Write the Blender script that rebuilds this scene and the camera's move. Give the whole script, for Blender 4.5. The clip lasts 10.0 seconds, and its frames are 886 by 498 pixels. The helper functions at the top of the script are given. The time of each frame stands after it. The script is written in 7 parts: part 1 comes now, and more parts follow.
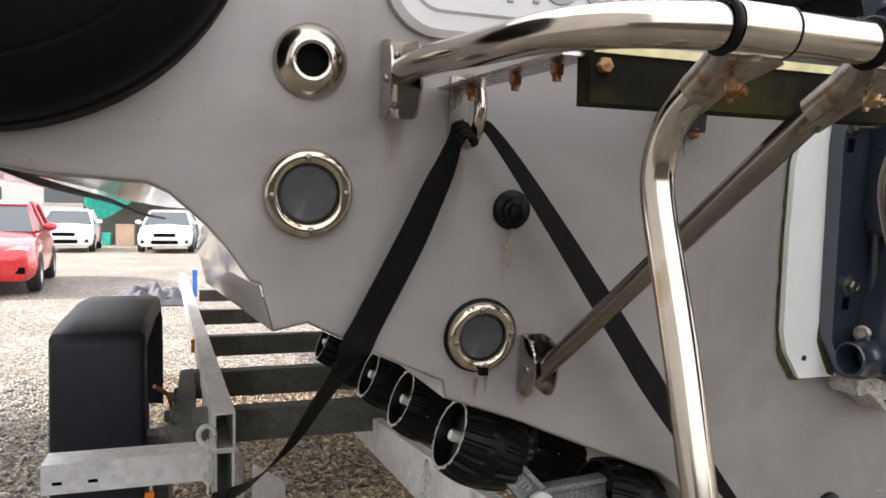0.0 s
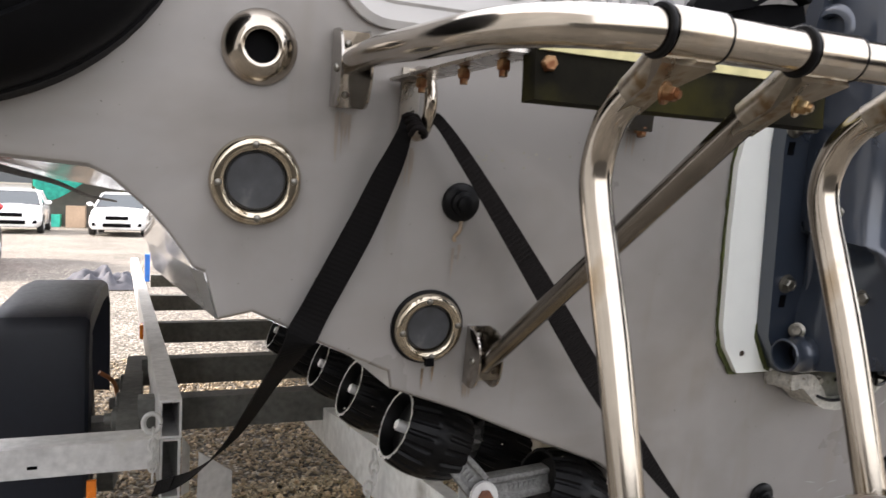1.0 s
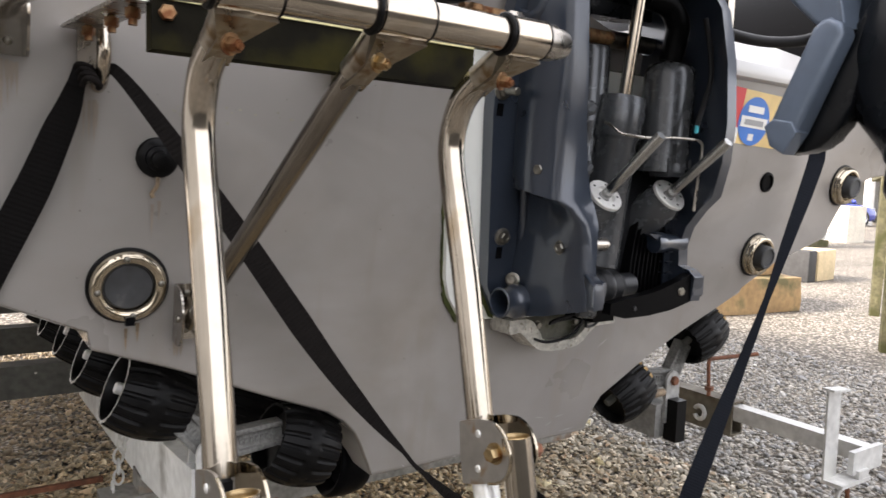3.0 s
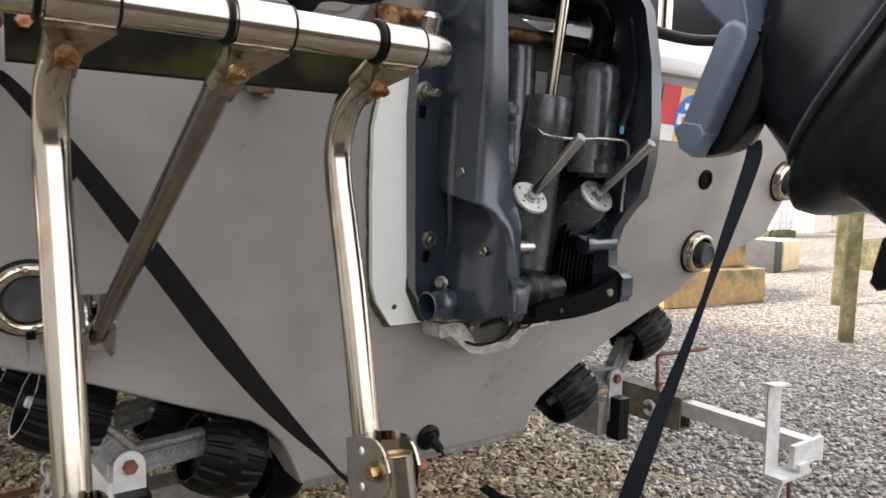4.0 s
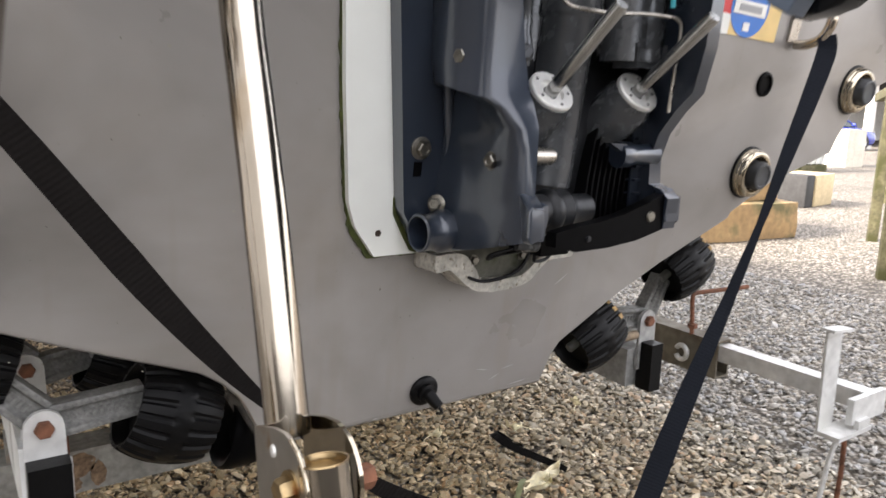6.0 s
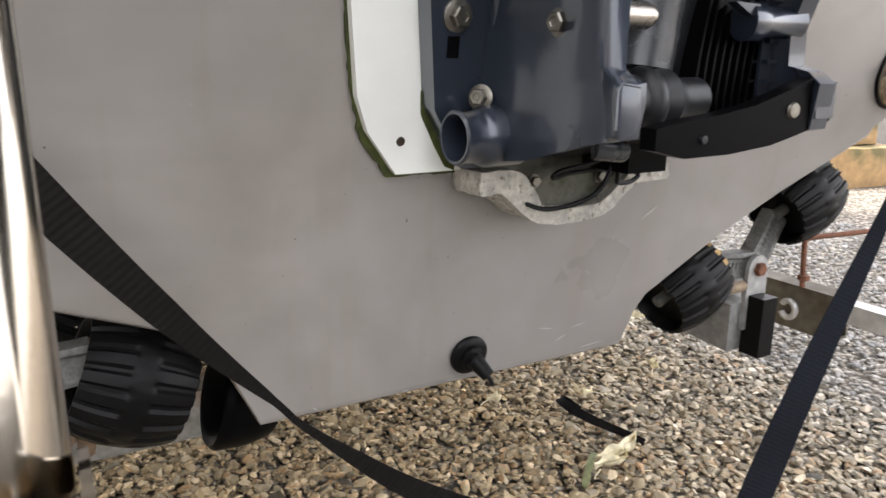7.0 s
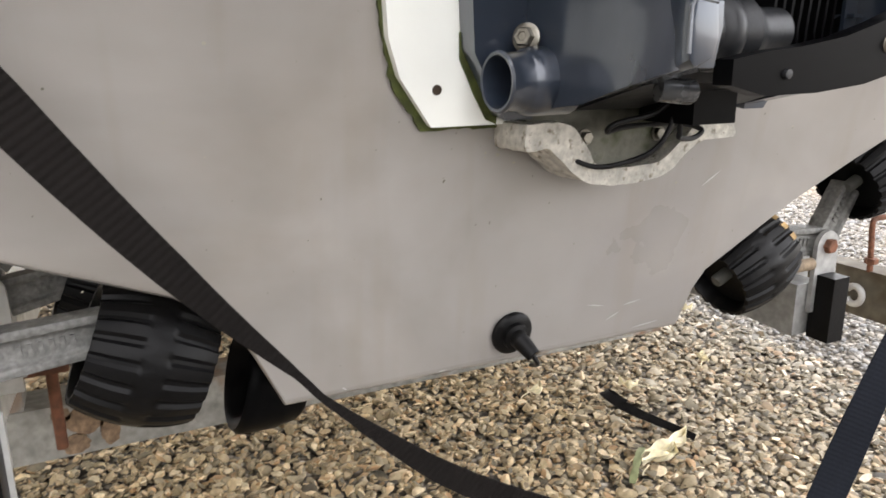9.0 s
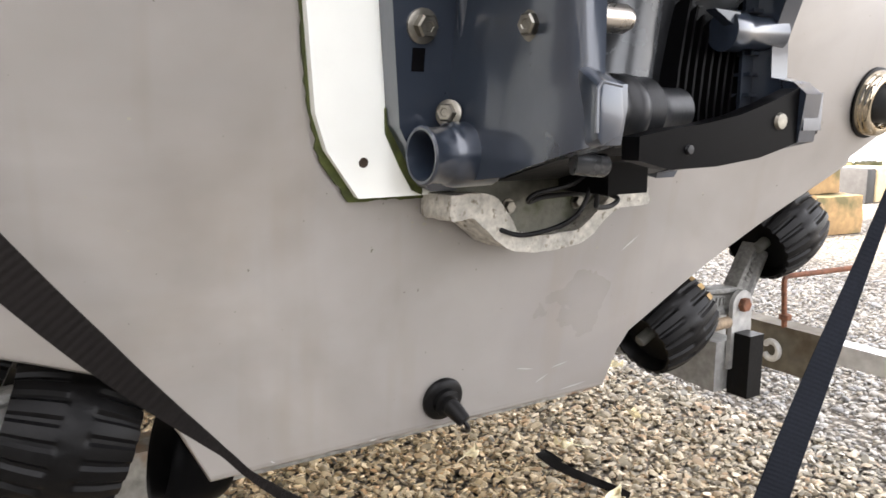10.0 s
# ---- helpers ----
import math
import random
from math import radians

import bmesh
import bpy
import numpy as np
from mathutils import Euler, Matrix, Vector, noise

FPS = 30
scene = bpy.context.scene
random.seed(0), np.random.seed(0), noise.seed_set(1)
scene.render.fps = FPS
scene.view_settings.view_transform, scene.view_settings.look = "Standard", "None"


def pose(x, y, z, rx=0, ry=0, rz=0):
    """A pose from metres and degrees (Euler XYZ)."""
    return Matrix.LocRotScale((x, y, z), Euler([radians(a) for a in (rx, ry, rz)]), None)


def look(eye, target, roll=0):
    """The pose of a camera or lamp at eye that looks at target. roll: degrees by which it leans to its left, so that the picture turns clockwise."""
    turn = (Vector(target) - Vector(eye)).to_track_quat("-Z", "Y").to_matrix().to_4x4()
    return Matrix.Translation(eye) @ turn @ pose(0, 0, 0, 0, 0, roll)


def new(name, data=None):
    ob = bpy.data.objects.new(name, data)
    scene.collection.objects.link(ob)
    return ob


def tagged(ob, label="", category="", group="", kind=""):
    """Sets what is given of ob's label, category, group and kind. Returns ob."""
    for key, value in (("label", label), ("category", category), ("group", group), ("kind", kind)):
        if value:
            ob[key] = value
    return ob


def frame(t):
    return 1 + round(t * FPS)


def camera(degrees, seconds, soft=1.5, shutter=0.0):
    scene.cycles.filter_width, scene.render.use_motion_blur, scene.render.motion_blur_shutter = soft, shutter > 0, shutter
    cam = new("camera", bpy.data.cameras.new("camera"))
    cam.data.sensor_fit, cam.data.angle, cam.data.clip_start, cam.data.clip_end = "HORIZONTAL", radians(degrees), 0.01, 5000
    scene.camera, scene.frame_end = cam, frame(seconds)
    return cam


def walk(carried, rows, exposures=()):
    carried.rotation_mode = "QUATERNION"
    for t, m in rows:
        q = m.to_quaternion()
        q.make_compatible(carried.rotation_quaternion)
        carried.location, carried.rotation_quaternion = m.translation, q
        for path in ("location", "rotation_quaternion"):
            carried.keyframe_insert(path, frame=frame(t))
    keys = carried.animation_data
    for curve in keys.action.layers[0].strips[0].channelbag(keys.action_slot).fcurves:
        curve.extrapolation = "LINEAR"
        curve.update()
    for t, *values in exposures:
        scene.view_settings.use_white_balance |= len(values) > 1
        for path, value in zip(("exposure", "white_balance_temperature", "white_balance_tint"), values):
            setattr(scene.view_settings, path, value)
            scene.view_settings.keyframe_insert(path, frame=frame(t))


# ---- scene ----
cam = camera(62.9, 10.0, shutter=0.4)
EXPOSURES = [(0.0, 1.45, 6750, 15), (1.0, 1.45, 6750, 15), (3.0, 1.42, 6850, 15), (5.5, 1.5, 6850, 15), (7.0, 1.86, 6900, 15), (8.0, 2.2, 7050, 14), (9.0, 2.22, 7050, 14), (10.0, 2.35, 6950, 15)]
PATH = [
    (0, (0.1329, 0.2423, 1.2093), (0.7605, 2.1396, 1.1303), 0.71),
    (0.5, (0.1352, 0.2430, 1.2042), (0.8241, 2.1173, 1.0922), 1.77),
    (1, (0.1465, 0.2328, 1.2117), (0.8793, 2.0908, 1.1086), 2.15),
    (1.5, (0.1821, 0.2069, 1.2301), (0.9961, 2.0324, 1.1600), 2.34),
    (2, (0.2264, 0.1709, 1.2308), (1.1108, 1.9625, 1.1435), 1.95),
    (2.5, (0.2837, 0.1393, 1.2237), (1.2956, 1.8595, 1.0927), 1.88),
    (3, (0.3217, 0.1180, 1.2081), (1.4280, 1.7737, 1.0214), 2.17),
    (3.2, (0.3371, 0.1057, 1.2115), (1.4600, 1.7509, 1.0310), 1.85),
    (4.3, (0.4182, 0.0801, 1.2294), (1.6124, 1.6704, 1.0172), 1.54),
    (4.5, (0.4119, 0.0839, 1.2122), (1.6399, 1.6488, 1.0040), 1.59),
    (5, (0.4425, 0.0936, 1.2048), (1.6709, 1.6538, 0.9668), 1.75),
    (5.5, (0.4922, 0.1382, 1.1945), (1.6558, 1.7298, 0.8586), 2.16),
    (5.7, (0.5278, 0.1895, 1.1890), (1.6654, 1.7978, 0.8433), 1.92),
    (6.8, (0.7607, 0.4913, 1.0753), (1.7454, 2.1581, 0.5731), 0.95),
    (7, (0.7762, 0.5095, 1.0630), (1.7143, 2.2038, 0.5637), 0.40),
    (7.5, (0.8085, 0.5500, 1.0335), (1.6599, 2.2909, 0.5391), -0.62),
    (8, (0.8084, 0.5607, 1.0183), (1.6068, 2.3246, 0.5173), -0.44),
    (8.5, (0.8077, 0.5705, 1.0050), (1.6008, 2.3281, 0.4742), 0.23),
    (9, (0.8059, 0.5710, 1.0065), (1.6526, 2.3117, 0.5037), -0.46),
    (9.5, (0.8053, 0.5635, 1.0156), (1.7500, 2.2804, 0.6161), -0.68),
    (10, (0.8084, 0.5568, 1.0173), (1.8268, 2.2440, 0.6763), -0.26),
]
walk(cam, [(t, look(eye, target, roll)) for t, eye, target, roll in PATH], EXPOSURES)

# ---- world, sun ----
SUN_EL, SUN_AZ = 30.0, -74.0            # azimuth from +y towards +x, in degrees
world = bpy.data.worlds.new("overcast_sky")
scene.world = world
world.use_nodes = True
wn = world.node_tree
sky = wn.nodes.new("ShaderNodeTexSky")
sky.sky_type, sky.sun_disc = "NISHITA", False
sky.sun_elevation, sky.sun_rotation = radians(SUN_EL), radians(SUN_AZ)
sky.air_density, sky.dust_density = 1.0, 3.0
veil = wn.nodes.new("ShaderNodeMix")
veil.data_type = "RGBA"
veil.inputs[0].default_value = 0.62
veil.inputs[7].default_value = (9.0, 9.2, 9.5, 1)
wn.links.new(sky.outputs[0], veil.inputs[6])
bg = wn.nodes["Background"]
bg.inputs[1].default_value = 0.15
wn.links.new(veil.outputs[2], bg.inputs[0])

sun_data = bpy.data.lights.new("sun", "SUN")
sun_data.energy, sun_data.angle, sun_data.color = 5.0, radians(6), (1.0, 0.965, 0.91)
sun = new("sun", sun_data)
az, el = radians(SUN_AZ), radians(SUN_EL)
sun_dir = Vector((math.sin(az) * math.cos(el), math.cos(az) * math.cos(el), math.sin(el)))
sun.matrix_world = look(sun_dir * 40, (0, 0, 0))

# ---- materials ----


def material(name, base, rough=0.5, metal=0.0, spread=0.12, grain=20.0, blotch=2.0, bump=0.0, bump_scale=200.0,
             stain=None, stain_scale=3.0, stain_from=0.55, coat=0.0, spec=0.5, per="", tints=(), rough_spread=0.1, coat_rough=0.08):
    """Base colour with variation at two scales, optional stain colour, fine relief, and random tints by piece."""
    m = bpy.data.materials.new(name)
    m.use_nodes = True
    nt = m.node_tree
    N, L = nt.nodes, nt.links
    b = N["Principled BSDF"]
    b.inputs["Metallic"].default_value = metal
    b.inputs["Coat Weight"].default_value = coat
    b.inputs["Coat Roughness"].default_value = coat_rough
    b.inputs["Specular IOR Level"].default_value = spec
    tc = N.new("ShaderNodeTexCoord")

    def noise_tex(scale, detail):
        n = N.new("ShaderNodeTexNoise")
        n.inputs["Scale"].default_value, n.inputs["Detail"].default_value = scale, detail
        L.new(tc.outputs["Object"], n.inputs["Vector"])
        return n

    def mix(kind, fac, a, c):
        x = N.new("ShaderNodeMix")
        x.data_type, x.blend_type = "RGBA", kind
        for sock, v in ((x.inputs[0], fac), (x.inputs[6], a), (x.inputs[7], c)):
            if hasattr(v, "is_output"):
                L.new(v, sock)
            elif isinstance(v, (int, float)):
                sock.default_value = v
            else:
                sock.default_value = (*v, 1)
        return x.outputs[2]

    def ramp(fac, *stops):
        r = N.new("ShaderNodeValToRGB")
        els = r.color_ramp.elements
        while len(els) < len(stops):
            els.new(0.5)
        for e, (p, c) in zip(els, stops):
            e.position, e.color = p, (*c, 1) if len(c) == 3 else c
        L.new(fac, r.inputs[0])
        return r.outputs[0]

    col = base
    if per:
        if per == "island":
            src = N.new("ShaderNodeNewGeometry").outputs["Random Per Island"]
        else:
            src = N.new("ShaderNodeObjectInfo").outputs["Random"]
        k = max(1, len(tints) - 1)
        col = ramp(src, *[(i / k, c) for i, c in enumerate(tints)])
    g1, g2 = noise_tex(grain, 6), noise_tex(blotch, 4)
    lo, hi = 1 - spread, 1 + spread
    col = mix("MULTIPLY", 1.0, col, ramp(g1.outputs[0], (0.25, (lo,) * 3), (0.75, (hi,) * 3)))
    col = mix("MULTIPLY", 1.0, col, ramp(g2.outputs[0], (0.3, (1 - spread * 0.8,) * 3), (0.7, (1 + spread * 0.8,) * 3)))
    if stain:
        g3 = noise_tex(stain_scale, 8)
        col = mix("MIX", ramp(g3.outputs[0], (stain_from, (0, 0, 0)), (min(1, stain_from + 0.12), (1, 1, 1))), col, stain)
    L.new(col, b.inputs["Base Color"])
    rr = N.new("ShaderNodeMapRange")
    rr.inputs[3].default_value, rr.inputs[4].default_value = max(0.02, rough - rough_spread), min(1, rough + rough_spread)
    L.new(g1.outputs[0], rr.inputs[0])
    L.new(rr.outputs[0], b.inputs["Roughness"])
    if bump:
        g4 = noise_tex(bump_scale, 5)
        bp = N.new("ShaderNodeBump")
        bp.inputs["Strength"].default_value, bp.inputs["Distance"].default_value = bump, 0.002
        L.new(g4.outputs[0], bp.inputs["Height"])
        L.new(bp.outputs[0], b.inputs["Normal"])
    return m


GEL = material("grey_gelcoat", (0.250, 0.235, 0.222), 0.30, spread=0.07, grain=3.2, blotch=1.1, bump=0.02, bump_scale=40, coat=0.6, coat_rough=0.16, stain=(0.292, 0.276, 0.263), stain_scale=2.6, stain_from=0.50, rough_spread=0.10)


def weathered(m):
    """Chalky rubbed patches, faint runs down the face and small mould spots on the gelcoat."""
    N, L = m.node_tree.nodes, m.node_tree.links
    b = N["Principled BSDF"]
    col = b.inputs["Base Color"].links[0].from_socket
    tc = N.new("ShaderNodeTexCoord")

    def layer(scale, stretch, detail, lo, hi, tint, kind, warp=0.0):
        nonlocal col
        mp, n, r, mx = N.new("ShaderNodeMapping"), N.new("ShaderNodeTexNoise"), N.new("ShaderNodeMapRange"), N.new("ShaderNodeMix")
        mp.inputs["Scale"].default_value = stretch
        L.new(tc.outputs["Object"], mp.inputs[0])
        n.inputs["Scale"].default_value, n.inputs["Detail"].default_value, n.inputs["Distortion"].default_value = scale, detail, warp
        L.new(mp.outputs[0], n.inputs["Vector"])
        r.inputs[1].default_value, r.inputs[2].default_value = lo, hi
        L.new(n.outputs[0], r.inputs[0])
        mx.data_type, mx.blend_type = "RGBA", kind
        L.new(r.outputs[0], mx.inputs[0])
        L.new(col, mx.inputs[6])
        mx.inputs[7].default_value = (*tint, 1)
        col = mx.outputs[2]

    layer(2.4, (1, 1, 1.6), 5, 0.46, 0.72, (0.72, 0.70, 0.67), "MULTIPLY", 0.4)
    layer(3.1, (0.8, 1, 1.3), 3, 0.50, 0.90, (1.30, 1.28, 1.25), "MULTIPLY", 1.2)
    layer(7.0, (2.2, 1, 0.22), 3, 0.60, 0.85, (0.86, 0.82, 0.76), "MULTIPLY")
    layer(150.0, (1, 1, 1), 1, 0.792, 0.82, (0.10, 0.095, 0.07), "MIX")
    L.new(col, b.inputs["Base Color"])


weathered(GEL)
GEL_WHITE = material("white_hull_gelcoat", (0.70, 0.69, 0.67), 0.12, spread=0.05, grain=7, blotch=1.2, coat=0.6, stain=(0.45, 0.42, 0.37), stain_scale=2.3, stain_from=0.66, rough_spread=0.05)
GEL_LIGHT = material("light_gelcoat", (0.58, 0.57, 0.56), 0.22, spread=0.03, grain=8, blotch=2, coat=0.4)
CAP_BRIGHT = material("bright_end_cap", (0.80, 0.80, 0.78), 0.42, 0.6, spread=0.08, grain=90, blotch=20)
ROD = material("ground_steel_rod", (0.44, 0.44, 0.43), 0.22, 1.0, spread=0.06, grain=60, blotch=9)
LETTER = material("grey_lettering", (0.33, 0.33, 0.332), 0.4, spread=0.05)
HYPALON = material("black_tube_fabric", (0.0035, 0.0035, 0.004), 0.5, spec=0.09, spread=0.2, grain=120, bump=0.12, bump_scale=500, stain=(0.03, 0.03, 0.03), stain_scale=70, stain_from=0.74)
STEEL = material("polished_stainless", (0.49, 0.44, 0.375), 0.14, 1.0, spread=0.10, grain=30, blotch=6, bump=0.10, bump_scale=18, stain=(0.36, 0.27, 0.17), stain_scale=9, stain_from=0.60, rough_spread=0.05)
BRASS = material("brass_bolt", (0.38, 0.28, 0.15), 0.34, 1.0, spread=0.25, grain=120, blotch=40, stain=(0.22, 0.11, 0.045), stain_scale=60, stain_from=0.55)
CHEEK = material("satin_stainless", (0.45, 0.44, 0.42), 0.36, 1.0, spread=0.12, grain=60, blotch=14, stain=(0.36, 0.22, 0.10), stain_scale=30, stain_from=0.60, rough_spread=0.06)
STEEL_BRACE = material("tarnished_stainless", (0.25, 0.225, 0.195), 0.16, 1.0, spread=0.12, grain=30, blotch=6, rough_spread=0.06)
STEEL_BRACKET = material("bracket_stainless", (0.40, 0.375, 0.34), 0.12, 1.0, spread=0.2, grain=50, blotch=12, stain=(0.20, 0.15, 0.10), stain_scale=18, stain_from=0.58, rough_spread=0.05)
STEEL_NECK = material("welded_stainless", (0.36, 0.32, 0.265), 0.30, 1.0, spread=0.2, grain=60, blotch=25, stain=(0.22, 0.15, 0.085), stain_scale=35, stain_from=0.56)
STEEL_DULL = material("dull_stainless", (0.43, 0.40, 0.36), 0.28, 1.0, spread=0.14, grain=60, blotch=9, stain=(0.30, 0.22, 0.14), stain_scale=10, stain_from=0.68)
STEEL_GOLD = material("tea_stained_stainless", (0.50, 0.44, 0.345), 0.09, 1.0, spread=0.16, grain=40, blotch=16, stain=(0.27, 0.19, 0.10), stain_scale=22, stain_from=0.60, rough_spread=0.05)
BOLT = material("bolt_zinc", (0.21, 0.20, 0.175), 0.36, 1.0, spread=0.25, grain=120, blotch=30)
BOLT_RUST = material("rusty_bolt", (0.32, 0.19, 0.095), 0.5, 0.7, spread=0.35, grain=150, blotch=40, stain=(0.16, 0.06, 0.022), stain_scale=60, stain_from=0.48, bump=0.3, bump_scale=300)
RUST = material("rust", (0.16, 0.065, 0.035), 0.8, 0.1, spread=0.4, grain=80, blotch=15, bump=0.4)
RUST_STAIN = material("rust_bloom", (0.175, 0.115, 0.070), 0.8, spread=0.45, grain=120, blotch=30, stain=(0.27, 0.25, 0.22), stain_scale=70, stain_from=0.64)
RUBBER = material("black_rubber", (0.0032, 0.0032, 0.0035), 0.40, spread=0.25, grain=60, blotch=9, bump=0.15, bump_scale=180, stain=(0.024, 0.022, 0.019), stain_scale=14, stain_from=0.70, spec=0.16)
SCUFF_RUBBER = material("scuffed_tan_rubber", (0.34, 0.22, 0.09), 0.7, spread=0.4, grain=90, blotch=30)
RUBBER_WORN = material("worn_rubber", (0.42, 0.415, 0.39), 0.75, spread=0.45, grain=120, blotch=30)


def webbing(name, base, ribs=0.6):
    """Woven strap: ribs across it from the strap's own lengthwise coordinate, and a fine weave."""
    m = material(name, base, 0.75, spread=0.22, grain=260, blotch=7, spec=0.08)
    N, L = m.node_tree.nodes, m.node_tree.links
    uv = N.new("ShaderNodeUVMap")
    w1, w2 = N.new("ShaderNodeTexWave"), N.new("ShaderNodeTexWave")
    w1.bands_direction, w2.bands_direction = "Y", "X"
    for w, s in ((w1, 46.0), (w2, 150.0)):
        w.inputs["Scale"].default_value, w.inputs["Distortion"].default_value = s, 0.6
        L.new(uv.outputs[0], w.inputs["Vector"])
    add = N.new("ShaderNodeMath")
    L.new(w1.outputs["Fac"], add.inputs[0])
    half = N.new("ShaderNodeMath")
    half.operation = "MULTIPLY"
    half.inputs[1].default_value = 0.5
    L.new(w2.outputs["Fac"], half.inputs[0])
    L.new(half.outputs[0], add.inputs[1])
    bp = N.new("ShaderNodeBump")
    bp.inputs["Strength"].default_value, bp.inputs["Distance"].default_value = ribs, 0.0012
    L.new(add.outputs[0], bp.inputs["Height"])
    L.new(bp.outputs[0], N["Principled BSDF"].inputs["Normal"])
    return m


WEB = webbing("black_webbing", (0.0105, 0.0090, 0.0085), 0.6)
WEB_DARK = webbing("dark_webbing", (0.006, 0.0055, 0.0055), 0.3)
WEB_BLUE = webbing("blue_black_webbing", (0.011, 0.013, 0.018), 0.2)
GALV = material("galvanised_steel", (0.60, 0.60, 0.585), 0.48, 0.25, spread=0.18, grain=45, blotch=7, bump=0.08, bump_scale=90, stain=(0.60, 0.60, 0.57), stain_scale=12, stain_from=0.6)
# pale steel, raised further: skylight on the left beam is in the colour
GALV_PALE_LIT = material("pale_lit_galvanised", (0.82, 0.84, 0.83), 0.5, 0.2, spread=0.14, grain=40, blotch=6, bump=0.08, bump_scale=90, stain=(0.40, 0.40, 0.37), stain_scale=7, stain_from=0.6)
GALV_MID = material("grey_galvanised", (0.34, 0.34, 0.33), 0.52, 0.3, spread=0.3, grain=60, blotch=10, bump=0.12, bump_scale=120, stain=(0.20, 0.17, 0.13), stain_scale=16, stain_from=0.60)
# dirt, plus the right rail's shadow darkened into the base colour
GALV_DIRTY_SHADED = material("dirty_shaded_galvanised", (0.17, 0.15, 0.115), 0.65, 0.3, spread=0.3, grain=40, blotch=6, bump=0.12, bump_scale=100, stain=(0.09, 0.07, 0.045), stain_scale=7, stain_from=0.54)
GALV_OLD = material("weathered_galvanised", (0.115, 0.117, 0.108), 0.65, 0.3, spread=0.32, grain=50, blotch=8, bump=0.15, bump_scale=120, stain=(0.13, 0.075, 0.035), stain_scale=5, stain_from=0.66)
GALV_RUSTY = material("rust_stained_galvanised", (0.27, 0.265, 0.245), 0.6, 0.3, spread=0.3, grain=70, blotch=16, bump=0.15, bump_scale=120, stain=(0.22, 0.11, 0.05), stain_scale=9, stain_from=0.60)
CASTING = material("cast_alloy", (0.20, 0.20, 0.192), 0.6, 0.35, spread=0.35, grain=160, blotch=20, bump=0.7, bump_scale=240, stain=(0.09, 0.09, 0.085), stain_scale=18, stain_from=0.58)
ENGINE = material("engine_paint", (0.026, 0.035, 0.052), 0.30, 0.3, spec=0.6, coat=0.85, coat_rough=0.09, spread=0.07, grain=14, blotch=3, rough_spread=0.08, bump=0.06, bump_scale=120)
# worn paint at the bracket's foot, painted highlight on the leg's ridge
ENGINE_EDGE = material("worn_and_highlight_edge", (0.13, 0.14, 0.155), 0.32, 0.6, spread=0.2, grain=80, blotch=10)
# near-black, far darker than ENGINE; also lines the pipe bore
LEG_NEAR_BLACK = material("leg_near_black", (0.0055, 0.0066, 0.0085), 0.27, 0.0, spread=0.08, grain=20, blotch=3, spec=0.22, rough_spread=0.05)
ARM_PAINT = material("blue_grey_paint", (0.115, 0.148, 0.200), 0.34, 0.25, spread=0.06, grain=60, blotch=8, coat=0.2, rough_spread=0.04)
BLACK = material("black_plastic", (0.003, 0.003, 0.0034), 0.38, spread=0.2, grain=60, blotch=9, spec=0.04)
GUARD = material("black_mudguard_plastic", (0.014, 0.018, 0.029), 0.42, spec=0.6, spread=0.12, grain=60, blotch=4, bump=0.1, bump_scale=300)
TRIM_DARK = material("dull_black_casting", (0.016, 0.017, 0.019), 0.42, 0.2, spread=0.2, grain=60, blotch=8, spec=0.4, bump=0.15, bump_scale=200)
RAM = material("black_painted_cylinder", (0.082, 0.087, 0.094), 0.26, 0.45, spread=0.12, grain=50, blotch=8, spec=0.5)
PAD = material("white_polythene", (0.80, 0.82, 0.78), 0.42, spread=0.03, grain=15, blotch=4)
ALGAE = material("green_algae", (0.045, 0.055, 0.012), 0.9, spread=0.5, grain=90, blotch=14, bump=0.6, bump_scale=300)
BOARD = material("mossy_dark_board", (0.009, 0.008, 0.005), 0.8, spread=0.5, grain=30, blotch=6, bump=0.2, bump_scale=160, stain=(0.030, 0.027, 0.007), stain_scale=7, stain_from=0.50, spec=0.08)
BOARD_EDGE = material("sunlit_bleached_edge", (0.55, 0.50, 0.25), 0.5, spread=0.25, grain=40, blotch=9)
ANODE = material("corroded_anode", (0.48, 0.46, 0.41), 0.75, 0.1, spread=0.35, grain=110, blotch=24, bump=1.0, bump_scale=150, stain=(0.16, 0.135, 0.095), stain_scale=95, stain_from=0.58)
ANODE_DARK = material("dark_anode_metal", (0.085, 0.085, 0.070), 0.42, 0.6, spread=0.4, grain=50, blotch=14, bump=0.4, bump_scale=120, stain=(0.035, 0.040, 0.018), stain_scale=25, stain_from=0.55)
GRIME = material("brown_grime", (0.20, 0.15, 0.10), 0.8, spread=0.4, grain=120, blotch=30)
FLAP = material("grey_rubber_flap", (0.040, 0.042, 0.045), 0.5, spread=0.3, grain=50, blotch=15, stain=(0.10, 0.10, 0.095), stain_scale=30, stain_from=0.62)
WOOD = material("weathered_post_wood", (0.105, 0.097, 0.055), 0.85, spread=0.4, grain=30, blotch=6, bump=0.4, bump_scale=90, stain=(0.06, 0.06, 0.025), stain_scale=5, stain_from=0.50, spec=0.2)
STONE = material("sandstone", (0.32, 0.205, 0.095), 0.85, spread=0.25, grain=14, blotch=3, bump=0.6, bump_scale=50, stain=(0.13, 0.11, 0.05), stain_scale=3.2, stain_from=0.5)
CONCRETE = material("pale_concrete", (0.58, 0.54, 0.46), 0.85, spread=0.15, grain=20, blotch=3, bump=0.3, bump_scale=60)
S_YEL_WOOD = material("fresh_sawn_timber", (0.55, 0.44, 0.27), 0.8, spread=0.15, grain=25, blotch=4)
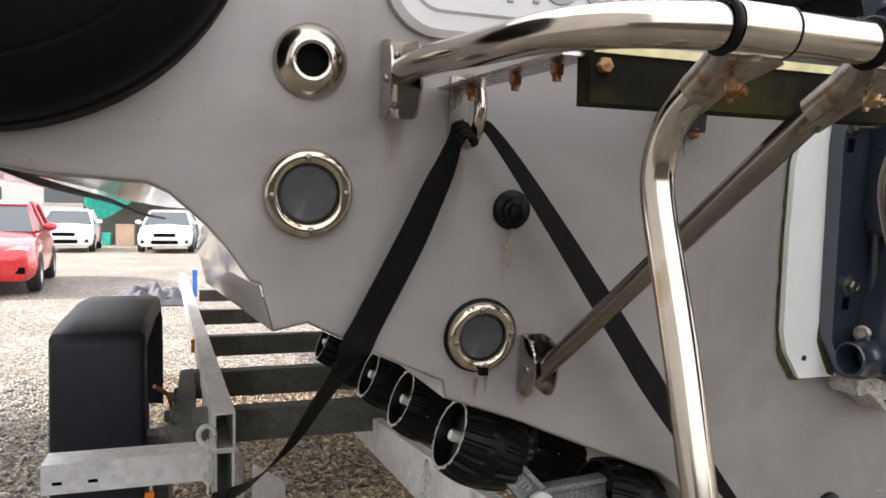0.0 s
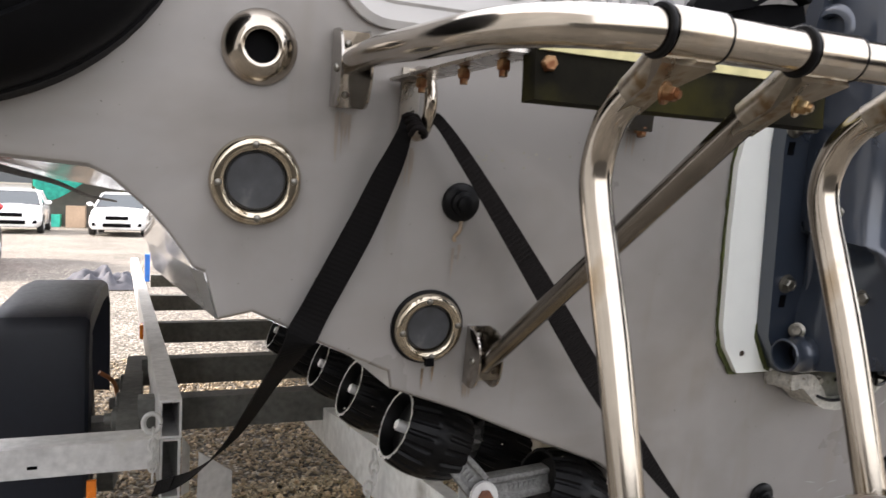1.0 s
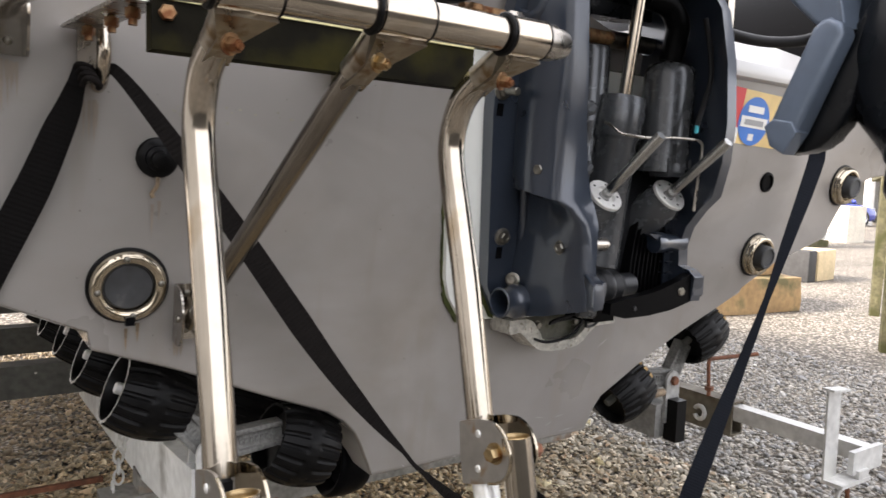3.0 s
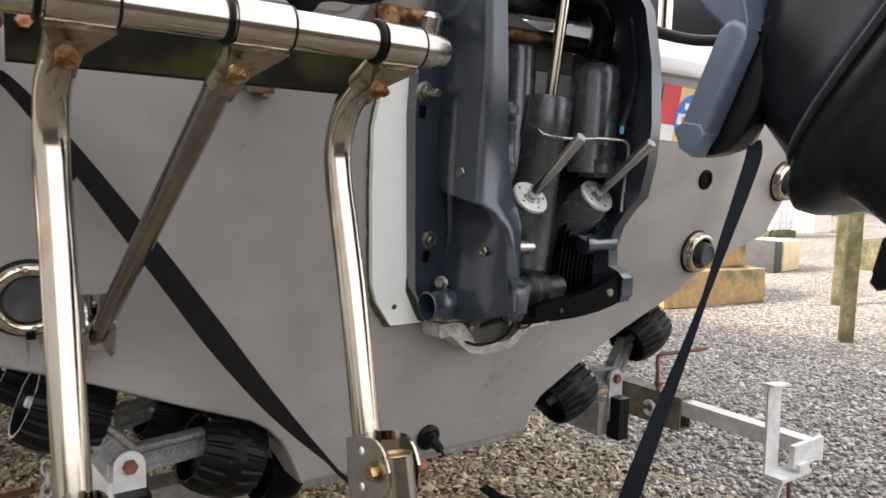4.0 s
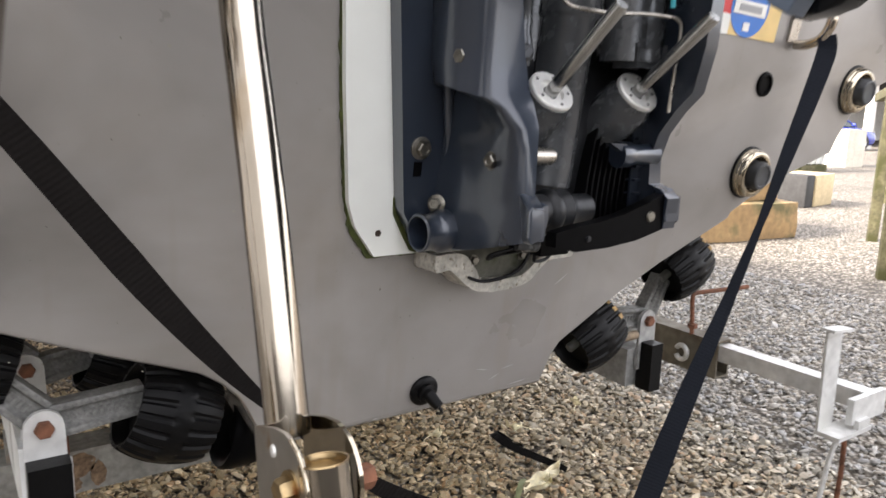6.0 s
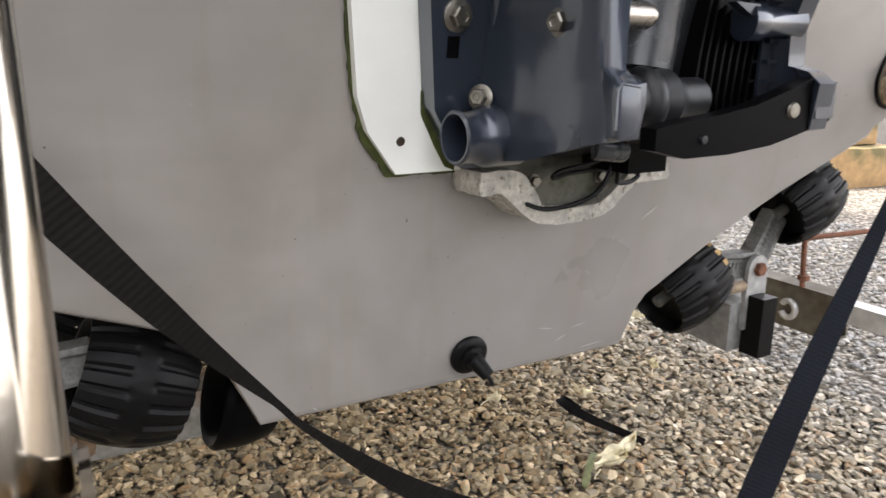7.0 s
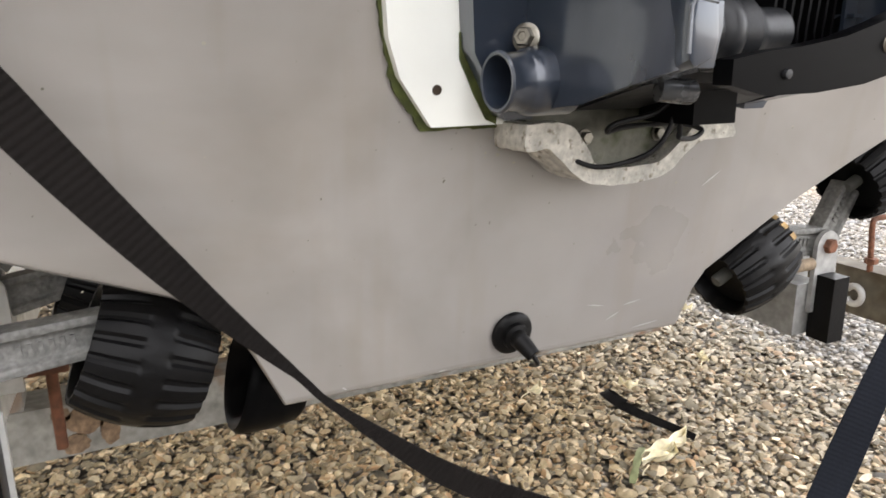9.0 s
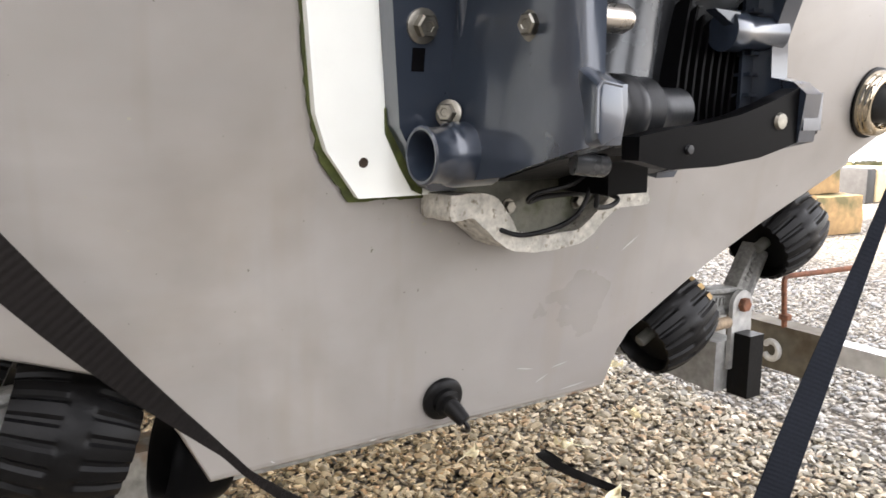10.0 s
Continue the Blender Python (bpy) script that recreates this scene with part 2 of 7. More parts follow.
DARKFACE = material("dark_timber", (0.03, 0.03, 0.03), 0.7, spread=0.3, grain=20, blotch=5)
PLASTIC_WHITE = material("white_tank_plastic", (0.72, 0.74, 0.72), 0.4, spread=0.08)
CARDBOARD = material("brown_board", (0.50, 0.36, 0.25), 0.8, spread=0.12)
TARP = material("teal_tarpaulin", (0.02, 0.42, 0.33), 0.5, spread=0.2, grain=8, blotch=2)
CLOTH = material("dark_cover_cloth", (0.045, 0.045, 0.055), 0.8, spread=0.3, grain=9, blotch=2)
RED = material("red_car_paint", (0.52, 0.018, 0.022), 0.25, 0.1, spread=0.06, coat=0.8)
WHITE = material("white_car_paint", (0.78, 0.78, 0.77), 0.25, spread=0.04, coat=0.8)
BLUE = material("blue_car_paint", (0.03, 0.05, 0.30), 0.25, spread=0.05, coat=0.8)
TYRE = material("tyre_rubber", (0.02, 0.02, 0.02), 0.8, spread=0.3)
RIM = material("alloy_wheel", (0.5, 0.5, 0.5), 0.3, 0.9)
WINDOW = material("car_window_glass", (0.03, 0.04, 0.045), 0.05, spread=0.05, spec=0.8, rough_spread=0.02)
LAMP_GLASS = material("headlamp_glass", (0.55, 0.57, 0.58), 0.1, spread=0.1)
PLATE_W = material("pale_plate", (0.75, 0.74, 0.70), 0.5)
RENDER_WALL = material("pale_render_wall", (0.62, 0.60, 0.56), 0.85, spread=0.1, grain=6, blotch=0.6)
SHED = material("dark_shed_cladding", (0.10, 0.095, 0.085), 0.7, spread=0.2, grain=3, blotch=0.4)
ORANGE = material("orange_reflector", (0.75, 0.20, 0.02), 0.25)
S_RED = material("sticker_red", (0.60, 0.03, 0.035), 0.4)
S_YEL = material("sticker_buff", (0.72, 0.52, 0.22), 0.4)
S_WHITE = material("sticker_white", (0.80, 0.79, 0.75), 0.4)
S_BLUE = material("sticker_blue", (0.03, 0.16, 0.52), 0.35)
CABLE = material("black_cable", (0.006, 0.006, 0.007), 0.4, spec=0.25)
CYAN = material("cyan_wire", (0.05, 0.42, 0.50), 0.4)
LEAF_GREEN = material("faded_green_stalk", (0.26, 0.29, 0.15), 0.7, spread=0.2, grain=60, blotch=18)
LEAF = material("dry_leaf", (0.80, 0.73, 0.52), 0.8, spread=0.25, grain=60, blotch=18, stain=(0.20, 0.22, 0.08), stain_scale=14, stain_from=0.60)
PEBBLE = material("gravel_stones", (0.3, 0.27, 0.22), 0.75, spread=0.22, grain=90, blotch=30, bump=0.3, bump_scale=240, per="island",
                  tints=((0.325, 0.280, 0.196), (0.134, 0.129, 0.112), (0.582, 0.504, 0.375), (0.224, 0.202, 0.157), (0.403, 0.274, 0.168), (0.784, 0.706, 0.571), (0.168, 0.159, 0.134),
                         (0.426, 0.375, 0.286), (0.258, 0.224, 0.162), (0.078, 0.074, 0.065), (0.470, 0.375, 0.258), (0.291, 0.274, 0.230), (0.672, 0.605, 0.493), (0.202, 0.174, 0.129)))


PEBBLE_YARD = material("yard_stones", (0.3, 0.29, 0.27), 0.8, spread=0.2, grain=90, blotch=3, per="island",
                       tints=((0.36, 0.335, 0.295), (0.25, 0.243, 0.23), (0.44, 0.415, 0.37), (0.29, 0.275, 0.25), (0.40, 0.36, 0.295), (0.50, 0.475, 0.43), (0.32, 0.32, 0.315), (0.20, 0.195, 0.185), (0.37, 0.34, 0.285)))


def tint_by_distance(m, centre, stretch, warm, cool):
    """Tints the stones by distance: browner under the boat, greyer out in the yard."""
    N, L = m.node_tree.nodes, m.node_tree.links
    b = N["Principled BSDF"]
    col = b.inputs["Base Color"].links[0].from_socket
    tc, dist, n, add, r = N.new("ShaderNodeTexCoord"), N.new("ShaderNodeVectorMath"), N.new("ShaderNodeTexNoise"), N.new("ShaderNodeMath"), N.new("ShaderNodeValToRGB")
    dist.operation = "DISTANCE"
    dist.inputs[1].default_value = (centre[0], centre[1] * stretch, 0.0)
    mp = N.new("ShaderNodeMapping")
    mp.inputs["Scale"].default_value = (1, stretch, 1)
    L.new(tc.outputs["Object"], mp.inputs[0])
    L.new(mp.outputs[0], dist.inputs[0])
    n.inputs["Scale"].default_value = 1.6
    L.new(tc.outputs["Object"], n.inputs["Vector"])
    L.new(dist.outputs["Value"], add.inputs[0])
    L.new(n.outputs[0], add.inputs[1])
    scale = N.new("ShaderNodeMath")
    scale.operation = "MULTIPLY"
    scale.inputs[1].default_value = 0.25
    L.new(add.outputs[0], scale.inputs[0])
    r.color_ramp.elements[0].position, r.color_ramp.elements[0].color = 0.34, (*warm, 1)
    r.color_ramp.elements[1].position, r.color_ramp.elements[1].color = 0.68, (*cool, 1)
    L.new(scale.outputs[0], r.inputs[0])
    mx = N.new("ShaderNodeMix")
    mx.data_type, mx.blend_type = "RGBA", "MULTIPLY"
    mx.inputs[0].default_value = 1
    L.new(col, mx.inputs[6])
    L.new(r.outputs[0], mx.inputs[7])
    L.new(mx.outputs[2], b.inputs["Base Color"])


tint_by_distance(PEBBLE, (1.0, 2.3), 1.0, (1.10, 0.99, 0.80), (0.86, 0.91, 0.99))
tint_by_distance(PEBBLE_YARD, (0.9, 4.4), 0.4, (0.92, 0.78, 0.60), (0.97, 0.98, 1.0))


def gravel_sheet():
    """Loose stones as cells of colour with recessed joints, for the ground between and beyond the modelled stones."""
    m = bpy.data.materials.new("gravel_ground")
    m.use_nodes = True
    N, L = m.node_tree.nodes, m.node_tree.links
    b = N["Principled BSDF"]
    b.inputs["Roughness"].default_value = 0.85
    tc = N.new("ShaderNodeTexCoord")
    v = N.new("ShaderNodeTexVoronoi")
    v.inputs["Scale"].default_value = 42
    L.new(tc.outputs["Object"], v.inputs["Vector"])
    sep = N.new("ShaderNodeSeparateColor")
    L.new(v.outputs["Color"], sep.inputs[0])
    r = N.new("ShaderNodeValToRGB")
    els = r.color_ramp.elements
    cols = [(0.0, (0.15, 0.145, 0.135)), (0.3, (0.29, 0.27, 0.23)), (0.55, (0.42, 0.39, 0.34)), (0.8, (0.55, 0.515, 0.455)), (1.0, (0.68, 0.645, 0.58))]
    while len(els) < len(cols):
        els.new(0.5)
    for e, (p, c) in zip(els, cols):
        e.position, e.color = p, (*c, 1)
    L.new(sep.outputs[0], r.inputs[0])
    joint = N.new("ShaderNodeValToRGB")
    joint.color_ramp.elements[0].position, joint.color_ramp.elements[0].color = 0.15, (1, 1, 1, 1)
    joint.color_ramp.elements[1].position, joint.color_ramp.elements[1].color = 0.62, (0.22, 0.20, 0.18, 1)
    L.new(v.outputs["Distance"], joint.inputs[0])
    mx = N.new("ShaderNodeMix")
    mx.data_type, mx.blend_type = "RGBA", "MULTIPLY"
    mx.inputs[0].default_value = 1
    L.new(r.outputs[0], mx.inputs[6])
    L.new(joint.outputs[0], mx.inputs[7])
    n = N.new("ShaderNodeTexNoise")
    n.inputs["Scale"].default_value = 0.5
    n.inputs["Detail"].default_value = 5
    L.new(tc.outputs["Object"], n.inputs["Vector"])
    r2 = N.new("ShaderNodeValToRGB")
    r2.color_ramp.elements[0].position, r2.color_ramp.elements[0].color = 0.35, (0.78, 0.76, 0.74, 1)
    r2.color_ramp.elements[1].position, r2.color_ramp.elements[1].color = 0.65, (1.18, 1.16, 1.12, 1)
    L.new(n.outputs[0], r2.inputs[0])
    mx2 = N.new("ShaderNodeMix")
    mx2.data_type, mx2.blend_type = "RGBA", "MULTIPLY"
    mx2.inputs[0].default_value = 1
    L.new(mx.outputs[2], mx2.inputs[6])
    L.new(r2.outputs[0], mx2.inputs[7])
    L.new(mx2.outputs[2], b.inputs["Base Color"])
    bp = N.new("ShaderNodeBump")
    bp.invert = True
    bp.inputs["Strength"].default_value, bp.inputs["Distance"].default_value = 0.9, 0.01
    L.new(v.outputs["Distance"], bp.inputs["Height"])
    L.new(bp.outputs[0], b.inputs["Normal"])
    return m


GRAVEL = gravel_sheet()

# ---- mesh helpers ----
WORLD = {}


def thing(name, x, y, z, label, category, group="", kind=""):
    ob = new(name)
    ob.location = (x, y, z)
    ob.empty_display_size = 0.1
    WORLD[ob] = Matrix.Translation((x, y, z))
    return tagged(ob, label, category, group, kind)


def part(name, bm, mat, parent=None, label="", smooth=35, bevel=0.0):
    """Links a bmesh, built in world coordinates, as one mesh object under a thing or a part."""
    if bevel:
        sharp = [e for e in bm.edges if len(e.link_faces) == 2 and e.calc_face_angle(0) > radians(40)]
        bmesh.ops.bevel(bm, geom=sharp, offset=bevel, segments=2, affect="EDGES", profile=0.6, clamp_overlap=True)
    bmesh.ops.recalc_face_normals(bm, faces=bm.faces)
    me = bpy.data.meshes.new(name)
    c = Vector((0, 0, 0))
    for v in bm.verts:
        c += v.co
    c /= max(1, len(bm.verts))
    for v in bm.verts:
        v.co -= c
    bm.to_mesh(me)
    bm.free()
    me.materials.append(mat)
    me.shade_smooth()
    me.set_sharp_from_angle(angle=radians(smooth))
    ob = new(name, me)
    WORLD[ob] = Matrix.Translation(c)
    if parent is None:
        ob.matrix_basis = WORLD[ob]
    else:
        ob.parent = parent
        ob.matrix_parent_inverse = WORLD[parent].inverted()
        ob.matrix_basis = WORLD[ob]
    if label:
        ob["label"] = label
    return ob


def box(bm, x0, x1, y0, y1, z0, z1, m=None):
    vs = [bm.verts.new((x, y, z)) for x in (x0, x1) for y in (y0, y1) for z in (z0, z1)]
    for f in ((0, 1, 3, 2), (4, 6, 7, 5), (0, 4, 5, 1), (2, 3, 7, 6), (0, 2, 6, 4), (1, 5, 7, 3)):
        bm.faces.new([vs[i] for i in f])
    if m is not None:
        bmesh.ops.transform(bm, matrix=m, verts=vs)
    return vs


def boxed(*a, m=None):
    bm = bmesh.new()
    box(bm, *a, m=m)
    return bm


def prism(bm, pts, a, b):
    """A polygon of 3D points pushed from offset vector a to offset vector b."""
    a, b = Vector(a), Vector(b)
    lo = [bm.verts.new(Vector(p) + a) for p in pts]
    hi = [bm.verts.new(Vector(p) + b) for p in pts]
    n = len(pts)
    bm.faces.new(lo)
    bm.faces.new(hi[::-1])
    for i in range(n):
        bm.faces.new((lo[i], lo[(i + 1) % n], hi[(i + 1) % n], hi[i]))
    return lo + hi


def frame_of(d):
    d = Vector(d).normalized()
    u = d.cross(Vector((0, 0, 1)) if abs(d.z) < 0.95 else Vector((0, 1, 0))).normalized()
    return d, u, d.cross(u)


def rod(bm, p, q, r, r2=None, seg=24, caps=True):
    p, q = Vector(p), Vector(q)
    d, u, w = frame_of(q - p)
    r2 = r if r2 is None else r2
    ring = [[bm.verts.new(c + (u * math.cos(t) + w * math.sin(t)) * rr) for t in [2 * math.pi * i / seg for i in range(seg)]] for c, rr in ((p, r), (q, r2))]
    for i in range(seg):
        j = (i + 1) % seg
        bm.faces.new((ring[0][i], ring[0][j], ring[1][j], ring[1][i]))
    if caps:
        bm.faces.new(ring[0][::-1])
        bm.faces.new(ring[1])


def lathe(bm, base, axis, profile, seg=32, closed=False):
    """Turns (radius, distance along the axis) pairs round an axis through base."""
    base = Vector(base)
    d, u, w = frame_of(axis)
    rings = []
    for r, h in profile:
        if r < 1e-6:
            rings.append([bm.verts.new(base + d * h)])
        else:
            rings.append([bm.verts.new(base + d * h + (u * math.cos(t) + w * math.sin(t)) * r) for t in [2 * math.pi * i / seg for i in range(seg)]])
    pairs = list(zip(rings, rings[1:])) + ([(rings[-1], rings[0])] if closed else [])
    for a, b in pairs:
        for i in range(seg):
            j = (i + 1) % seg
            f = [a[i % len(a)], a[j % len(a)], b[j % len(b)], b[i % len(b)]]
            f = list(dict.fromkeys(f))
            if len(f) > 2:
                bm.faces.new(f)


def smooth_path(pts, n=8):
    """Catmull-Rom through the points."""
    P = [Vector(p) for p in pts]
    P = [P[0] * 2 - P[1]] + P + [P[-1] * 2 - P[-2]]
    out = []
    for i in range(1, len(P) - 2):
        a, b, c, d = P[i - 1:i + 3]
        for k in range(n):
            t = k / n
            out.append(0.5 * ((2 * b) + (c - a) * t + (2 * a - 5 * b + 4 * c - d) * t * t + (3 * b - a - 3 * c + d) * t ** 3))
    return out + [P[-2]]


def tube(bm, pts, r, seg=20, inner=None):
    """A round bar (or an open pipe, with an inner radius) along a path."""
    P = [Vector(p) for p in pts]
    u = None
    outs, ins = [], []
    for i, p in enumerate(P):
        d = (P[min(i + 1, len(P) - 1)] - P[max(i - 1, 0)]).normalized()
        if u is None:
            _, u, _ = frame_of(d)
        u = (u - d * u.dot(d)).normalized()
        w = d.cross(u)
        angs = [2 * math.pi * k / seg for k in range(seg)]
        outs.append([bm.verts.new(p + (u * math.cos(t) + w * math.sin(t)) * r) for t in angs])
        if inner:
            ins.append([bm.verts.new(p + (u * math.cos(t) + w * math.sin(t)) * inner) for t in angs])
    for rings in (outs, ins):
        for a, b in zip(rings, rings[1:]):
            for k in range(seg):
                j = (k + 1) % seg
                bm.faces.new((a[k], a[j], b[j], b[k]))
    if inner:
        for a, b in ((outs[0], ins[0]), (outs[-1], ins[-1])):
            for k in range(seg):
                j = (k + 1) % seg
                bm.faces.new((a[k], a[j], b[j], b[k]))
    else:
        bm.faces.new(outs[0][::-1])
        bm.faces.new(outs[-1])


def ribbon(bm, pts, widths, sides, thick=0.0022):
    """A flat strap along a path: at each point its width and the direction across it."""
    rows, along = [], [0.0]
    n = len(pts)
    for p, q in zip(pts, pts[1:]):
        along.append(along[-1] + (Vector(q) - Vector(p)).length)
    uvl = bm.loops.layers.uv.new("UVMap")
    for i, (p, wd, sd) in enumerate(zip(pts, widths, sides)):
        p, sd = Vector(p), Vector(sd).normalized()
        d = (Vector(pts[min(i + 1, n - 1)]) - Vector(pts[max(i - 1, 0)])).normalized()
        sd = (sd - d * sd.dot(d)).normalized()
        nn = d.cross(sd) * thick / 2
        rows.append([bm.verts.new(p + sd * wd / 2 * k + nn * s) for k, s in ((-1, 1), (1, 1), (1, -1), (-1, -1))])
    for i in range(n - 1):
        a, b = rows[i], rows[i + 1]
        for k in range(4):
            f = bm.faces.new((a[k], a[(k + 1) % 4], b[(k + 1) % 4], b[k]))
            us = (0.0, 0.05, 0.05, 0.0) if k in (0, 2) else (0.0, 0.002, 0.002, 0.0)
            for loop, u, v in zip(f.loops, us, (along[i], along[i], along[i + 1], along[i + 1])):
                loop[uvl].uv = (u, v)
    bm.faces.new(rows[0][::-1])
    bm.faces.new(rows[-1])


def hex_bolt(bm, p, d, size=0.010, head=0.008, washer=0.0):
    """A hexagon head, with a washer under it where given, that points along d from p."""
    p, d = Vector(p), Vector(d).normalized()
    if washer:
        lathe(bm, p, d, [(0, 0), (washer, 0), (washer, 0.002), (0, 0.002)], seg=24)
        p = p + d * 0.002
    lathe(bm, p, d, [(0, 0), (size, 0), (size, head * 0.8), (size * 0.86, head), (0, head)], seg=6)


def dome_screw(bm, p, d, r=0.005):
    lathe(bm, p, d, [(r, 0), (r * 0.85, r * 0.4), (r * 0.45, r * 0.62), (0, r * 0.66)], seg=12)


# ---- the transom's plane ----
RAKE = 0.15


def ty(z):
    return 1.206 + RAKE * (1.244 - z)


OUT = Vector((0, -1, -RAKE)).normalized()
UP = Vector((0, -RAKE, 1)).normalized()


def on(x, z, off=0.0):
    """A point off metres out from the transom, at x and height z."""
    return Vector((x, ty(z), z)) + OUT * off

# ---- ground ----
bm = bmesh.new()
bmesh.ops.create_grid(bm, x_segments=24, y_segments=24, size=400)
for v in bm.verts:
    v.co.z = -0.012
ground = part("ground", bm, GRAVEL)
tagged(ground, "pale brown and grey gravel yard", "gravel ground", kind="structure")

# ---- boat ----
boat = thing("boat", 1.25, 3.5, 0.62, "grey fibreglass boat with black inflatable tubes on a trailer", "boat")

BOTTOM = [(-0.42, 1.31), (-0.22, 1.285), (-0.05, 1.258), (0.067, 1.250), (0.092, 1.238), (0.112, 1.220), (0.138, 1.196), (0.160, 1.170), (0.191, 1.125), (0.205, 1.119),
          (0.223, 1.055), (0.268, 1.065), (0.366, 1.016), (0.469, 0.970), (0.475, 0.943), (0.597, 0.898), (0.744, 0.834), (0.862, 0.786), (0.896, 0.762),
          (0.921, 0.735), (0.937, 0.705), (0.967, 0.640)]
BOTTOM_R = [(1.526, 0.638), (1.544, 0.690), (1.562, 0.716), (1.706, 0.802), (1.823, 0.858), (2.020, 0.942), (2.026, 0.955), (2.161, 1.022), (2.250, 1.048),
            (2.372, 1.085), (2.385, 1.120), (2.418, 1.174), (2.47, 1.235), (2.55, 1.262), (2.92, 1.31)]
TOP_L, TOP_M, TOP_R = 1.66, 1.475, 1.482
SECTION = BOTTOM + BOTTOM_R


def hull():
    """The bottom and sides, run forward from the transom's outline to a raised stem."""
    bm = bmesh.new()
    rows = []
    for s in (0.012, 0.12, 0.3, 0.8, 1.6, 2.8, 4.0, 5.0, 5.7):
        k = max(0.0, (s - 2.6) / 3.1)
        narrow = 1 - 0.85 * k ** 2
        flare = 0.085 * min(1.0, s / 0.8)
        row = []
        for x, z in SECTION:
            out = flare * min(1.0, max(0.0, (abs(x - 1.25) - 0.78) / 0.25)) * min(1.0, max(0.0, (1.215 - z) / 0.10))
            row.append(bm.verts.new((1.25 + (x - 1.25) * narrow + math.copysign(out, x - 1.25), ty(z) + s, z + (1.35 - z) * 0.75 * k ** 2)))
        rows.append(row)
    for a, b in zip(rows, rows[1:]):
        for i in range(len(a) - 1):
            bm.faces.new((a[i], a[i + 1], b[i + 1], b[i]))
    bm.faces.new(rows[-1])
    return bm


def transom():
    """The raked aft face with a softly rounded lower edge, its top edge and its inner side."""
    bm = bmesh.new()
    rims = []
    for grow, s in ((0.0, 0.0120), (0.0006, 0.0080), (0.0020, 0.0042), (0.0045, 0.0014), (0.0080, 0.0002), (0.0110, 0.0)):
        rims.append([bm.verts.new((x, ty(z) + s, z + grow)) for x, z in SECTION])
    for a, b in zip(rims, rims[1:]):
        for i in range(len(a) - 1):
            bm.faces.new((a[i], a[i + 1], b[i + 1], b[i]))
    top = []
    for x, z in SECTION:
        zt = TOP_L if x < 1.0 else (TOP_M if x < 1.75 else TOP_R)
        top.append(bm.verts.new((x, ty(zt), zt)))
    for i in range(len(SECTION) - 1):
        bm.faces.new((rims[-1][i], rims[-1][i + 1], top[i + 1], top[i]))
    inner = [bm.verts.new(v.co + Vector((0, 0.06, 0))) for v in top]
    low = [bm.verts.new((v.co.x, v.co.y + 0.03, 1.32)) for v in inner]
    for a, b in ((top, inner), (inner, low)):
        for i in range(len(top) - 1):
            bm.faces.new((a[i], a[i + 1], b[i + 1], b[i]))
    return bm


part("hull", hull(), GEL_WHITE, boat, "glossy white hull bottom with steps", smooth=28)
part("transom", transom(), GEL, boat, "raked grey gelcoat transom", smooth=28)
# cockpit sole that closes the hull from above
part("cockpit_floor", boxed(-0.15, 2.6, 1.28, 5.6, 1.30, 1.33), GEL, boat)


def inflatable(cx, cz, r, side):
    bm = bmesh.new()
    prof = [(0, -0.10), (r * 0.30, -0.098), (r * 0.62, -0.085), (r * 0.80, -0.060), (r * 0.82, -0.055), (r * 0.84, -0.062), (r * 0.93, -0.040), (r * 0.985, -0.015), (r, 0.010), (r, 0.02),
            (r * 1.012, 0.022), (r * 1.012, 0.07), (r, 0.072), (r, 3.2), (r * 0.98, 4.2), (r * 0.9, 5.4), (0, 5.5)]
    lathe(bm, (cx, 1.13, cz), (0, 1, 0), prof, seg=72)
    return bm


tube_l = part("inflatable_tube", inflatable(-0.125, 1.628, 0.322, -1), HYPALON, boat, "black inflatable side tube with a dished end", smooth=40)
tube_r = part("inflatable_tube", inflatable(2.78, 1.64, 0.322, 1), HYPALON, boat, smooth=40)
bm = bmesh.new()
tube(bm, smooth_path([(-0.17, 1.15, 1.292), (-0.105, 1.20, 1.272), (-0.09, 1.41, 1.258), (-0.09, 1.70, 1.254), (-0.09, 2.3, 1.247), (-0.09, 3.2, 1.22), (-0.09, 5.0, 1.20)], 6), 0.006, seg=12)
part("rubbing_strake", bm, HYPALON, tube_l)


def name_panel():
    """A raised panel with rounded lower corners and a sloping rim."""
    bm = bmesh.new()
    loops = []
    for inset, off in ((0.0, 0.001), (0.0, 0.012), (0.010, 0.020), (0.030, 0.020), (0.034, 0.024), (0.036, 0.024)):
        pts = []
        x0, x1, z0, z1, r = 0.352 + inset, 1.02 - inset, 1.452 + inset, 1.655, 0.075 - inset
        for k in range(9):
            a = math.pi + math.pi / 2 * k / 8
            pts.append(on(x0 + r + r * math.cos(a), z0 + r + r * math.sin(a), off))
        for k in range(9):
            a = 1.5 * math.pi + math.pi / 2 * k / 8
            pts.append(on(x1 - r + r * math.cos(a), z0 + r + r * math.sin(a), off))
        pts += [on(x1, z1, off), on(x0, z1, off)]
        loops.append([bm.verts.new(p) for p in pts])
    n = len(loops[0])
    for a, b in zip(loops, loops[1:]):
        for i in range(n):
            bm.faces.new((a[i], a[(i + 1) % n], b[(i + 1) % n], b[i]))
    bm.faces.new(loops[-1])
    return bm


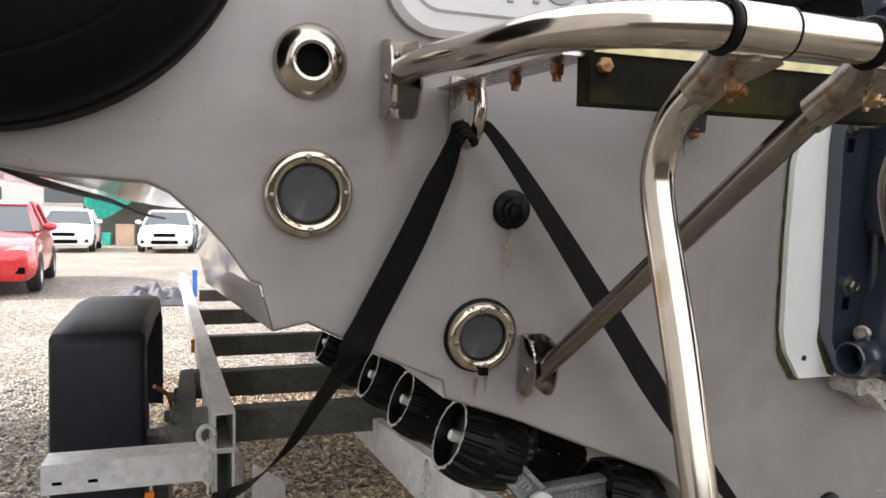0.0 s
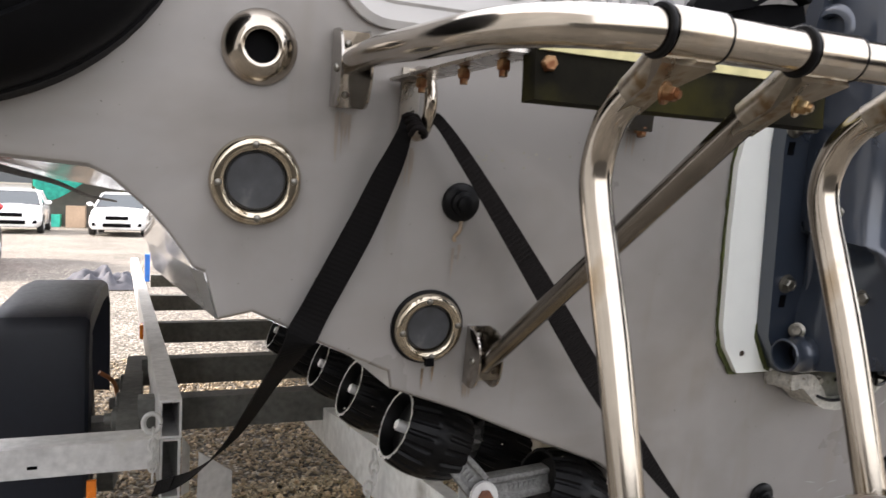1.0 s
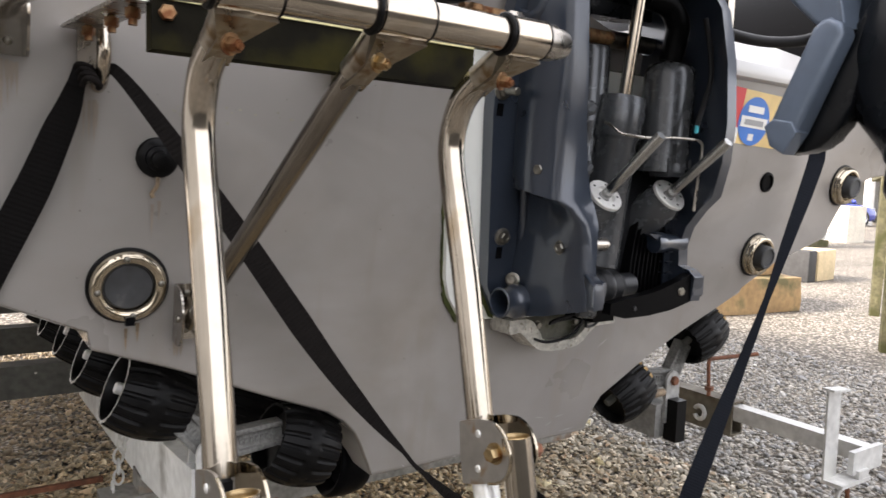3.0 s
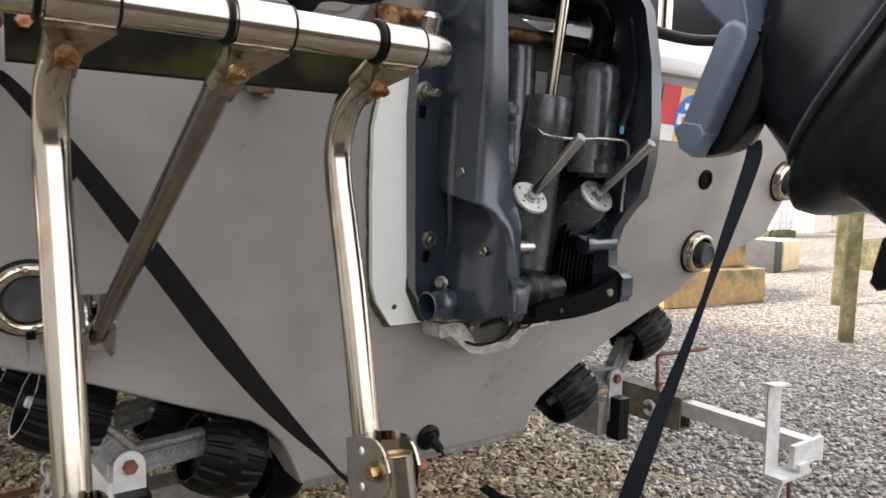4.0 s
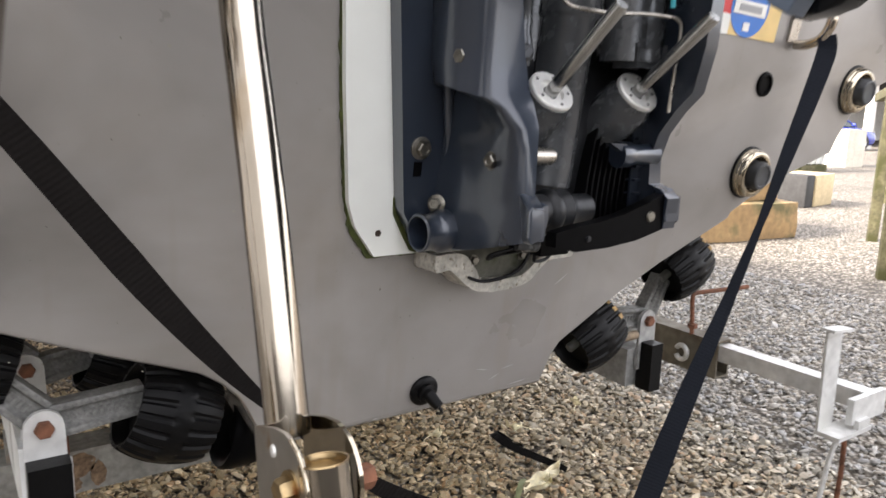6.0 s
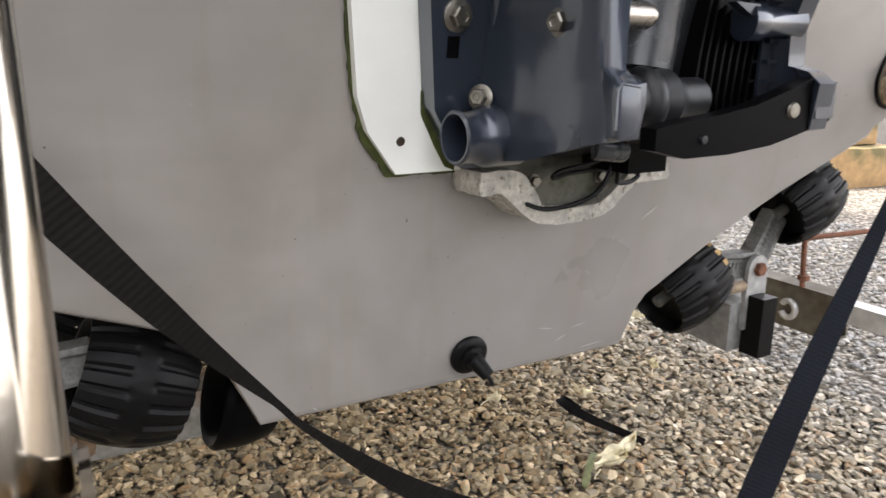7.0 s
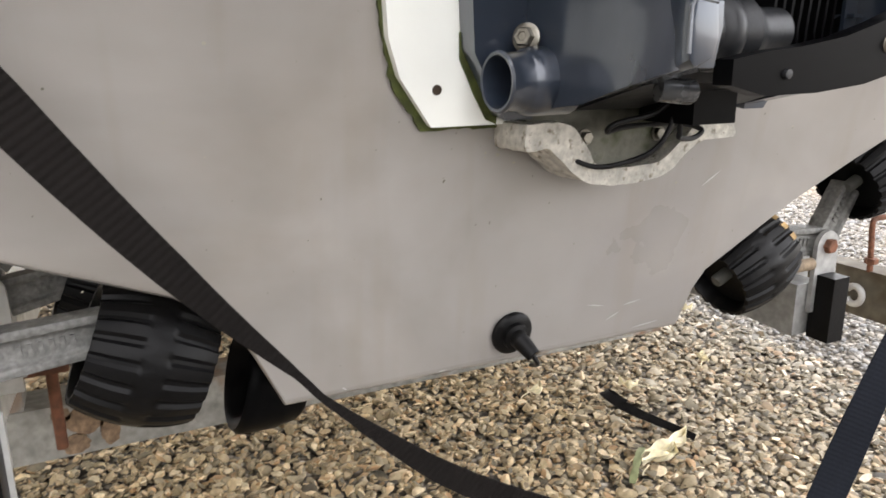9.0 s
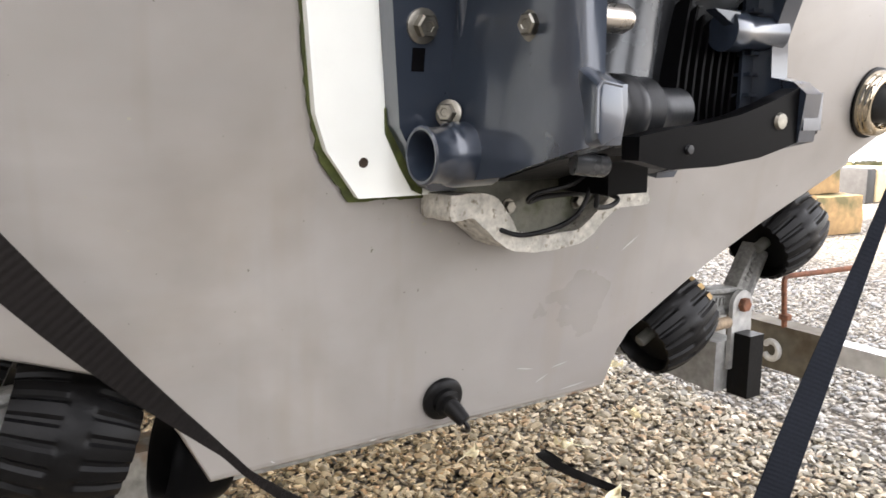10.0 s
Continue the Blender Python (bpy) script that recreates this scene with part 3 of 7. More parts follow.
panel = part("name_panel", name_panel(), GEL_LIGHT, boat, "pale raised panel with grey lettering", smooth=25)
font = bpy.data.curves.new("name_lettering", "FONT")
font.body, font.size, font.extrude, font.offset, font.space_character = "MOONRAKER", 0.070, 0.0004, 0.0, 1.02
font.bevel_depth, font.bevel_resolution = 0.0011, 0
tmp = new("name_lettering", font)
tmp.matrix_basis = Matrix.Translation(on(0.512, 1.5045, 0.0252)) @ Matrix.Rotation(math.atan(RAKE) + math.pi / 2, 4, "X") @ Matrix.Rotation(radians(3.5), 4, "Z")
bpy.context.view_layer.update()
letter_mesh = bpy.data.meshes.new_from_object(tmp.evaluated_get(bpy.context.evaluated_depsgraph_get()))
bm = bmesh.new()
bm.from_mesh(letter_mesh)
bmesh.ops.transform(bm, matrix=tmp.matrix_basis, verts=bm.verts)
bpy.data.objects.remove(tmp)
part("lettering", bm, LETTER, panel, "grey capital letters")


def scupper(x, z, r=0.055, tilt=0.0, label="", plug=False, grime=True):
    """A round stainless drain flange with four screws and a rubber flap."""
    c = on(x, z, 0.001)
    bm = bmesh.new()
    lathe(bm, c, OUT, [(r, 0), (r, 0.004), (r * 0.975, 0.010), (r * 0.92, 0.014), (r * 0.86, 0.0155), (r * 0.72, 0.0145), (r * 0.685, 0.012), (r * 0.665, 0.008), (r * 0.66, 0.0)], seg=48)
    ring = part("scupper", bm, STEEL_GOLD, boat, label or "round stainless drain flange with a rubber flap", smooth=50)
    bm = bmesh.new()
    lathe(bm, c, OUT, [(0, 0.006), (r * 0.60, 0.006), (r * 0.645, 0.004), (r * 0.645, 0.0)], seg=36)
    part("flap", bm, FLAP, ring, "dark grey rubber flap")
    for k in range(4):
        a = math.pi / 2 * k + tilt
        bm = bmesh.new()
        dome_screw(bm, c + Vector((1, 0, 0)) * math.cos(a) * r * 0.81 + UP * math.sin(a) * r * 0.81 + OUT * 0.0148, OUT, 0.0050)
        part("screw", bm, BOLT, ring)
    if plug:
        bm = bmesh.new()
        lathe(bm, c, OUT, [(r * 0.56, 0.004), (r * 0.56, 0.034), (r * 0.52, 0.039), (r * 0.44, 0.040), (r * 0.40, 0.037), (0, 0.036)], seg=36)
        part("plug", bm, FLAP, ring, "dark rubber plug standing out of the drain", smooth=45)
        bm = bmesh.new()
        lathe(bm, c, OUT, [(r * 0.97, 0.012), (r * 0.95, 0.020), (r * 0.86, 0.024), (r * 0.74, 0.023), (r * 0.69, 0.014)], seg=48)
        part("raised_rim", bm, STEEL_GOLD, ring, "raised bright rim", smooth=60)
    if grime:
        bm = bmesh.new()
        lathe(bm, on(x, z, 0.0), OUT, [(r * 1.075, 0.0), (r * 1.065, 0.0025), (r * 0.96, 0.004)], seg=48)
        part("sealant", bm, RUBBER, ring, "dark sealant bead")
    return ring


scupper(0.2635, 1.243, 0.0590, 0.05, grime=False)
s2 = scupper(0.5215, 1.040, 0.0530, 0.12)
bm = bmesh.new()
box(bm, -0.006, 0.006, -0.010, 0.0, -0.006, 0.006, Matrix.Translation(on(0.5215, 0.992, 0.016)))
part("toggle", bm, BLACK, s2, "black toggle clip")
scupper(2.048, 1.048, 0.054, 0.3, "round stainless drain flange with a dark plug", plug=True)
scupper(2.392, 1.238, 0.054, 0.2, "round stainless drain flange with a dark plug", plug=True)

# thick-lipped outlet above the left drain
c = on(0.262, 1.410, 0.001)
bm = bmesh.new()
lathe(bm, c, OUT, [(0.0470, 0), (0.0470, 0.003), (0.043, 0.010), (0.033, 0.019), (0.0265, 0.0235), (0.0235, 0.024), (0.0205, 0.022), (0.0195, 0.012), (0.0195, -0.012)], seg=48)
outlet = part("outlet", bm, STEEL, boat, "polished stainless outlet with a dark bore", smooth=50)
bm = bmesh.new()
lathe(bm, c, OUT, [(0.0196, 0.006), (0.0196, 0.001), (0, 0.001)], seg=32)
part("bore", bm, BLACK, outlet)


def bung(x, z, r, hang=0.03):
    c = on(x, z, 0.0)
    bm = bmesh.new()
    lathe(bm, c, OUT, [(r, 0), (r, 0.003), (r * 0.9, 0.006), (r * 0.62, 0.008), (r * 0.6, 0.014), (r * 0.42, 0.016), (r * 0.40, 0.024), (r * 0.22, 0.026), (0, 0.026)], seg=36)
    return part("bung", bm, RUBBER, boat, "black rubber bung", smooth=45)


b1 = bung(0.556, 1.226, 0.029)
bm = bmesh.new()
tube(bm, smooth_path([on(0.556, 1.200, 0.010), on(0.554, 1.187, 0.012), on(0.549, 1.176, 0.006), on(0.551, 1.170, 0.004)], 5), 0.003, seg=8)
part("cord", bm, GRIME, b1)
b2 = bung(1.249, 0.681, 0.028)
bm = bmesh.new()
rod(bm, on(1.249, 0.681, 0.018), on(1.258, 0.668, 0.040), 0.012, 0.009, 16)
part("stopper", bm, RUBBER, b2)
bm = bmesh.new()
tube(bm, smooth_path([on(1.258, 0.668, 0.038), on(1.264, 0.658, 0.040), on(1.272, 0.646, 0.028), on(1.276, 0.636, 0.012)], 5), 0.003, seg=8)
part("lanyard", bm, CABLE, b2)
bm = bmesh.new()
lathe(bm, on(2.032, 1.236, 0.0), OUT, [(0.026, 0), (0.025, 0.004), (0.020, 0.005), (0.018, 0.001), (0, 0.001)], seg=32)
part("rubber_grommet", bm, BLACK, boat, "black rubber grommet with an open hole")

# engine pad
PAD_OUT = [(1.117, 0.944), (1.52, 0.944), (1.56, 0.983), (1.60, 1.30), (1.585, 1.44), (1.062, 1.44), (1.042, 1.31), (1.050, 1.20), (1.068, 1.03), (1.081, 0.993)]
bm = bmesh.new()
prism(bm, [on(x, z) for x, z in PAD_OUT], OUT * 0.003, OUT * 0.016)
pad = part("engine_pad", bm, PAD, boat, "white polythene engine pad edged with green algae", bevel=0.002)
cx0, cz0 = 1.32, 1.20
bm = bmesh.new()
rnd = random.Random(3)
edge_pts = []
for (xa, za), (xb, zb) in zip(PAD_OUT, PAD_OUT[1:] + PAD_OUT[:1]):
    m = max(2, int(math.hypot(xb - xa, zb - za) / 0.006))
    edge_pts += [(xa + (xb - xa) * k / m, za + (zb - za) * k / m) for k in range(m)]
pts = []
for x, z in edge_pts:
    dx, dz = x - cx0, z - cz0
    g = 0.0030 + 0.0022 * noise.noise(Vector((x * 60, z * 60, 0))) + rnd.uniform(-0.0008, 0.0008) + (0.0030 if z < 1.0 else -0.0005)
    pts.append(on(x + (g if dx > 0 else -g) * min(1, abs(dx) / 0.18), z + (g if dz > 0 else -g) * min(1, abs(dz) / 0.22)))
prism(bm, pts, OUT * 0.0004, OUT * 0.0046)
part("algae", bm, ALGAE, pad, "green algae line")
bm = bmesh.new()
prism(bm, [on(1.146, 1.04), on(1.141, 1.035), on(1.143, 1.01), on(1.162, 0.975), on(1.178, 0.950), on(1.19, 0.945), on(1.19, 0.96), on(1.168, 0.99), on(1.152, 1.02)], OUT * 0.0165, OUT * 0.019)
part("algae", bm, ALGAE, pad)
bm = bmesh.new()
lathe(bm, on(1.121, 0.981, 0.0155), OUT, [(0.0056, 0.0), (0.0050, 0.0012), (0.0034, 0.0012), (0.0030, 0.0006), (0, 0.0006)], seg=20)
part("screw_hole", bm, material("stained_hole", (0.035, 0.022, 0.013), 0.8, spread=0.3), pad)

# moulded top edge at the starboard quarter
bm = bmesh.new()
prof = [(0.004, 1.470), (0.018, 1.474), (0.022, 1.486), (0.018, 1.508), (-0.02, 1.512), (-0.10, 1.512), (-0.10, 1.470)]
rings = []
for x in (1.60, 2.46):
    rings.append([bm.verts.new((x, ty(1.48) - o, z)) for o, z in prof])
for i in range(len(prof)):
    j = (i + 1) % len(prof)
    bm.faces.new((rings[0][i], rings[0][j], rings[1][j], rings[1][i]))
bm.faces.new(rings[0])
bm.faces.new(rings[1][::-1])
part("gunwale_moulding", bm, GEL_LIGHT, boat, "pale moulded edge", bevel=0.003)
bm = bmesh.new()
prism(bm, [(1.74, 1.25, 1.512), (2.42, 1.25, 1.512), (2.36, 1.27, 1.55), (1.90, 1.30, 1.60), (1.76, 1.30, 1.60)], (0, -0.05, 0), (0, 0.5, 0.03))
part("quarter_moulding", bm, GEL_LIGHT, boat, "pale moulded seat base", bevel=0.01)
bm = bmesh.new()
rod(bm, (2.02, 1.35, 1.55), (2.02, 1.35, 2.1), 0.02)
part("rail_post", bm, STEEL, boat, "stainless rail post")

# licence sticker beside the engine
MS = Matrix.Translation(on(1.9165, 1.386, 0.0012)) @ Matrix.Rotation(math.atan(RAKE), 4, "X") @ Matrix.Rotation(radians(2), 4, "Y")
stick = part("sticker", boxed(-0.1135, 0.1135, -0.0004, 0.0004, -0.063, 0.065, m=MS), S_YEL, boat, "buff, red and blue licence sticker")
part("red_band", boxed(-0.1140, -0.048, -0.0012, -0.0004, -0.026, 0.0655, m=MS), S_RED, stick)
part("white_band", boxed(-0.1140, -0.048, -0.0012, -0.0004, -0.0635, -0.026, m=MS), S_WHITE, stick)
bm = bmesh.new()
vs = [bm.verts.new(MS @ Vector((0.006 + 0.061 * math.cos(a), -0.0018, -0.006 + 0.058 * math.sin(a)))) for a in [2 * math.pi * k / 40 for k in range(40)]]
bm.faces.new(vs)
part("blue_oval", bm, S_BLUE, stick)
part("white_label", boxed(-0.046, 0.058, -0.0030, -0.0020, -0.022, 0.004, m=MS), S_WHITE, stick)
part("year_bar", boxed(-0.026, 0.036, -0.0030, -0.0020, 0.014, 0.030, m=MS), S_WHITE, stick)
part("text_bar", boxed(-0.030, 0.042, -0.0040, -0.0032, -0.016, -0.003, m=MS), LETTER, stick)
part("badge", boxed(-0.006, 0.014, -0.0030, -0.0020, -0.052, -0.036, m=MS), S_WHITE, stick)


def eye_bracket(x, z, s=1.0):
    """A stainless lifting eye: a back plate on the transom and a rounded ring plate that stands out from it."""
    bm = bmesh.new()
    prism(bm, [on(x - 0.014 * s, z - 0.048 * s), on(x + 0.018 * s, z - 0.048 * s), on(x + 0.018 * s, z + 0.055 * s), on(x - 0.014 * s, z + 0.055 * s)], OUT * 0.0005, OUT * 0.006)
    e = part("lifting_eye", bm, STEEL_DULL, boat, "stainless lifting eye bolted through the transom", bevel=0.0015)
    bm = bmesh.new()
    x = x + 0.014 * s
    pts = [on(x, z + 0.050 * s, 0.006), on(x, z + 0.046 * s, 0.040 * s), on(x, z + 0.026 * s, 0.066 * s), on(x, z - 0.004 * s, 0.072 * s), on(x, z - 0.034 * s, 0.058 * s), on(x, z - 0.048 * s, 0.03 * s), on(x, z - 0.050 * s, 0.006)]
    tube(bm, smooth_path(pts, 5), 0.0105 * s, seg=18)
    part("ring", bm, STEEL, e, smooth=60)
    return e


eye_bracket(0.463, 1.359, 0.84)
eye_bracket(2.085, 1.372)
# dirt runs under fittings
for x, z, w, h, ob in ((0.458, 1.318, 0.007, 0.030, s2), (0.536, 0.982, 0.006, 0.03, s2), (0.520, 0.975, 0.005, 0.036, s2)):
    bm = bmesh.new()
    pts = [on(x - w / 2, z), on(x + w / 2, z), on(x + w * 0.3, z - h * 0.6), on(x + w * 0.05, z - h), on(x - w * 0.3, z - h * 0.5)]
    bm.faces.new([bm.verts.new(p + OUT * 0.0006) for p in pts])
    part("rust_run", bm, GRIME, ob)

RUST_TINGE = material("rust_tinge", (0.225, 0.188, 0.155), 0.45, spread=0.12, grain=30, blotch=8)
rnd = random.Random(21)
for x, z, h, n_ in ((0.372, 1.340, 0.070, 6), (0.384, 1.338, 0.045, 4), (0.468, 1.300, 0.060, 5), (0.600, 0.948, 0.030, 4), (0.836, 1.345, 0.035, 3), (0.553, 1.165, 0.050, 3)):
    bm = bmesh.new()
    for k in range(n_):
        xx, zz, hh, ww = x + rnd.uniform(-0.010, 0.010), z - rnd.uniform(0, 0.006), h * rnd.uniform(0.4, 1.0), rnd.uniform(0.0012, 0.0030)
        pts = [(-ww, 0), (ww, 0), (ww * 0.9, -hh * 0.35), (ww * 0.4, -hh * 0.75), (0, -hh), (-ww * 0.5, -hh * 0.7), (-ww * 0.9, -hh * 0.3)]
        bm.faces.new([bm.verts.new(on(xx + px_, zz + pz_, 0.0006 + 0.0001 * k)) for px_, pz_ in pts])
    part("rust_run", bm, RUST_TINGE, boat, "faint rust runs")

# dirt specks, dried spray and scuffs
rnd = random.Random(7)
bm = bmesh.new()
for k in range(60):
    if k < 22:
        x, z, r = rnd.uniform(0.57, 0.76), 1.296 + rnd.gauss(0, 0.006), rnd.uniform(0.0008, 0.0022)
    elif k < 30:
        x, z, r = rnd.uniform(1.19, 1.23), rnd.uniform(0.885, 0.93), rnd.uniform(0.0008, 0.002)
    else:
        x, z, r = rnd.uniform(0.3, 1.7), rnd.uniform(0.80, 1.25), rnd.uniform(0.0008, 0.0016)
    bm.faces.new([bm.verts.new(on(x + r * rnd.uniform(0.8, 1.8) * math.cos(a), z + r * math.sin(a), 0.0006)) for a in [2 * math.pi * i / 8 for i in range(8)]])
part("dirt_speck", bm, material("olive_dirt", (0.27, 0.255, 0.21), 0.8, spread=0.2), boat, "olive dirt specks")["kind"] = "stuff"
SCUFF = material("scuffed_gelcoat", (0.40, 0.385, 0.37), 0.5, spread=0.15)
for x, z, dx, dz in ((1.36, 0.700, 0.030, -0.006), (1.395, 0.672, 0.022, 0.010), (1.44, 0.652, 0.05, 0.004), (1.03, 0.652, 0.006, -0.004), (1.15, 0.646, 0.012, 0.001), (1.52, 0.845, 0.03, 0.02), (1.42, 0.69, 0.03, 0.004)):
    bm = bmesh.new()
    w = 0.0012
    bm.faces.new([bm.verts.new(on(x + a * dx - b * dz * 0.04, z + a * dz + b * w, 0.0006)) for a, b in ((0, 0), (0.4, 1), (1, 0.2), (0.6, -0.8))])
    part("scuff", bm, SCUFF, boat)

# ---- boarding ladder and its platform ----
ladder = thing("boarding_ladder", 0.62, 0.70, 0.90, "folding stainless boarding ladder fixed to the transom", "boat ladder")
ZT, YT = 1.346, 0.664
bm = bmesh.new()
arm = [(0.370, 1.150, 1.398), (0.369, 1.00, 1.384), (0.372, 0.86, 1.366), (0.385, 0.765, 1.357), (0.412, 0.702, 1.350), (0.455, 0.670, ZT), (0.50, YT, ZT), (0.60, YT, ZT), (0.70, YT, ZT), (0.794, YT + 0.002, ZT)]
tube(bm, smooth_path(arm, 8), 0.0162, seg=28)
part("top_rail", bm, STEEL, ladder, "bent polished top tube", smooth=60)
bm = bmesh.new()
lathe(bm, (0.794, YT + 0.002, ZT), (1, 0, 0), [(0.0172, -0.004), (0.0172, 0.010), (0.0140, 0.024), (0.0125, 0.028), (0, 0.029)], seg=28)
part("end_cap", bm, STEEL_DULL, ladder)


def sleeve(x0, x1):
    bm = bmesh.new()
    lathe(bm, (x0, YT, ZT), (1, 0, 0), [(0.0163, 0), (0.0186, 0.0005), (0.0186, x1 - x0 - 0.0005), (0.0163, x1 - x0)], seg=32)
    s = part("sleeve", bm, STEEL, ladder, "stainless sleeve on the top tube", smooth=50)
    for xx, w, r in ((x0 - 0.0070, 0.0055, 0.0202), (x1, 0.0025, 0.0189)):
        bm = bmesh.new()
        lathe(bm, (xx, YT, ZT), (1, 0, 0), [(0.0164, 0), (r - 0.001, w * 0.08), (r, w * 0.3), (r, w * 0.7), (r - 0.001, w * 0.92), (0.0164, w)], seg=28)
        part("rubber_ring", bm, RUBBER, s, "black rubber ring")
    return s




def neck(p, q, wide, deep, r):
    """The flattened head of a tube: an oval under the sleeve that draws in to the round tube."""
    p, q = Vector(p), Vector(q)
    d = (q - p).normalized()
    u = (Vector((1, 0, 0)) - d * d.x).normalized()
    w = d.cross(u)
    bm = bmesh.new()
    rings = []
    for f in (0.0, 0.15, 0.32, 0.5, 0.68, 0.85, 1.0):
        e = 1 - (1 - f) ** 2
        a_, b_ = wide + (r - wide) * e, deep + (r - deep) * e
        rings.append([bm.verts.new(p + (q - p) * f + u * a_ * math.cos(t) + w * b_ * math.sin(t)) for t in [2 * math.pi * k / 32 for k in range(32)]])
    for a_, b_ in zip(rings, rings[1:]):
        for k in range(32):
            bm.faces.new((a_[k], a_[(k + 1) % 32], b_[(k + 1) % 32], b_[k]))
    return bm


BOLT_DIR = Vector((0.42, -0.88, -0.22)).normalized()
for x0, x1, bolt_at, foot, m in ((0.479, 0.526, (0.4945, 0.680, 1.306), (0.4975, 0.722, 1.3125), BOLT_RUST), (0.612, 0.660, (0.620, 0.676, 1.3065), (0.6265, 0.733, 1.305), BRASS), (0.749, 0.789, (0.752, 0.674, 1.305), (0.7625, 0.722, 1.3125), BOLT_RUST)):
    s = sleeve(x0, x1)
    p_ = Vector(bolt_at)
    part("neck", neck((x0 + 0.022, YT + 0.004, ZT - 0.004), foot, 0.0235, 0.0165, 0.0146), STEEL_NECK, s, "dull welded neck under the sleeve", smooth=60)
    # web plate in the crook between the sleeve and the tube
    a_, b_, c_ = Vector((x0 - 0.001, YT + 0.003, ZT - 0.012)), Vector((x1 + 0.001, YT + 0.003, ZT - 0.012)), Vector(foot) + Vector((0, 0.010, -0.006))
    web_n = (b_ - a_).cross(c_ - a_).normalized()
    web_n = web_n if web_n.z < 0 else -web_n
    bm = bmesh.new()
    prism(bm, [a_, b_, b_.lerp(c_, 0.5) - Vector((0.004, 0, 0)), c_ + Vector((0.011, 0, 0)), c_ - Vector((0.011, 0, 0)), a_.lerp(c_, 0.5) + Vector((0.002, 0, 0))], web_n * -0.004, web_n * 0.0115)
    part("web", bm, STEEL_NECK, s, "dull web plate in the crook of the tube", bevel=0.004, smooth=60)
    bm = bmesh.new()
    hex_bolt(bm, p_, BOLT_DIR, 0.0062, 0.008, 0.0088)
    lathe(bm, p_ + BOLT_DIR * 0.009, BOLT_DIR, [(0, 0), (0.0036, 0), (0.0036, 0.003), (0.0028, 0.0042), (0, 0.0042)], seg=14)
    part("bolt", bm, m, s, "rusty bolt" if m is BOLT_RUST else "brass-coloured bolt")


def leg_path(x):
    return [(x + 0.012, 0.668, 1.342), (x + 0.008, 0.690, 1.331), (x + 0.003, 0.720, 1.314), (x, 0.745, 1.294), (x, 0.761, 1.268), (x, 0.766, 1.242), (x, 0.761, 1.214), (x, 0.752, 1.184), (x, 0.727, 1.100), (x, 0.698, 0.984), (x, 0.692, 0.960)]


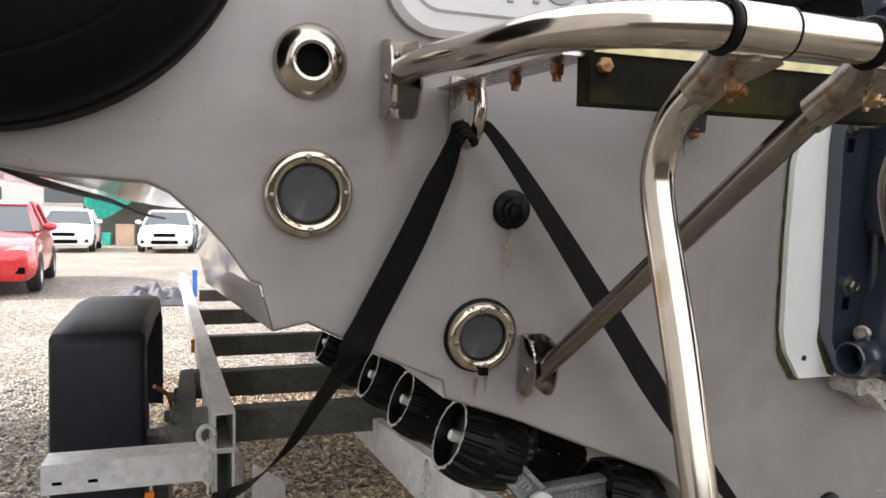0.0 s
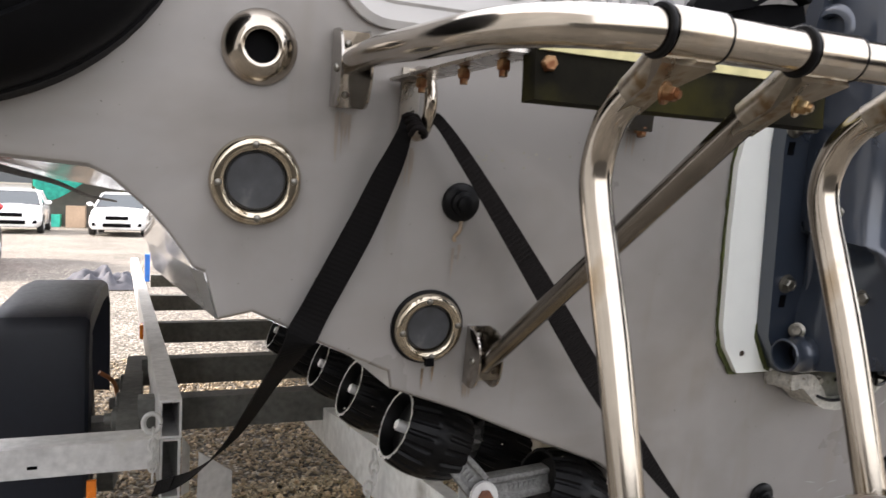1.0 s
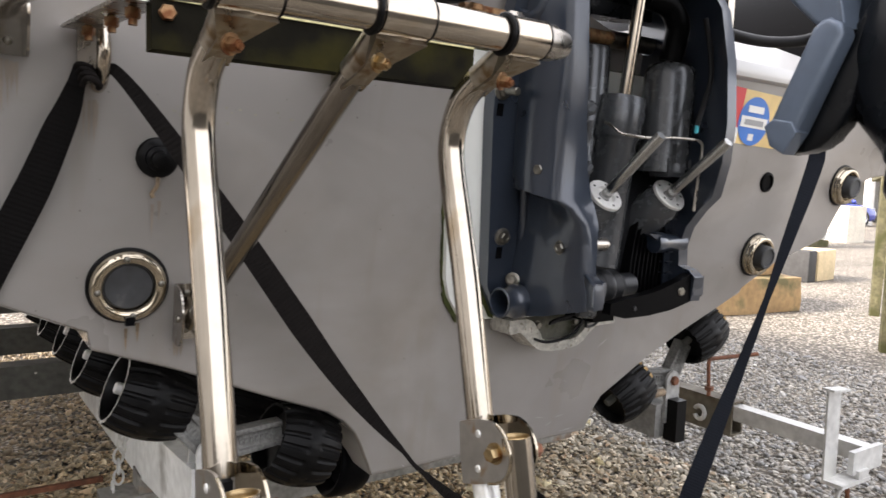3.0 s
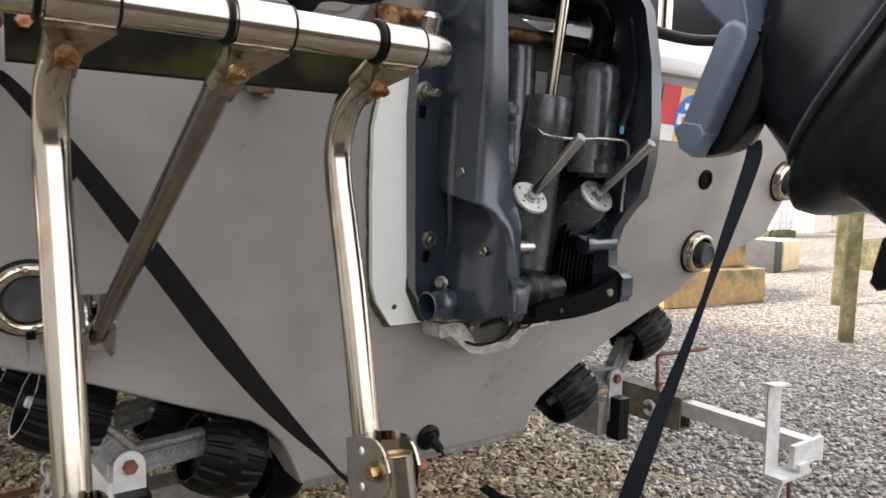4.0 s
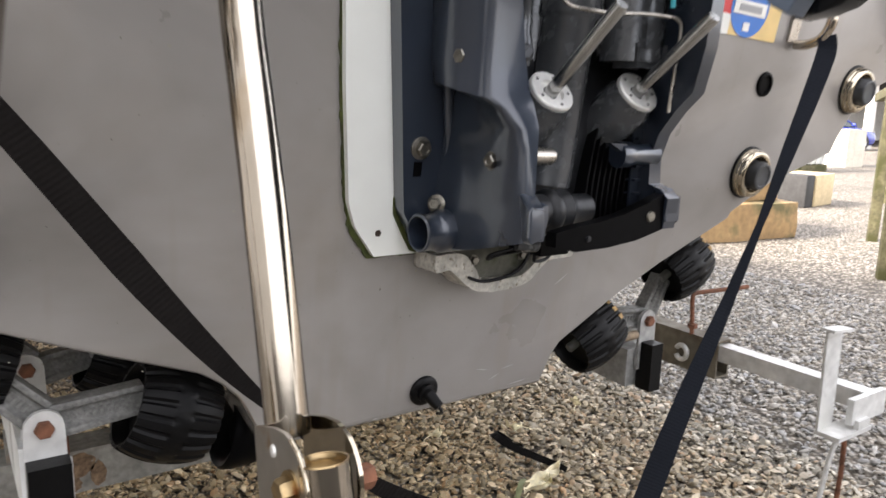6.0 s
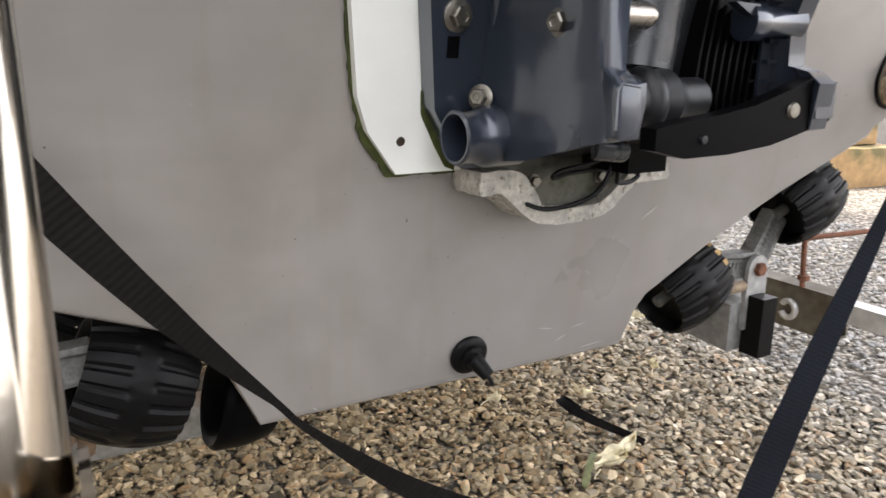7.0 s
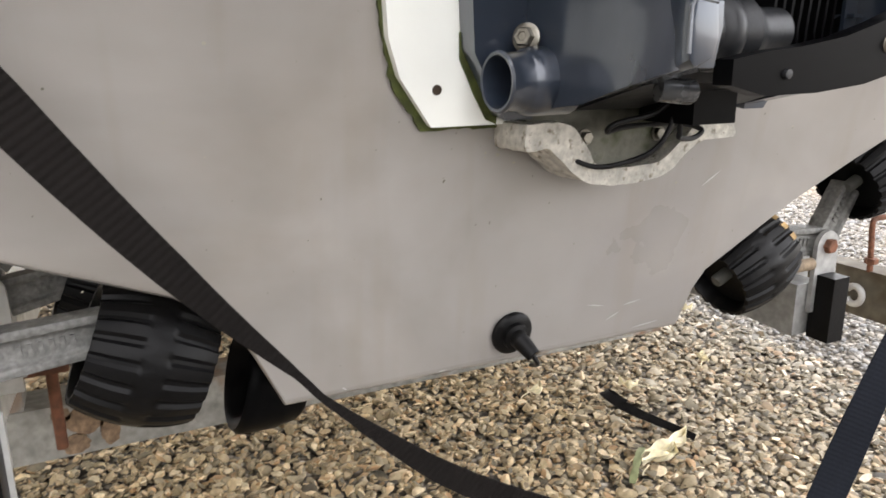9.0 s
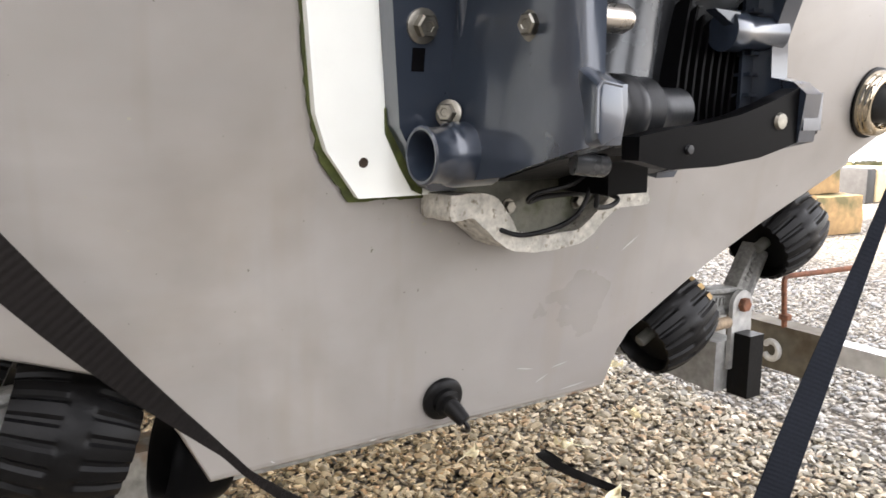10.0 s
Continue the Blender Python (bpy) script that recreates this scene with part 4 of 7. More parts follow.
for x in (0.495, 0.760):
    bm = bmesh.new()
    tube(bm, smooth_path(leg_path(x), 8), 0.0142, seg=32)
    part("rail", bm, STEEL, ladder, "bent polished ladder tube", smooth=60)
    # folding joint: two rounded cheeks, a bolt, and the lower rail folded up in front of it
    cheek_y_z = [(0.706, 0.964), (0.690, 0.970), (0.672, 0.976), (0.656, 0.979), (0.647, 0.9785), (0.639, 0.976), (0.633, 0.972), (0.628, 0.966), (0.624, 0.9585), (0.6225, 0.950), (0.6235, 0.9415), (0.627, 0.934), (0.633, 0.9275), (0.642, 0.9215), (0.654, 0.917), (0.674, 0.909), (0.695, 0.902), (0.702, 0.930)]
    cheeks = []
    for dx, mt, lab in ((-0.0160, CHEEK, "satin stainless folding joint"), (0.0165, STEEL_GOLD, "tea-stained folding joint cheek")):
        bm = bmesh.new()
        prism(bm, [(0, py, pz) for py, pz in cheek_y_z], (x + dx - 0.0013, 0, 0), (x + dx + 0.0013, 0, 0))
        cheeks.append(part("joint_cheek", bm, mt, ladder, lab, bevel=0.0006))
    # bead of tea stain along the rounded rim
    bm = bmesh.new()
    tube(bm, [(x - 0.0165, py, pz) for py, pz in cheek_y_z[4:15]], 0.0017, seg=8)
    part("stained_rim", bm, STEEL_GOLD, cheeks[0], "gold-stained rim", smooth=60)
    bm = bmesh.new()
    hex_bolt(bm, (x - 0.0173, 0.644, 0.951), (-1, -0.12, 0), 0.0078, 0.008, 0.0105)
    part("bolt", bm, BRASS, cheeks[0], "brass-coloured bolt")
    bm = bmesh.new()
    hex_bolt(bm, (x + 0.018, 0.636, 0.950), (1, 0, 0), 0.008, 0.012, 0.0)
    part("nut", bm, RUST, cheeks[1], "rusty red-brown nut")
    for yy, zz in ((0.673, 0.961), (0.671, 0.926)):
        bm = bmesh.new()
        lathe(bm, (x - 0.0172, yy, zz), (-1, 0, 0), [(0, 0.0), (0.0042, 0.0), (0.0036, 0.0012), (0.0015, 0.0018), (0, 0.0018)], seg=14)
        part("rivet", bm, CAP_BRIGHT, cheeks[0], "bright rivet")
    bm = bmesh.new()
    tube(bm, [(x - 0.003, 0.633, 0.969), (x - 0.002, 0.628, 0.942), (x + 0.002, 0.610, 0.84), (x + 0.004, 0.588, 0.74), (x + 0.006, 0.568, 0.66)], 0.0148, seg=32, inner=0.0132)
    low = part("lower_rail", bm, STEEL, ladder, "open-ended lower ladder tube", smooth=60)
    # brass-coloured disc paints the gold reflection inside the open tube
    bm = bmesh.new()
    lathe(bm, (x - 0.003, 0.6328, 0.9684), (0, 0.18, 0.98), [(0, -0.004), (0.0128, -0.003), (0.0131, 0.0002), (0.0140, 0.0012), (0.0149, 0.0002)], seg=32)
    part("end_plug", bm, BRASS, low, "golden disc for the reflection inside the tube's mouth", smooth=60)
    bm = bmesh.new()
    tube(bm, smooth_path([(x - 0.001, 0.690, 0.935), (x - 0.003, 0.676, 0.905), (x - 0.008, 0.655, 0.862), (x - 0.016, 0.630, 0.805), (x - 0.026, 0.600, 0.73)], 6), 0.0135, seg=28)
    part("lower_rail", bm, CAP_BRIGHT, ladder, "bright curved lower tube", smooth=60)
bm = bmesh.new()
rod(bm, (0.629, 0.690, 1.334), (0.604, 1.205, 0.985), 0.0132, seg=28)
part("brace", bm, STEEL_BRACE, ladder, "diagonal stainless brace")


def u_bracket(x, z, h, w, deep):
    bm = bmesh.new()
    prism(bm, [on(x - w / 2, z - h / 2), on(x + w / 2, z - h / 2), on(x + w / 2, z + h / 2), on(x - w / 2, z + h / 2)], OUT * 0.0005, OUT * 0.004)
    b = part("bracket", bm, STEEL_BRACKET, ladder, "stainless transom bracket", bevel=0.001)
    for dx in (-w / 2, w / 2):
        bm = bmesh.new()
        pts = []
        for k in range(9):
            a = -math.pi / 2 + math.pi * k / 8
            pts.append(on(x + dx, z + math.sin(a) * h / 2, 0.004 + deep * (0.45 + 0.55 * math.cos(a))))
        pts += [on(x + dx, z + h / 2, 0.004), on(x + dx, z - h / 2, 0.004)]
        prism(bm, pts, (-0.0016, 0, 0), (0.0016, 0, 0))
        part("cheek", bm, STEEL_BRACKET, b, bevel=0.0006)
    for dz in (h * 0.33, -h * 0.33):
        bm = bmesh.new()
        dome_screw(bm, on(x, z + dz, 0.004), OUT, 0.0055)
        part("screw", bm, BOLT, b)
    bm = bmesh.new()
    dome_screw(bm, on(x - w / 2 - 0.0016, z, 0.004 + deep * 0.55), (-1, 0, 0), 0.006)
    part("pivot_screw", bm, BOLT, b)
    return b


u_bracket(0.374, 1.394, 0.098, 0.038, 0.060)
u_bracket(0.605, 0.996, 0.088, 0.036, 0.055)

platform = thing("swim_platform", 0.65, 0.76, 1.32, "narrow dark mossy step board bolted under the ladder tube", "swim step")
part("board", boxed(0.472, 0.838, 0.840, 0.866, 1.320, 1.374), BOARD, platform, "dark board green with moss", bevel=0.003)
# pale yellow strip paints the board's sunlit lip
part("board_edge", boxed(0.475, 0.836, 0.8370, 0.8395, 1.366, 1.3745), BOARD_EDGE, platform, "bleached upper edge with sunlight put into its yellow")
bm = bmesh.new()
hex_bolt(bm, (0.485, 0.840, 1.354), (0, -1, 0), 0.008, 0.007)
part("bolt", bm, BOLT_RUST, platform, "rusty bolt")
for x in (0.452, 0.800):
    bm = bmesh.new()
    prism(bm, [(x - 0.020, 1.176, 1.386), (x + 0.020, 1.176, 1.386), (x + 0.036, 0.85, 1.366), (x - 0.004, 0.85, 1.366)], (0, 0, -0.002), (0, 0, 0.002))
    bar = part("support_bar", bm, STEEL_DULL, platform, "flat stainless support bar")
    for t in (0.20, 0.58, 0.86) if x < 0.6 else ():
        yb, zb, xb = 1.176 - 0.326 * t, 1.386 - 0.020 * t, x + 0.016 * t
        bm = bmesh.new()
        rod(bm, (xb, yb, zb - 0.002), (xb, yb, zb - 0.020), 0.0045, seg=12)
        hex_bolt(bm, (xb, yb, zb - 0.004), (0, 0, -1), 0.0075, 0.010)
        part("bolt", bm, BOLT_RUST, bar, "rusty bolt")
bm = bmesh.new()
prism(bm, [on(0.812, 1.350), on(0.856, 1.350), on(0.856, 1.378), on(0.812, 1.378)], OUT * 0.0005, OUT * 0.022)
part("bracket", bm, STEEL, platform, bevel=0.003)
bm = bmesh.new()
hex_bolt(bm, on(0.842, 1.352, 0.012), (0, -0.3, -1), 0.008, 0.009, 0.011)
part("bolt", bm, BOLT_RUST, platform, "rusty bolt")

# ---- outboard motor, tilted up ----
motor = thing("outboard_motor", 1.35, 1.0, 0.95, "dark blue-grey outboard motor tilted up on the transom", "outboard motor")


def clamp_bracket(xs, mirror):
    """One side plate of the transom clamp, with its flange: xs gives the plate's outer face at the transom and at its aft edge."""
    s = -1 if mirror else 1
    x_f, x_a = xs
    th = 0.026 * s

    def at(y, z):
        k = min(1.0, max(0.0, (1.20 - y) / 0.22))
        return Vector((x_f + (x_a - x_f) * k, y, z))
    side = [(1.215, 0.952), (1.05, 0.972), (0.955, 1.000), (0.928, 1.022), (0.928, 1.058), (0.950, 1.064), (0.952, 1.095), (0.962, 1.135), (0.985, 1.165), (1.030, 1.190), (1.045, 1.23),
            (1.028, 1.32), (1.012, 1.44), (1.015, 1.55), (1.05, 1.66), (1.20, 1.68), (1.215, 1.40)]
    if mirror:
        side = [(1.215, 0.952), (1.05, 0.985), (0.990, 0.998), (0.984, 1.044), (1.000, 1.056), (1.028, 1.062), (1.030, 1.10), (1.015, 1.138), (0.985, 1.172), (0.957, 1.198), (0.942, 1.26), (0.937, 1.331), (0.945, 1.44), (0.965, 1.536),
                (1.02, 1.62), (1.20, 1.64), (1.215, 1.40)]
    bm = bmesh.new()
    if mirror:
        prism(bm, [at(y, z) for y, z in side], (0, 0, 0), (th, 0, 0))
    else:
        # sections from the foot up: back, inner recess, cheek, outer aft corner, inner aft corner
        secs = [((0.955, 0.962, 0.968, 1.000, 1.000), (1.196, 1.200, 1.204, 1.190, 1.226), (0.977, 0.977)),
                ((1.000, 1.005, 1.010, 1.030, 1.030), (1.196, 1.202, 1.206, 1.194, 1.230), (0.973, 0.975)),
                ((1.040, 1.040, 1.040, 1.045, 1.047), (1.196, 1.202, 1.207, 1.199, 1.231), (0.973, 0.977)),
                ((1.050, 1.050, 1.050, 1.053, 1.055), (1.196, 1.202, 1.207, 1.200, 1.219), (0.998, 0.990)),
                ((1.110, 1.112, 1.114, 1.117, 1.118), (1.196, 1.202, 1.207, 1.198, 1.224), (1.000, 0.995)),
                ((1.150, 1.148, 1.145, 1.141, 1.146), (1.196, 1.202, 1.206, 1.191, 1.228), (1.000, 1.000)),
                ((1.195, 1.190, 1.180, 1.166, 1.176), (1.196, 1.201, 1.203, 1.172, 1.226), (1.010, 1.010)),
                ((1.212, 1.204, 1.196, 1.180, 1.188), (1.190, 1.164, 1.152, 1.161, 1.224), (1.028, 1.016)),
                ((1.232, 1.228, 1.222, 1.216, 1.235), (1.186, 1.160, 1.150, 1.168, 1.218), (1.035, 1.022)),
                ((1.312, 1.312, 1.312, 1.312, 1.312), (1.182, 1.158, 1.149, 1.168, 1.204), (1.030, 1.016)),
                ((1.400, 1.400, 1.400, 1.400, 1.400), (1.176, 1.156, 1.147, 1.163, 1.196), (1.020, 1.010)),
                ((1.490, 1.490, 1.490, 1.490, 1.490), (1.172, 1.152, 1.146, 1.160, 1.190), (1.020, 1.010)),
                ((1.580, 1.580, 1.580, 1.580, 1.580), (1.176, 1.156, 1.150, 1.162, 1.192), (1.026, 1.018)),
                ((1.680, 1.680, 1.680, 1.680, 1.680), (1.186, 1.170, 1.166, 1.172, 1.196), (1.050, 1.045))]
        rows = []
        for zs, xs5, (yo, yi) in secs:
            ys = (1.205, 1.150, 1.105, yo, yi)
            P5 = [Vector(p) for p in zip(xs5, ys, zs)]
            a_, c_, e_ = P5[2].lerp(P5[3], 0.72), P5[3], P5[3].lerp(P5[4], 0.55)
            loop = [P5[0], P5[1], P5[1].lerp(P5[2], 0.5) + Vector((-0.002, 0, 0)), P5[2], P5[2].lerp(P5[3], 0.4) + Vector((-0.0035, 0, 0))]
            for k in range(6):
                t_ = k / 5
                loop.append(a_ * (1 - t_) ** 2 + c_ * 2 * t_ * (1 - t_) + e_ * t_ ** 2)
            loop += [P5[4], Vector((1.232, 1.205, zs[0]))]
            rows.append([bm.verts.new(p) for p in loop])
        for a, b in zip(rows, rows[1:]):
            n_ = len(a)
            for i in range(n_):
                bm.faces.new((a[i], a[(i + 1) % n_], b[(i + 1) % n_], b[i]))
        bm.faces.new(rows[0])
        bm.faces.new(rows[-1][::-1])
    br = part("clamp_bracket", bm, ENGINE, motor, "cast clamp bracket bolted to the transom", bevel=0.008 if mirror else 0.003, smooth=48)
    # flange flat against the pad
    bm = bmesh.new()
    fl = [(x_f - 0.052 * s, 1.02), (x_f - 0.012 * s, 0.955), (x_f + 0.02 * s, 0.955), (x_f + 0.02 * s, 1.62), (x_f - 0.06 * s, 1.60), (x_f - 0.094 * s, 1.42), (x_f - 0.092 * s, 1.34)]
    prism(bm, [on(x, z) for x, z in fl], OUT * 0.017, OUT * 0.046)
    part("flange", bm, ENGINE, br, bevel=0.004)
    if mirror:
        return br
    # slot, ridge beside the bolts
    bm = bmesh.new()
    tube(bm, smooth_path([on(x_f + 0.014 * s, 0.99, 0.052), on(x_f + 0.012 * s, 1.10, 0.054), on(x_f - 0.002 * s, 1.20, 0.054), on(x_f - 0.016 * s, 1.32, 0.052), on(x_f - 0.026 * s, 1.42, 0.05)], 4), 0.008, seg=12)
    part("ridge", bm, ENGINE, br, smooth=60)
    return br


br_l = clamp_bracket((1.196, 1.226), False)
br_r = clamp_bracket((1.535, 1.500), True)
def flange_bolt(p, d, size, label="zinc hexagon bolt", stud=0.0):
    """A hexagon bolt with a rolled washer, and a threaded end where it stands out."""
    p, d = Vector(p), Vector(d).normalized()
    bm = bmesh.new()
    lathe(bm, p, d, [(0, 0), (size * 1.45, 0), (size * 1.45, 0.0025), (size * 1.1, 0.004), (0, 0.004)], seg=28)
    lathe(bm, p + d * 0.004, d, [(0, 0), (size, 0), (size, size * 0.75), (size * 0.84, size * 0.92), (size * 0.5, size * 0.92), (size * 0.42, size * 0.82), (0, size * 0.80)], seg=6)
    if stud:
        lathe(bm, p + d * (0.004 + size * 0.8), d, [(0, 0), (size * 0.62, 0), (size * 0.62, stud - 0.002), (size * 0.5, stud), (0, stud)], seg=16)
    return part("bolt", bm, BOLT, br_l, label)


flange_bolt(on(1.162, 1.116, 0.046), OUT, 0.0115)
flange_bolt(on(1.118, 1.378, 0.046), OUT, 0.0120, "zinc nut on a threaded stud", 0.030)
# flat black plates stand in for the dark of the slots
for x, z in ((1.160, 1.086), (1.118, 1.345)):
    bm = bmesh.new()
    prism(bm, [on(x - 0.007, z - 0.012), on(x + 0.007, z - 0.012), on(x + 0.007, z + 0.010), on(x - 0.007, z + 0.010)], OUT * 0.0462, OUT * 0.0468)
    part("slot", bm, BLACK, br_l)
flange_bolt((1.190, 1.176, 1.027), (-0.80, -0.58, 0.1), 0.0095)
flange_bolt((1.2035, 1.060, 1.099), (-0.97, -0.2, 0), 0.0098)
# flat black disc paints the shade of the bolt's recess
bm = bmesh.new()
lathe(bm, (1.1585, 1.080, 1.234), (-0.96, -0.28, 0), [(0, 0.0), (0.0145, 0.0), (0.0140, 0.0012), (0, 0.0012)], seg=24)
part("bolt_recess", bm, BLACK, br_l)
bm = bmesh.new()
hex_bolt(bm, (1.1575, 1.0795, 1.234), (-0.96, -0.28, 0), 0.0098, 0.006)
part("bolt", bm, BOLT, br_l, "zinc hexagon bolt")
for x, y, z, r in ((1.2035, 1.023, 1.019, 0.006), (1.203, 1.142, 0.992, 0.005)):
    bm = bmesh.new()
    dome_screw(bm, (x, y, z), (-1, -0.1, 0), r)
    part("rivet", bm, ENGINE_EDGE, br_l)

# squared lug at the aft foot of the bracket, and the worn rim above it
bm = bmesh.new()
fore = [(1.186, 1.043), (1.191, 1.048), (1.211, 1.045), (1.214, 1.021), (1.210, 1.007), (1.192, 1.000), (1.187, 1.006)]
rear = [(1.203, 1.060), (1.210, 1.064), (1.232, 1.060), (1.236, 1.021), (1.232, 1.006), (1.212, 0.994), (1.204, 0.996)]
va = [[bm.verts.new((x, y, z)) for x, z in pr] for pr, y in ((fore, 0.962), (rear, 1.004))]
for k in range(7):
    bm.faces.new((va[0][k], va[0][(k + 1) % 7], va[1][(k + 1) % 7], va[1][k]))
bm.faces.new(va[0][::-1])
bm.faces.new(va[1])
bmesh.ops.recalc_face_normals(bm, faces=bm.faces)
part("foot_lug", bm, ENGINE, br_l, "squared foot of the bracket with a worn edge", bevel=0.005)
bm = bmesh.new()
tube(bm, [(1.2105, 0.9630, 1.0445), (1.1915, 0.9630, 1.0470), (1.1870, 0.9630, 1.042), (1.1870, 0.9630, 1.010)], 0.0015, seg=8)
part("worn_edge", bm, ENGINE_EDGE, br_l, "paint worn bright along the edge")

# pipe stub at the foot of the bracket
bm = bmesh.new()
lathe(bm, (1.200, 1.168, 0.987), Vector((-1, -0.06, 0)), [(0.0325, -0.030), (0.0325, 0.008), (0.0322, 0.014), (0.0310, 0.018), (0.0290, 0.0215), (0.0275, 0.024), (0.0272, 0.042), (0.0285, 0.0445), (0.0288, 0.0475), (0.0270, 0.0495), (0.0245, 0.0490), (0.0235, 0.045), (0.0225, -0.02), (0, -0.02)], seg=40)
stub = part("pipe_stub", bm, ENGINE, br_l, "open painted pipe stub", smooth=40)
# near-black lining stands in for the shade inside the pipe
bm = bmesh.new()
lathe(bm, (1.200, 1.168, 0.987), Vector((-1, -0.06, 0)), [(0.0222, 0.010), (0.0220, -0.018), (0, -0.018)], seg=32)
part("bore", bm, LEG_NEAR_BLACK, stub)
# boss of the tilt pivot, high on the bracket
bm = bmesh.new()
lathe(bm, (1.168, 1.112, 1.525), (-1, -0.3, 0), [(0.048, -0.03), (0.046, 0.012), (0.038, 0.030), (0.030, 0.034), (0.024, 0.034), (0.021, 0.028), (0.021, 0.0), (0, 0.0)], seg=36)
part("pivot_boss", bm, ENGINE, br_l, smooth=50)
ML = Matrix.Translation((1.144, 1.112, 1.583)) @ Matrix.Rotation(radians(12), 4, "Y")
part("maker_label", boxed(-0.001, 0.0, -0.020, 0.020, -0.010, 0.010, m=ML), S_WHITE, br_l, "small white label")

# cross shaft, trim rams and the tilt ram between the brackets
bm = bmesh.new()
lathe(bm, (1.232, 1.040, 1.028), (1, 0.06, 0), [(0.025, 0), (0.025, 0.045), (0.031, 0.050), (0.033, 0.056), (0.031, 0.064), (0.027, 0.068), (0.029, 0.076), (0.031, 0.084), (0.026, 0.090), (0.022, 0.105), (0.022, 0.135), (0, 0.135)], seg=32)
part("cross_shaft", bm, TRIM_DARK, motor, smooth=50)
# housing block of the trim unit
bm = bmesh.new()
prism(bm, [(0, 1.085, 0.985), (0, 1.20, 0.955), (0, 1.20, 1.26), (0, 1.12, 1.26), (0, 1.085, 1.17)], (1.262, 0, 0), (1.505, 0, 0))
unit = part("trim_unit", bm, TRIM_DARK, motor, "black power trim unit", bevel=0.008)


def trim_ram(base, tip):
    base, tip = Vector(base), Vector(tip)
    d = (tip - base).normalized()
    bm = bmesh.new()
    lathe(bm, base - d * 0.10, d, [(0, 0), (0.039, 0), (0.039, 0.085), (0.036, 0.090), (0.0355, 0.100), (0.0, 0.1001)], seg=32)
    body = part("trim_ram", bm, RAM, motor, "black trim ram with a bright end cap", smooth=45)
    bm = bmesh.new()
    lathe(bm, base, d, [(0.0345, 0.0), (0.0345, 0.005), (0.033, 0.007), (0.019, 0.007), (0.0185, 0.001), (0.011, 0.001)], seg=32)
    cap = part("end_cap", bm, CAP_BRIGHT, body, "bright ring with pin holes")
    for k in range(5):
        a = 2 * math.pi * k / 5 + 0.4
        _, u, w = frame_of(d)
        bm = bmesh.new()
        lathe(bm, base + d * 0.0066 + (u * math.cos(a) + w * math.sin(a)) * 0.026, d, [(0.0024, 0.0), (0.0024, 0.0008), (0, 0.0008)], seg=10)
        part("pin_hole", bm, BLACK, cap)
    bm = bmesh.new()
    lathe(bm, base, d, [(0.0098, 0.0), (0.0098, (tip - base).length - 0.003), (0.0085, (tip - base).length), (0, (tip - base).length)], seg=24)
    part("ram_rod", bm, ROD, body, "polished ram rod")
    return body


trim_ram((1.285, 1.046, 1.191), (1.287, 0.927, 1.297))
trim_ram((1.438, 1.029, 1.196), (1.440, 0.908, 1.295))
bm = bmesh.new()
lathe(bm, (1.322, 1.092, 1.06), Vector((0.039, -0.006, 0.318)), [(0, 0), (0.040, 0), (0.040, 0.235), (0.0435, 0.240), (0.0455, 0.243), (0.0455, 0.312), (0.0435, 0.318), (0.015, 0.320), (0, 0.320)], seg=40)
ram = part("tilt_ram", bm, RAM, motor, "black tilt ram with a bright piston rod", smooth=45)
bm = bmesh.new()
rod(bm, (1.362, 1.084, 1.370), (1.366, 1.035, 1.75), 0.0118, seg=28)
part("piston_rod", bm, STEEL, ram, "polished piston rod")
bm = bmesh.new()
lathe(bm, (1.364, 1.060, 1.555), Vector((0.004, -0.049, 0.384)), [(0.0119, 0), (0.0150, 0.001), (0.0150, 0.008), (0.0119, 0.009)], seg=24)
part("rubber_ring", bm, RUBBER, ram)
bm = bmesh.new()
lathe(bm, (1.448, 1.056, 1.24), (0.03, -0.0, 1), [(0, 0), (0.048, 0), (0.048, 0.180), (0.046, 0.194), (0.038, 0.203), (0.016, 0.208), (0.016, 0.214), (0.008, 0.216), (0.008, 0.224), (0, 0.224)], seg=40)
trim_motor = part("trim_motor", bm, RAM, motor, "black trim motor canister", smooth=45)
part("motor_clamp", boxed(1.418, 1.484, 1.015, 1.06, 1.232, 1.266), RAM, trim_motor, bevel=0.004)
part("motor_clamp", boxed(1.425, 1.440, 1.005, 1.02, 1.258, 1.292), RAM, trim_motor, bevel=0.002)
bm = bmesh.new()
lathe(bm, (1.326, 1.140, 1.20), (0.0, -0.03, 1), [(0, 0), (0.032, 0), (0.032, 0.262), (0.028, 0.272), (0, 0.272)], seg=28)
part("fluid_reservoir", bm, RAM, motor, "black fluid reservoir", smooth=45)
for z, r in ((1.342, 0.013), (1.240, 0.012)):
    bm = bmesh.new()
    lathe(bm, (1.228, 1.040, z), (-0.3, -1, 0.1), [(r, 0), (r, 0.010), (r * 0.6, 0.014), (0, 0.014)], seg=16)
    part("hose_fitting", bm, RAM, motor)
bm = bmesh.new()
lathe(bm, (1.236, 1.050, 1.225), (0, -0.03, 1), [(0, 0), (0.012, 0), (0.012, 0.035), (0.009, 0.040), (0.0085, 0.085), (0.011, 0.088), (0.011, 0.098), (0, 0.098)], seg=20)
part("hose_union", bm, RAM, motor, "upright hydraulic union", smooth=45)
bm = bmesh.new()
lathe(bm, (1.228, 1.040, 1.106), (1, -0.12, 0), [(0, 0), (0.0125, 0), (0.0125, 0.052), (0.0095, 0.058), (0, 0.058)], seg=24)
part("pivot_pin", bm, STEEL_DULL, motor, "bright pivot pin", smooth=45)
bm = bmesh.new()
